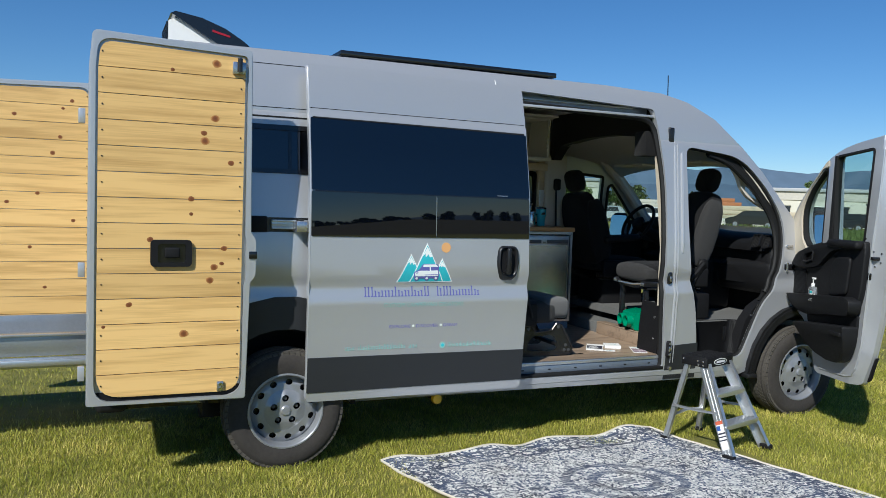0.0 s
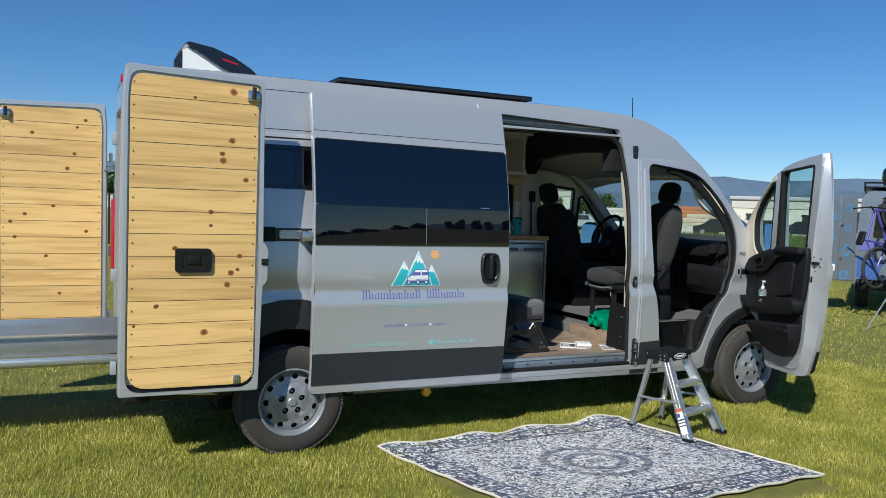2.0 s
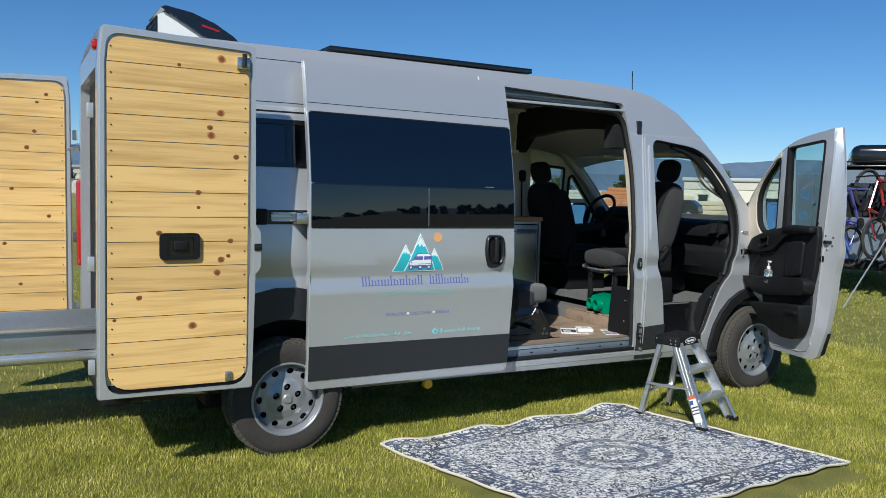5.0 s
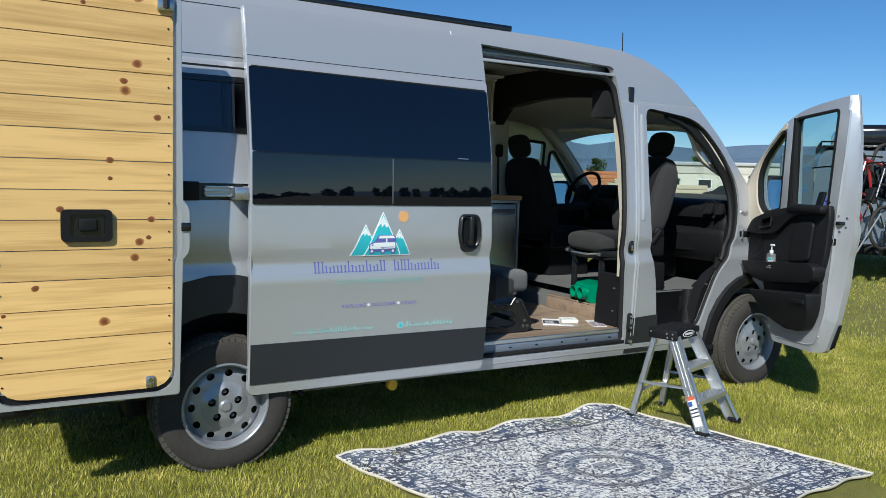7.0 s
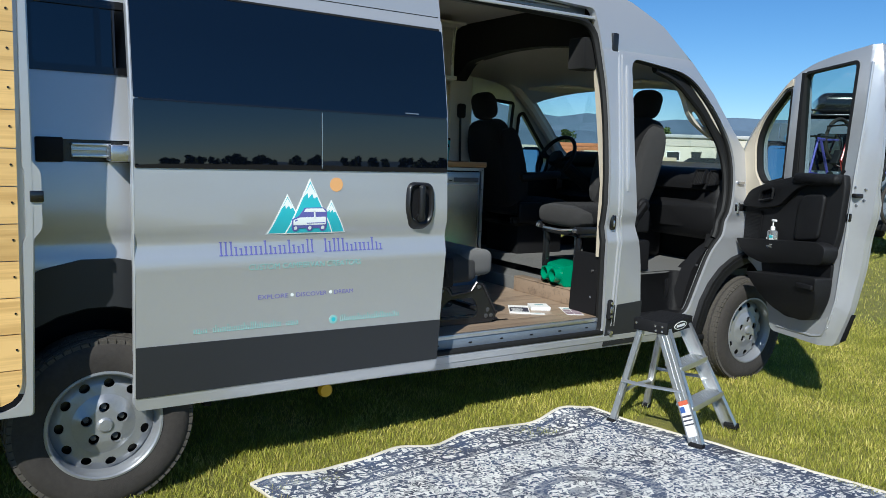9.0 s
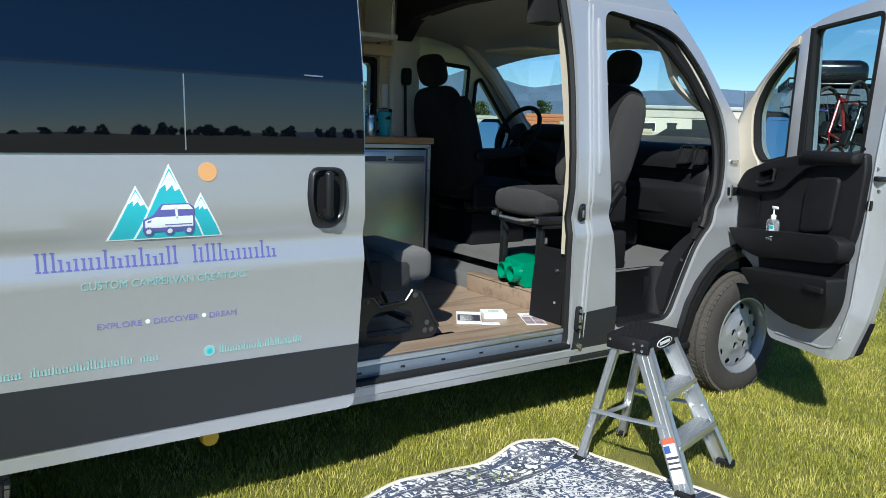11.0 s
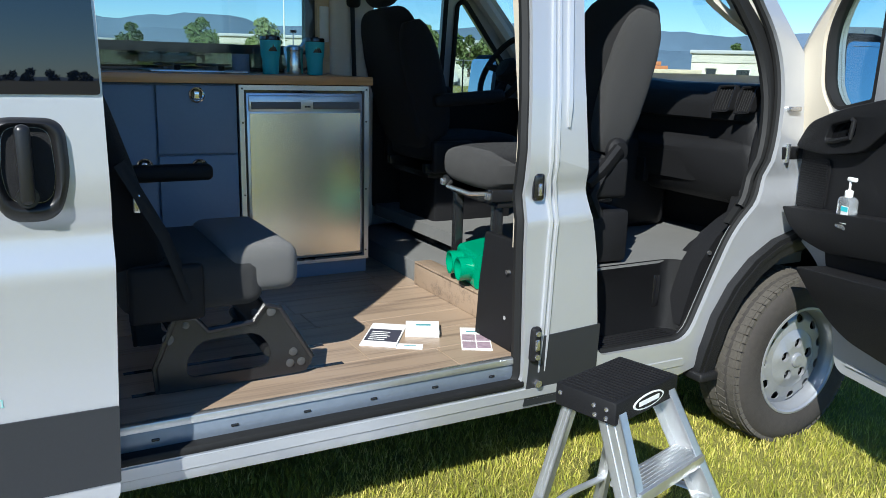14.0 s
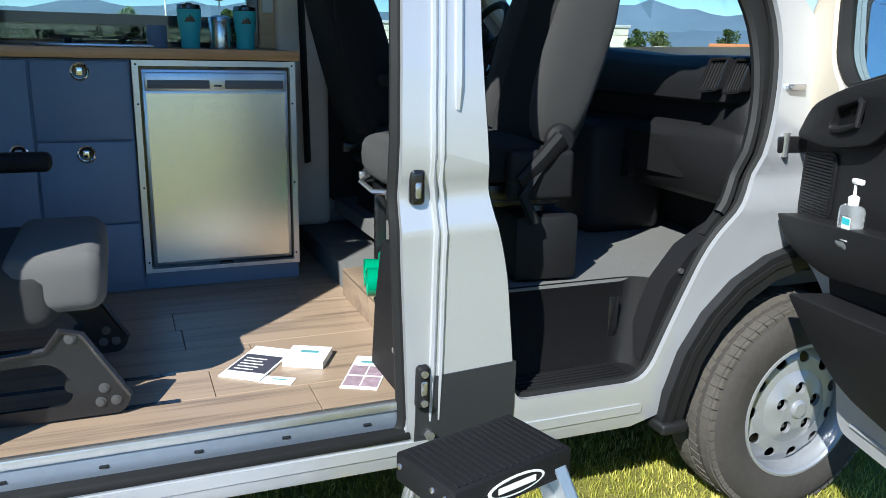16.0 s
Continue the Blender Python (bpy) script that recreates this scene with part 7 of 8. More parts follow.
for z in (0.20, 0.385):
    f = (z - 0.012) / 0.548
    y = -0.33 + 0.27 * f
    w = 0.225 - 0.09 * f
    t = part("step", box(-w, w, y - 0.045, y + 0.045, z - 0.012, z + 0.002, 0.002), ALUMINIUM, ladder, "ribbed aluminium step")
    part("step_lip", box(-w, w, y - 0.050, y - 0.044, z - 0.03, z + 0.002, 0.002), ALUMINIUM, t)
    for k in range(7):
        yy = y - 0.036 + 0.012 * k
        part("step_rib", box(-w + 0.005, w - 0.005, yy - 0.002, yy + 0.002, z + 0.0015, z + 0.004), ALUMINIUM, t)
for z0, z1 in ((0.10, 0.30),):
    part("rear_brace", rod([(-0.19, 0.14, 0.17), (0.0, 0.135, 0.19), (0.19, 0.14, 0.17)], 0.010, seg=6, flat=0.4), ALUMINIUM, ladder)
RED = material("red_sticker", (0.55, 0.12, 0.06), 0.5)
BLUE = material("blue_sticker", (0.04, 0.10, 0.32), 0.5)
up = (Vector((-0.135, -0.06, 0.56)) - Vector((-0.225, -0.33, 0.012))).normalized()
Z = up
X = Vector((-1, 0, 0))
X = (X - Z * X.dot(Z)).normalized()
Y = Z.cross(X)
fm = Matrix(((X.x, Y.x, Z.x, -0.225), (X.y, Y.y, Z.y, -0.33), (X.z, Y.z, Z.z, 0.012), (0, 0, 0, 1)))
for name, z0, z1, mat in (("sticker", 0.05, 0.235, WHITE), ("sticker_head", 0.212, 0.235, RED), ("sticker_field", 0.175, 0.205, BLUE), ("sticker_bars", 0.150, 0.160, INK), ("sticker_bars", 0.130, 0.138, INK), ("sticker_bars", 0.108, 0.116, INK)):
    part(name, box(0.0046, 0.0054 + (0.0006 if name != "sticker" else 0), -0.026, 0.026 if name != "sticker_field" else 0.0, z0, z1, 0, m=fm), mat, ladder)

# ---- outside: rug ----
RUG = bpy.data.materials.new("blue_and_ivory_medallion_rug")
RUG.use_nodes = True
n, l = RUG.node_tree.nodes, RUG.node_tree.links
b = n["Principled BSDF"]
b.inputs["Roughness"].default_value = 0.85


def node(kind, **kw):
    nd = n.new(kind)
    for k, v in kw.items():
        nd.inputs[k].default_value = v
    return nd


def math_node(op, a, c=None, d=None):
    nd = n.new("ShaderNodeMath")
    nd.operation = op
    for i, v in enumerate((a, c, d)):
        if v is None:
            continue
        if isinstance(v, (int, float)):
            nd.inputs[i].default_value = v
        else:
            l.new(v, nd.inputs[i])
    return nd.outputs[0]


uvn = n.new("ShaderNodeTexCoord").outputs["UV"]
sep = n.new("ShaderNodeSeparateXYZ")
l.new(uvn, sep.inputs[0])
U, V = sep.outputs[0], sep.outputs[1]
au = math_node("ABSOLUTE", math_node("SUBTRACT", U, 1.06))
av = math_node("ABSOLUTE", math_node("SUBTRACT", V, 0.77))
comb = n.new("ShaderNodeCombineXYZ")
l.new(au, comb.inputs[0])
l.new(av, comb.inputs[1])
# mirrored scrollwork: distorted cells and noise in folded coordinates
wn1 = node("ShaderNodeTexNoise", Scale=26.0, Detail=2.5, Distortion=2.2)
l.new(comb.outputs[0], wn1.inputs["Vector"])
vor = node("ShaderNodeTexVoronoi", Scale=19.0)
vor.feature = "DISTANCE_TO_EDGE"
l.new(comb.outputs[0], vor.inputs["Vector"])
scroll = math_node("GREATER_THAN", wn1.outputs["Fac"], 0.508)
cells = math_node("LESS_THAN", vor.outputs["Distance"], 0.10)
rad = math_node("SQRT", math_node("ADD", math_node("POWER", math_node("MULTIPLY", au, 0.8), 2.0), math_node("POWER", av, 2.0)))
ringw = math_node("SINE", math_node("MULTIPLY", rad, 52.0))
rings = math_node("GREATER_THAN", ringw, 0.35)
incentre = math_node("LESS_THAN", rad, 0.30)
bu = math_node("SUBTRACT", 1.06, au)
bv = math_node("SUBTRACT", 0.77, av)
edge = math_node("MINIMUM", bu, bv)
border = math_node("LESS_THAN", math_node("ABSOLUTE", math_node("SUBTRACT", edge, 0.20)), 0.012)
border2 = math_node("LESS_THAN", math_node("ABSOLUTE", math_node("SUBTRACT", edge, 0.06)), 0.008)
inband = math_node("LESS_THAN", edge, 0.20)
pat = math_node("MAXIMUM", math_node("MULTIPLY", scroll, 0.85), math_node("MULTIPLY", cells, math_node("ADD", 0.25, math_node("MULTIPLY", inband, 0.6))))
pat = math_node("MAXIMUM", pat, math_node("MULTIPLY", math_node("MULTIPLY", rings, incentre), 0.6))
pat = math_node("MAXIMUM", pat, math_node("MULTIPLY", math_node("MAXIMUM", border, border2), 0.8))
fade = node("ShaderNodeTexNoise", Scale=3.5, Detail=5.0)
l.new(uvn, fade.inputs["Vector"])
weave = node("ShaderNodeTexNoise", Scale=170.0, Detail=2.0)
l.new(uvn, weave.inputs["Vector"])
keepf = math_node("MULTIPLY", pat, math_node("ADD", 0.5, math_node("MULTIPLY", fade.outputs["Fac"], 1.5)))
streak = node("ShaderNodeTexNoise", Scale=1.0, Detail=4.0)
smap = n.new("ShaderNodeMapping")
smap.inputs["Scale"].default_value = (9.0, 95.0, 1.0)
l.new(uvn, smap.inputs["Vector"])
l.new(smap.outputs[0], streak.inputs["Vector"])
worn = n.new("ShaderNodeClamp")
l.new(math_node("MULTIPLY", math_node("SUBTRACT", streak.outputs["Fac"], 0.29), 6.0), worn.inputs[0])
keepf = math_node("MULTIPLY", keepf, worn.outputs[0])
keepf = math_node("MULTIPLY", keepf, math_node("ADD", 0.55, math_node("MULTIPLY", weave.outputs["Fac"], 0.9)))
cl = n.new("ShaderNodeClamp")
l.new(keepf, cl.inputs[0])
blue = n.new("ShaderNodeMix")
blue.data_type = "RGBA"
blue.inputs[6].default_value, blue.inputs[7].default_value = (0.045, 0.068, 0.128, 1), (0.032, 0.036, 0.056, 1)
tn = node("ShaderNodeTexNoise", Scale=4.0, Detail=3.0)
l.new(uvn, tn.inputs["Vector"])
tr_ = math_node("MULTIPLY", math_node("SUBTRACT", tn.outputs["Fac"], 0.4), 4.0)
c2 = n.new("ShaderNodeClamp")
l.new(tr_, c2.inputs[0])
l.new(c2.outputs[0], blue.inputs[0])
mx = n.new("ShaderNodeMix")
mx.data_type = "RGBA"
mx.inputs[6].default_value = (0.72, 0.71, 0.67, 1)
l.new(blue.outputs[2], mx.inputs[7])
l.new(cl.outputs[0], mx.inputs[0])
l.new(mx.outputs[2], b.inputs["Base Color"])
bp = n.new("ShaderNodeBump")
bp.inputs["Strength"].default_value, bp.inputs["Distance"].default_value = 0.5, 0.004
l.new(math_node("ADD", weave.outputs["Fac"], math_node("MULTIPLY", math_node("SINE", math_node("MULTIPLY", U, 900.0)), 0.3)), bp.inputs["Height"])
l.new(bp.outputs[0], b.inputs["Normal"])
RUG_A, RUG_C, RUG_B, RUG_D = Vector((0.545, -0.05)), Vector((2.58, 0.04)), Vector((3.01, -1.48)), Vector((0.98, -1.58))
RUG_HEM = material("ivory_hem", (0.58, 0.53, 0.43), 0.9, 0, 0.2, 90, 0.4, 300)


def rug_point(u, v):
    p = RUG_A * (1 - u) * (1 - v) + RUG_C * u * (1 - v) + RUG_B * u * v + RUG_D * (1 - u) * v
    e = min(v, 1 - v, u, 1 - u)
    wob = 0.012 * math.sin(u * 37) * math.exp(-e * 25) + 0.01 * math.sin(v * 29 + 1) * math.exp(-e * 25)
    z = 0.022 + 0.010 * noise.noise((p.x * 2.1, p.y * 2.1, 0)) + 0.016 * math.exp(-((u - 0.93) ** 2 + v * v) * 60)
    z += (0.012 + 0.014 * math.sin(u * 23)) * math.exp(-v * 14)
    return Vector((p.x + wob * 0.3, p.y + wob, z))


bm = bmesh.new()
NU, NV = 110, 84
uvl = bm.loops.layers.uv.new("uv")
grid = [[bm.verts.new(rug_point(i / NU, j / NV)) for j in range(NV + 1)] for i in range(NU + 1)]
for i in range(NU):
    for j in range(NV):
        f = bm.faces.new((grid[i][j], grid[i + 1][j], grid[i + 1][j + 1], grid[i][j + 1]))
        for lp, (a, c) in zip(f.loops, ((i, j), (i + 1, j), (i + 1, j + 1), (i, j + 1))):
            lp[uvl].uv = (a / NU * 2.12, c / NV * 1.54)
rug = solo("rug", bm, RUG, "worn blue and ivory medallion rug spread on the grass", "rug")
rim = [rug_point(i / NU, 0) for i in range(NU + 1)] + [rug_point(1, j / NV) for j in range(1, NV + 1)] + [rug_point(i / NU, 1) for i in range(NU - 1, -1, -1)] + [rug_point(0, j / NV) for j in range(NV - 1, -1, -1)]
part("hem", rod(rim, 0.009, seg=6, flat=0.6), RUG_HEM, rug, "ivory stitched hem")

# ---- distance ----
# distance haze is mixed into the hills' blue base colour
HILL = material("haze_tinted_wooded_hill", (0.085, 0.130, 0.190), 0.95, 0, 0.35, 0.02, spots=0.4)
for name, dist, h0, seed, lab in (("hills", 3300, 178, 1.7, "long hills coloured with blue haze across the horizon"), ("hills", 2500, 80, 8.2, "lower foothills coloured with blue haze")):
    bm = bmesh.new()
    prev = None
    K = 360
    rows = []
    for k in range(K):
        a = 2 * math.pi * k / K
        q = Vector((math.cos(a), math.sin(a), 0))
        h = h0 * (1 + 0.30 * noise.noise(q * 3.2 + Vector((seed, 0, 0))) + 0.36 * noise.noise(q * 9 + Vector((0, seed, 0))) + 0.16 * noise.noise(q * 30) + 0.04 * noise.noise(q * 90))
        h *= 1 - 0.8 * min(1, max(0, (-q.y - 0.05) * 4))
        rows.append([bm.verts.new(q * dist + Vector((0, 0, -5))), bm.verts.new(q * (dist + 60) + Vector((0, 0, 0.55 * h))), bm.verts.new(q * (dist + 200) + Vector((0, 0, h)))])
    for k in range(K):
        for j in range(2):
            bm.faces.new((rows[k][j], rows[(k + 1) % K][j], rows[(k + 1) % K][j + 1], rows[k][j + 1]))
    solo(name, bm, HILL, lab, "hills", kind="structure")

WALL_CREAM = material("cream_cladding", (0.62, 0.59, 0.50), 0.7, 0, 0.05, 3, spots=0.05)
ROOF_GREY = material("pale_metal_roof", (0.40, 0.41, 0.42), 0.6, 0.1, 0.1, 2)
DARK_PANE = material("dark_pane", (0.03, 0.035, 0.04), 0.1)
RUST = material("orange_stack", (0.45, 0.17, 0.07), 0.8, 0, 0.3, 4)
LUMBER = material("weathered_lumber", (0.50, 0.43, 0.31), 0.8, 0, 0.3, 3, spots=0.2)
EYE0 = Vector((-1.5, -4.7))


def at(az, d):
    """A spot d metres from the first eye in the direction dx/dy = az."""
    q = Vector((az, 1.0)).normalized()
    return EYE0 + q * d


def warehouse(az, d, w, depth, h, rz, label, openings):
    p = at(az, d)
    s = thing("warehouse", label, "building", pose(p.x, p.y, 0, 0, 0, rz))
    holes = [[(a, z0), (c, z0), (c, z1), (a, z1)] for a, c, z0, z1, k in openings]
    wl = part("wall", plate([(-w / 2, 0), (w / 2, 0), (w / 2, h), (-w / 2, h)], holes, 0, 0.4), WALL_CREAM, s)
    part("wall", box(-w / 2, w / 2, 0.4, depth, 0, h - 0.1), WALL_CREAM, s)
    part("roof", box(-w / 2 - 0.3, w / 2 + 0.3, -0.4, depth + 0.3, h, h + 0.5, 0.05), ROOF_GREY, s)
    part("fascia", box(-w / 2, w / 2, -0.12, 0, h - 1.2, h - 0.05), CONCRETE, s)
    for a, c, z0, z1, k in openings:
        if k == "door":
            part("door", box(a + 0.1, c - 0.1, 0.1, 0.2, z0 + 0.02, z1 - 0.1), DARK_PANE, s)
        else:
            wd = part("window", box(a, c, 0.12, 0.2, z0, z1), DARK_PANE, s)
            part("window_frame", plate([(a, z0), (c, z0), (c, z1), (a, z1)], [[(a + .12, z0 + .12), (c - .12, z0 + .12), (c - .12, z1 - .12), (a + .12, z1 - .12)]], -0.03, 0.1), WHITE, wd)
    return s


warehouse(1.30, 125, 30, 16, 4.4, -48, "long cream warehouse with white fascia across the field", [(-13, -11.5, 0.02, 2.4, "door"), (-9, -7, 1.0, 2.4, "window"), (-5.5, -4, 0.02, 2.4, "door"), (-2, 2, 0.02, 3.0, "door"), (5, 7, 1.0, 2.4, "window"), (10, 12, 1.0, 2.4, "window")])
warehouse(0.44, 150, 60, 20, 6.0, -25, "pale low warehouse behind trees", [(-20, -15, 0.02, 4.0, "door"), (-10, -8, 1.2, 2.6, "window"), (0, 5, 0.02, 4.0, "door"), (12, 14, 1.2, 2.6, "window"), (18, 20, 1.2, 2.6, "window")])
warehouse(0.02, 170, 45, 18, 5.0, 0, "pale low shed across the field", [(-12, -8, 0.02, 3.5, "door"), (2, 4, 1.0, 2.2, "window")])
warehouse(2.2, 140, 50, 20, 5.5, -65, "white low warehouse across the field", [(-12, -8, 0.02, 3.5, "door"), (2, 4, 1.0, 2.2, "window")])
warehouse(0.80, 160, 26, 14, 2.2, -40, "low grey sheds beyond the yard", [(-9, -6, 0.02, 1.8, "door"), (2, 4, 0.8, 1.7, "window")])
# stacked lumber and blocks
for az, d, w, h, mat, lab, rz in ((0.98, 95, 9, 2.0, LUMBER, "stack of weathered lumber in the yard", -42), (1.06, 92, 7, 1.5, LUMBER, "stack of weathered lumber in the yard", -45), (1.16, 94, 10, 1.2, CONCRETE, "low stack of pale timber in the yard", -46), (0.90, 110, 8, 3.0, RUST, "rust-coloured containers in the yard", -40), (0.80, 115, 9, 2.6, CONCRETE, "pale stored blocks in the yard", -38)):
    p = at(az, d)
    s = thing("yard_stack", lab, "stack", pose(p.x, p.y, 0, 0, 0, rz), "yard stacks")
    rows_ = max(2, int(h / 0.45))
    for k in range(rows_):
        ww = w * (1 - 0.12 * k * (0.5 + 0.5 * math.sin(az * 50 + k)))
        part("layer", box(-ww / 2, ww / 2, -1.5, 1.5, k * h / rows_, (k + 0.93) * h / rows_, 0.03), mat, s)
for k in range(26):
    p = at(0.30 + 0.028 * k, 78 + 4 * math.sin(k))
    solo("concrete_block", box(-0.9, 0.9, -0.4, 0.4, 0, 0.75, 0.04), CONCRETE, "pale concrete barrier block across the field", "concrete block", pose(p.x, p.y, 0, 0, 0, -22 - k * 0.8), "barrier blocks")

CAR_GLASS = DARK_PANE


def parked_car(az, d, color, rz, label):
    mat = material("car_paint", color, 0.3, 0.2, 0.05, 5, coat=0.6)
    p = at(az, d)
    s = thing("parked_car", label, "car", pose(p.x, p.y, 0, 0, 0, rz), "parked cars")
    part("body", plate(rounded([(-2.2, 0.35), (2.2, 0.35), (2.25, 0.8), (1.4, 1.0), (0.7, 1.5), (-1.5, 1.55), (-2.1, 1.05)], 0.15), [], -0.85, 0.85), mat, s)
    part("side_window", plate(rounded([(-1.6, 1.02), (1.15, 1.02), (0.62, 1.42), (-1.45, 1.46)], 0.05), [], -0.87, 0.87), CAR_GLASS, s)
    for x in (-1.35, 1.35):
        for y in (-0.8, 0.8):
            w = part("wheel", lathe([(0.0, -0.11), (0.30, -0.11), (0.33, -0.07), (0.33, 0.07), (0.30, 0.11), (0.0, 0.11)], 20, None, Matrix.Translation((x, y, 0.33)) @ Matrix.Rotation(radians(90), 4, "X")), RUBBER, s)
            part("rim", lathe([(0.0, -0.125), (0.20, -0.12)], 16, None, Matrix.Translation((x, y, 0.33)) @ Matrix.Rotation(radians(90), 4, "X"), False), RIM, w)
            part("rim", lathe([(0.0, 0.125), (0.20, 0.12)], 16, None, Matrix.Translation((x, y, 0.33)) @ Matrix.Rotation(radians(90), 4, "X"), False), RIM, w)


for az, d, c, rz, lab in ((1.20, 78, (0.03, 0.03, 0.035), 130, "black parked car across the field"), (1.26, 84, (0.02, 0.025, 0.04), 135, "dark parked car across the field"), (1.00, 74, (0.03, 0.03, 0.03), 120, "black parked pickup across the field"), (0.50, 68, (0.02, 0.02, 0.022), 150, "black parked car across the field"), (0.55, 74, (0.6, 0.6, 0.6), 150, "white parked car across the field"), (0.70, 80, (0.5, 0.52, 0.54), 140, "silver parked van across the field"), (0.34, 76, (0.04, 0.05, 0.08), 160, "dark blue parked car across the field"), (0.78, 76, (0.7, 0.7, 0.7), 140, "white parked car across the field")):
    parked_car(az, d, c, rz, lab)

LEAF = material("tree_leaves", (0.075, 0.12, 0.03), 0.8, 0, 0.8, 2, spots=0.3)
LEAF_LIGHT = material("pale_tree_leaves", (0.14, 0.18, 0.06), 0.8, 0, 0.8, 2, spots=0.3)
BARK = material("bark", (0.12, 0.09, 0.06), 0.9, 0, 0.4, 10, 0.5, 20)


def leaf_crown(rng, lobes, count, size):
    """Many small leaf clumps scattered through overlapping lobes."""
    bm = bmesh.new()
    for _ in range(count):
        c, r = lobes[rng.randrange(len(lobes))]
        d = Vector((rng.gauss(0, 1), rng.gauss(0, 1), rng.gauss(0, 1))).normalized() * r * rng.uniform(0.45, 1.08)
        p = Vector(c) + Vector((d.x, d.y, d.z * 0.85))
        u = Vector((rng.gauss(0, 1), rng.gauss(0, 1), rng.gauss(0, 1))).normalized()
        w = u.orthogonal().normalized()
        s = size * rng.uniform(0.6, 1.4)
        vs = [bm.verts.new(p + u * s), bm.verts.new(p + w * s * 0.7), bm.verts.new(p - u * s * 0.8), bm.verts.new(p - w * s * 0.7 + u.cross(w) * s * 0.4)]
        bm.faces.new(vs)
    return bm


def tree(az, d, h, seed, mat, label):
    rng = random.Random(seed)
    p = at(az, d)
    s = thing("tree", label, "tree", pose(p.x, p.y, 0, 0, 0, rng.uniform(0, 360)), "field trees")
    bm = rod([(0, 0, -0.1), (0.05, 0, h * 0.3), (0.0, 0.1, h * 0.7)], [h * 0.035, h * 0.025, h * 0.008], None, 8)
    for k in range(5):
        a = 2 * math.pi * k / 5 + rng.random()
        z = h * (0.28 + 0.07 * k)
        rod([(0, 0, z), (math.cos(a) * h * 0.14, math.sin(a) * h * 0.14, z + h * 0.12), (math.cos(a) * h * 0.22, math.sin(a) * h * 0.22, z + h * 0.2)], [h * 0.015, h * 0.009, h * 0.003], bm, 6)
    part("trunk", bm, BARK, s)
    lobes = [((0, 0, h * 0.62), h * 0.26)] + [((math.cos(a) * h * rng.uniform(.12, .22), math.sin(a) * h * rng.uniform(.12, .22), h * rng.uniform(0.38, 0.78)), h * rng.uniform(0.12, 0.2)) for a in [2 * math.pi * k / 8 + rng.random() * .5 for k in range(8)]] + [((0, 0, h * 0.88), h * 0.11)]
    part("crown", leaf_crown(rng, lobes, 1500, h * 0.035), mat, s, smooth=180)


TREES = [(0.455, 100, 6.0, 1), (0.485, 105, 7.0, 0), (0.53, 98, 6.5, 1), (0.565, 102, 6.2, 0), (0.60, 100, 5.5, 1), (0.64, 104, 6.0, 1), (0.24, 90, 6.0, 0), (0.31, 95, 6.5, 1), (0.16, 96, 5.5, 0), (0.72, 120, 5.0, 0), (0.76, 125, 5.0, 1), (0.88, 130, 5.5, 0), (0.66, 110, 4.5, 1), (0.05, 110, 6, 0), (-0.10, 100, 7, 0), (-0.22, 85, 9, 0), (-0.26, 80, 8, 0), (1.12, 150, 7, 0), (0.40, 110, 5.0, 0)]
for k, (az, d, h, c) in enumerate(TREES):
    tree(az, d, h, k + 1, LEAF_LIGHT if c else LEAF, "pale green leafy tree across the field" if c else "green leafy tree across the field")
# wooded rise beyond the field behind the walk, mirrored in the van's windows
DARK_WOOD = material("dark_woodland", (0.030, 0.042, 0.016), 0.9, 0, 0.8, 0.5, spots=0.4)
DRY_FIELD = material("dry_field", (0.10, 0.084, 0.038), 0.95, 0, 0.4, 0.6, spots=0.5)
bm = bmesh.new()
rows_ = []
for k in range(121):
    x = -240 + 4.0 * k
    crest = 2.6 + 1.6 * noise.noise((x * 0.012, 3.0, 0))
    rows_.append([bm.verts.new((x, -90, -0.05)), bm.verts.new((x, -150, crest * 0.6)), bm.verts.new((x, -190, crest)), bm.verts.new((x, -215, -0.5))])
for a, c in zip(rows_, rows_[1:]):
    for j in range(3):
        bm.faces.new((a[j], a[j + 1], c[j + 1], c[j]))
solo("field_rise", bm, DRY_FIELD, "gently rising dry brown field behind the walk", "field", kind="structure")
rng = random.Random(21)
lobes_ = []
for k in range(150):
    x = -220 + 2.9 * k + rng.uniform(-4.0, 4.0)
    r = rng.uniform(0.9, 1.8) * (0.75 + 0.6 * noise.noise((x * 0.02, 9.0, 0)))
    z = 2.2 + 1.6 * noise.noise((x * 0.012, 3.0, 0))
    lobes_ += [((x, -188 + rng.uniform(-5, 5), z + r * 0.6), r), ((x + rng.uniform(-1, 1), -188, z + r * 1.5), r * 0.6)]
solo("far_wood", leaf_crown(rng, lobes_, 14000, 0.7), DARK_WOOD, "dark belt of trees along the far rise", "woodland", kind="stuff", smooth=180)
# rough weeds at the field's edge
WEED = material("weeds", (0.11, 0.15, 0.04), 0.85, 0, 0.8, 2)
rng = random.Random(5)
bm = bmesh.new()
for k in range(2600):
    p = at(rng.uniform(0.9, 1.5), rng.uniform(38, 60))
    for j in range(3):
        s = rng.uniform(0.10, 0.30)
        q = Vector((p.x + rng.gauss(0, .3), p.y + rng.gauss(0, .3), 0))
        a = rng.uniform(0, 6.28)
        bm.faces.new([bm.verts.new(q + Vector((math.cos(a) * s * .5, math.sin(a) * s * .5, 0))), bm.verts.new(q - Vector((math.cos(a) * s * .5, math.sin(a) * s * .5, 0))), bm.verts.new(q + Vector((rng.gauss(0, .1), rng.gauss(0, .1), s * 2.2)))])
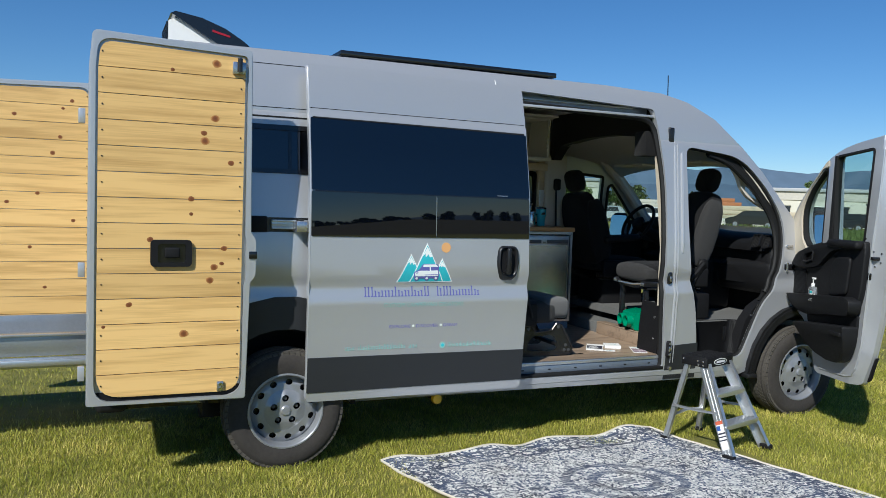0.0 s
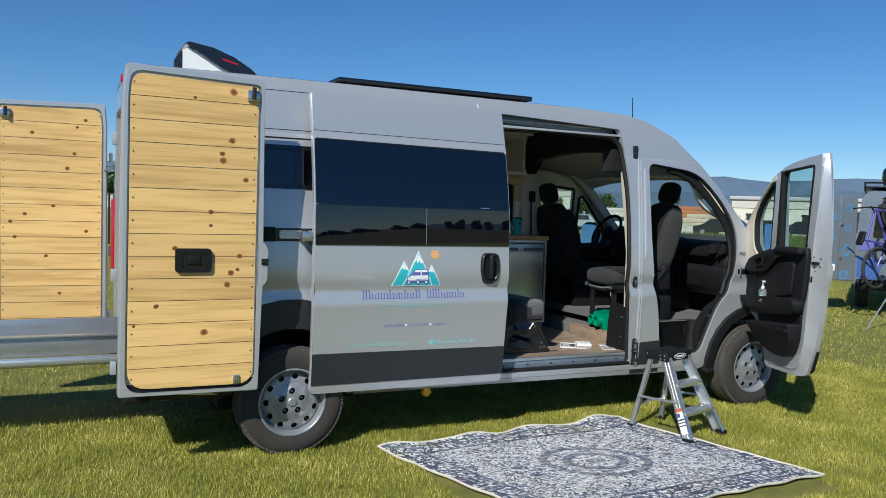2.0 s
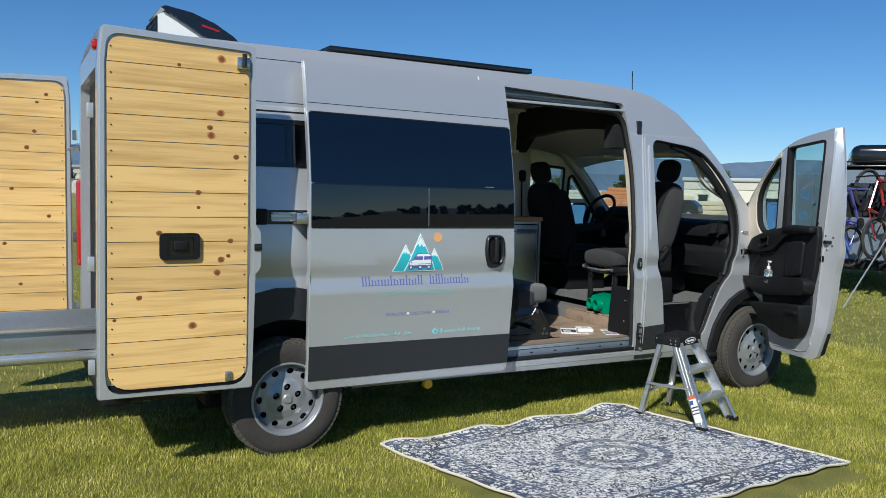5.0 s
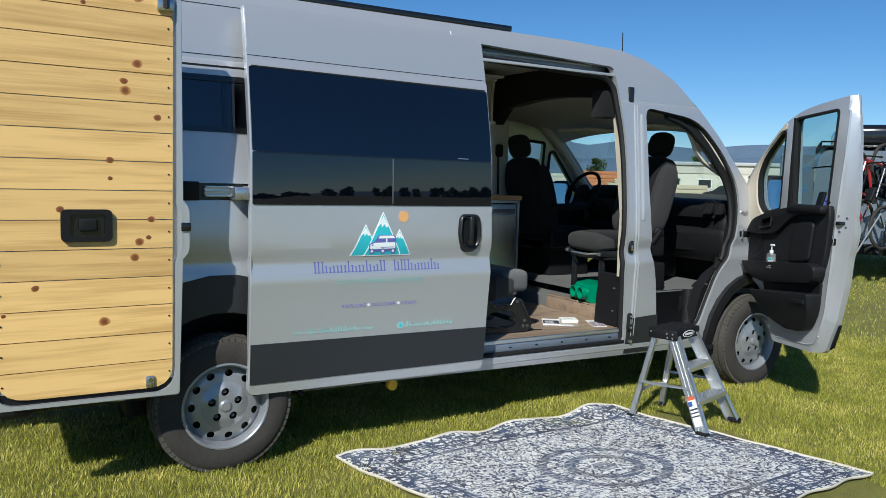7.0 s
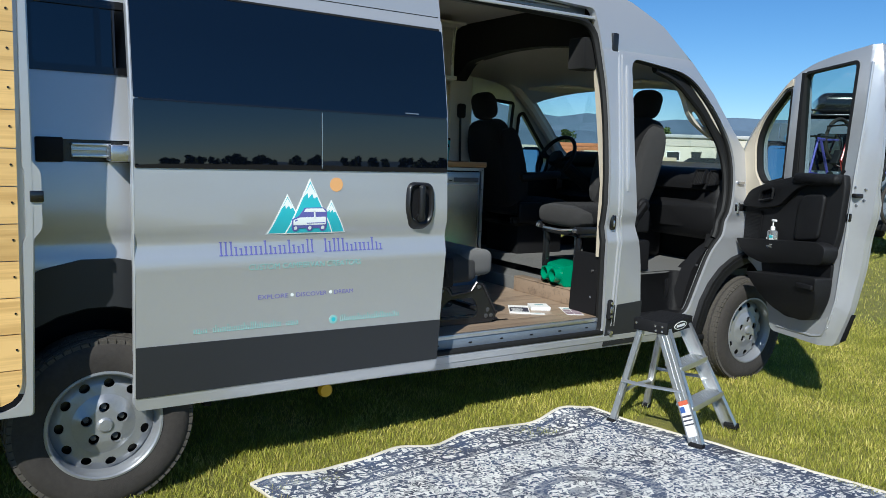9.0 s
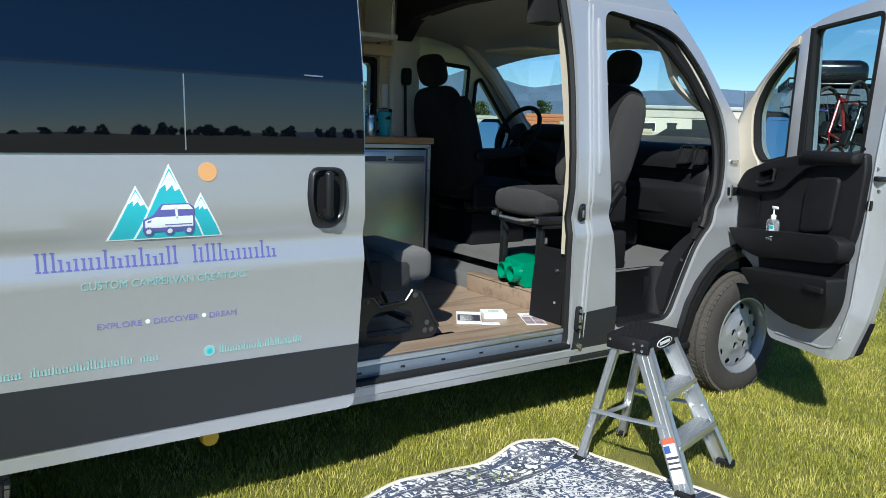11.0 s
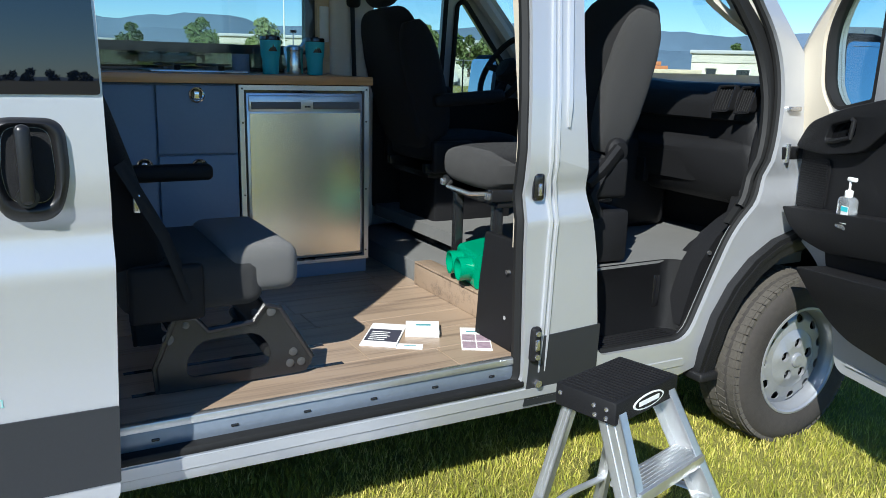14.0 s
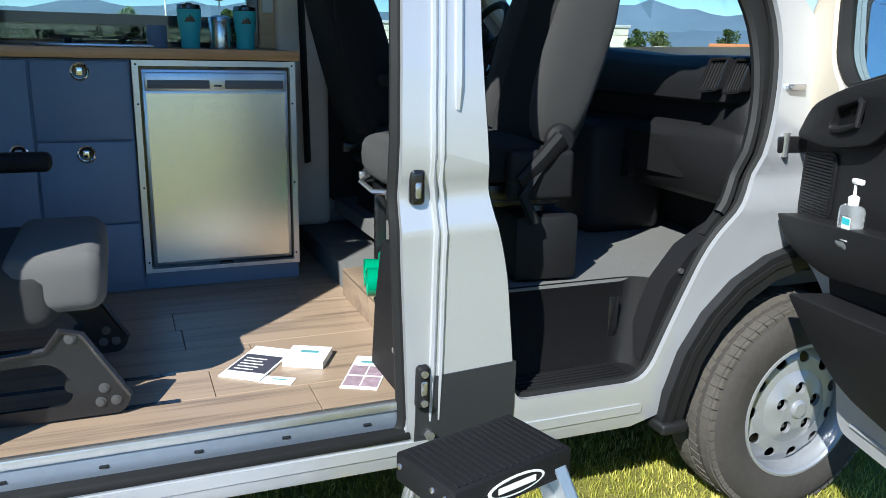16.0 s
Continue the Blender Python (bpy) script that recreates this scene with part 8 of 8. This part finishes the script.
solo("weeds", bm, WEED, "rough green weeds along the field edge", "weeds", kind="stuff", smooth=180)
for az, d, h in ((0.115, 60, 9.0), (0.345, 70, 9.0), (0.47, 66, 8.0)):
    p = at(az, d)
    solo("pole", rod([(0, 0, 0), (0, 0, h)], [0.07, 0.04], None, 8), WHITE, "tall white pole standing in the field", "pole", pose(p.x, p.y, 0), "field poles")
# chain-link fence far off behind the van
fe = thing("fence", "chain-link fence with dark posts across the field", "fence", pose(4, 26, 0, 0, 0, 4))
for k in range(12):
    part("post", rod([(-16 + 3 * k, 0, 0), (-16 + 3 * k, 0, 1.8)], 0.035, None, 8), DARK_METAL, fe)
bm = bmesh.new()
for k in range(150):
    x = -16 + k * 0.22
    for sgn in (-1, 1):
        rod([(x, 0, 0.05), (x + sgn * 1.7, 0, 1.75)], 0.006, bm, 3)
part("wire_mesh", bm, GALVANISED, fe)
part("top_rail", rod([(-16, 0, 1.78), (17, 0, 1.78)], 0.025, None, 8), GALVANISED, fe)

# ---- the neighbouring camper with bicycles ----
NP = Vector((12.1, 3.95))
nb = thing("camper_van", "silver-blue camper van with a black roof box and a bicycle rack", "van", pose(NP.x, NP.y, 0, 0, 0, -54))
BLUE_SILVER = material("blue_grey_wrap", (0.19, 0.225, 0.27), 0.35, 0.4, 0.3, 3, coat=0.4, spots=0.3)
part("body", plate(rounded([(-1.0, 0.45), (1.0, 0.45), (1.02, 1.2), (0.95, 2.05), (0.85, 2.18), (-0.85, 2.18), (-0.95, 2.05), (-1.02, 1.2)], 0.08), [], 0.0, 4.8), BLUE_SILVER, nb, "silver-blue wrapped body")
part("rear_window", plate(rounded([(-0.75, 1.35), (0.75, 1.35), (0.70, 1.95), (-0.70, 1.95)], 0.06), [], -0.012, 0.004), TINTED, nb)
part("tail_lamp", box(0.88, 0.98, -0.03, 0.03, 0.62, 0.80, 0.015), RED_LENS, nb)
for x in (-0.93, 0.93):
    part("wheel", lathe([(0.0, -0.11), (0.30, -0.11), (0.34, -0.07), (0.34, 0.07), (0.30, 0.11), (0.0, 0.11)], 24, None, Matrix.Translation((x * 0.95, 0.95, 0.34)) @ Matrix.Rotation(radians(90), 4, "Y")), RUBBER, nb)
    part("wheel", lathe([(0.0, -0.11), (0.30, -0.11), (0.34, -0.07), (0.34, 0.07), (0.30, 0.11), (0.0, 0.11)], 24, None, Matrix.Translation((x * 0.95, 3.9, 0.34)) @ Matrix.Rotation(radians(90), 4, "Y")), RUBBER, nb)
part("bumper", box(-0.98, 0.98, -0.14, 0.02, 0.42, 0.60, 0.03), BLACK_PLASTIC, nb)
part("graphic", plate(rounded([(-0.95, 1.12), (-0.45, 1.12), (-0.45, 1.28), (-0.95, 1.28)], 0.01), [], -0.006, 0.003), VIOLET, nb, "violet graphic panel")
part("graphic", plate(rounded([(-0.97, 0.62), (-0.65, 0.60), (-0.55, 0.95), (-0.98, 1.02)], 0.05), [], -0.006, 0.003), BLUE, nb, "blue graphic patch")
rk = part("roof_rack", box(-0.9, 0.9, 0.1, 3.2, 2.24, 2.27, 0.01), DARK_METAL, nb, "black roof rack")
for y in np.arange(0.1, 2.7, 0.4):
    part("rack_bar", rod([(-0.92, y, 2.20), (-0.92, y, 2.33)], 0.012, None, 6), DARK_METAL, rk)
    part("rack_bar", rod([(0.92, y, 2.20), (0.92, y, 2.33)], 0.012, None, 6), DARK_METAL, rk)
for x in (-0.92, 0.92):
    part("rack_side", rod([(x, 0.05, 2.33), (x, 2.65, 2.33)], 0.015, None, 6), DARK_METAL, rk)
part("rack_side", rod([(-0.92, 0.05, 2.33), (0.92, 0.05, 2.33)], 0.015, None, 6), DARK_METAL, rk)
rb = solo("roof_box", cushion(-0.65, 0.35, 1.1, 3.1, 2.27, 2.74, 0.15, None, None, 0.25), BLACK_GLOSS, "glossy black roof cargo box on the rack", "roof box", nb.matrix_basis)
BIKE_BLUE = material("violet_bike_paint", (0.10, 0.09, 0.42), 0.3, 0.1, coat=0.6)
BIKE_RED = material("red_bike_paint", (0.45, 0.03, 0.03), 0.3, 0.1, coat=0.6)


def bicycle(m, mat, label):
    """A bicycle in the x-z plane, wheels on z = 0."""
    s = thing("bicycle", label, "bicycle", m, "bicycles on the rack")
    for x in (-0.52, 0.52):
        w = part("wheel", rod([(x + 0.33 * math.cos(a), 0, 0.34 + 0.33 * math.sin(a)) for a in np.linspace(0, 2 * math.pi, 29)], 0.024, None, 7), RUBBER, s)
        part("rim", rod([(x + 0.30 * math.cos(a), 0, 0.34 + 0.30 * math.sin(a)) for a in np.linspace(0, 2 * math.pi, 29)], 0.010, None, 5), DARK_METAL, w)
        b2 = bmesh.new()
        for k in range(14):
            a = 2 * math.pi * k / 14
            rod([(x, 0.02 * (-1) ** k, 0.34), (x + 0.30 * math.cos(a), 0, 0.34 + 0.30 * math.sin(a))], 0.0018, b2, 3)
        part("spokes", b2, STEEL, w)
    f = bmesh.new()
    for a, c, r in (((-0.52, 0.34), (-0.08, 0.30), 0.012), ((-0.52, 0.34), (-0.20, 0.78), 0.010), ((-0.08, 0.30), (-0.22, 0.84), 0.017), ((-0.08, 0.30), (0.34, 0.76), 0.021), ((-0.20, 0.76), (0.33, 0.82), 0.018), ((0.32, 0.86), (0.38, 0.68), 0.022), ((0.38, 0.68), (0.52, 0.34), 0.016)):
        rod([(a[0], 0, a[1]), (c[0], 0, c[1])], r, f, 7)
    part("frame", f, mat, s)
    part("handlebar", rod([(0.30, -0.32, 0.93), (0.33, -0.1, 0.92), (0.33, 0.1, 0.92), (0.30, 0.32, 0.93)], 0.013, None, 6), DARK_METAL, s)
    part("stem", rod([(0.32, 0, 0.86), (0.34, 0, 0.93)], 0.015, None, 6), DARK_METAL, s)
    part("saddle", cushion(-0.34, -0.10, -0.06, 0.06, 0.88, 0.93, 0.02), BLACK_PLASTIC, s)
    part("crank", lathe([(0.0, -0.01), (0.09, -0.01), (0.09, 0.01), (0.0, 0.01)], 18, None, Matrix.Translation((-0.08, -0.03, 0.30)) @ Matrix.Rotation(radians(90), 4, "X")), DARK_METAL, s)
    return s


BASE = nb.matrix_basis
def hung(x, y, z, turn, lean):
    return BASE @ Matrix.Translation((x, y, z)) @ Matrix.Rotation(radians(turn), 4, "Z") @ Matrix.Rotation(radians(lean), 4, "Y")


bicycle(hung(-0.35, -0.55, 1.22, 52, -68), BIKE_BLUE, "violet mountain bicycle hung on the rear rack")
bicycle(hung(0.0, -0.60, 1.30, 56, -60), BIKE_RED, "red mountain bicycle hung on the rear rack")
bicycle(hung(0.35, -0.65, 1.25, 50, -64), DARK_METAL, "black mountain bicycle hung on the rear rack")
part("bike_rack", rod([(0.0, -0.1, 0.5), (0.0, -0.95, 0.5), (0.2, -0.95, 1.6)], 0.03, None, 8), DARK_METAL, nb, "black bicycle rack")
bicycle(hung(0.65, -0.60, 1.28, 54, -70), BIKE_BLUE, "violet mountain bicycle hung on the rear rack")
# its rear door stands open, covered with chalky blue drawings
DRAWING = material("blue_drawing", (0.05, 0.24, 0.52), 0.6, 0, 0.3, 20)
GREEN_DRAWING = material("green_drawing", (0.16, 0.42, 0.10), 0.6, 0, 0.3, 20)
od = part("rear_door", bmesh.new(), BLUE_SILVER, nb, "open blue-grey rear door with drawings")
bm = box(-0.60, 0.0, -0.05, 0.0, 0.56, 2.10, 0.015)
bm.to_mesh(od.data)
bm.free()
od.matrix_basis = Matrix.Translation((-1.03, 0.0, 0)) @ Matrix.Rotation(radians(28), 4, "Z")
part("door_fold", box(-0.31, -0.295, -0.062, -0.05, 0.58, 2.08, 0.003), STEEL, od)
for z in (0.95, 1.55):
    part("catch", box(-0.30, -0.24, -0.075, -0.05, z, z + 0.05, 0.006), STEEL, od, "steel catch")
for x, z, r, mat in ((-0.44, 1.72, 0.085, DRAWING), (-0.16, 1.50, 0.06, DRAWING), (-0.46, 1.34, 0.075, DRAWING), (-0.17, 1.10, 0.085, DRAWING), (-0.47, 1.10, 0.065, GREEN_DRAWING), (-0.42, 0.86, 0.07, DRAWING), (-0.53, 0.66, 0.06, DRAWING), (-0.20, 0.66, 0.08, DRAWING), (-0.15, 1.86, 0.06, DRAWING)):
    star = [(x + r * (1 + 0.3 * math.cos(5 * a + x * 9)) * math.cos(a) * 0.9, z + r * (1 + 0.3 * math.sin(4 * a + z * 7)) * math.sin(a)) for a in np.linspace(0, 2 * math.pi, 25)[:-1]]
    part("drawing", plate(star, [[(x + (p - x) * 0.72, z + (q - z) * 0.72) for p, q in star]], -0.053, -0.049), mat, od)
part("number_plate", box(-0.58, -0.36, -0.058, -0.05, 0.73, 0.85, 0.004), WHITE, od, "white plate with a plain bar")
part("plate_bar", box(-0.55, -0.39, -0.060, -0.057, 0.76, 0.81), BLUE, od)
solo("awning_pole", rod([(9.57, 3.055, 0.0), (10.19, 2.76, 1.19)], 0.012, None, 6), ALUMINIUM, "thin bare metal pole leaning by the bicycles", "pole")
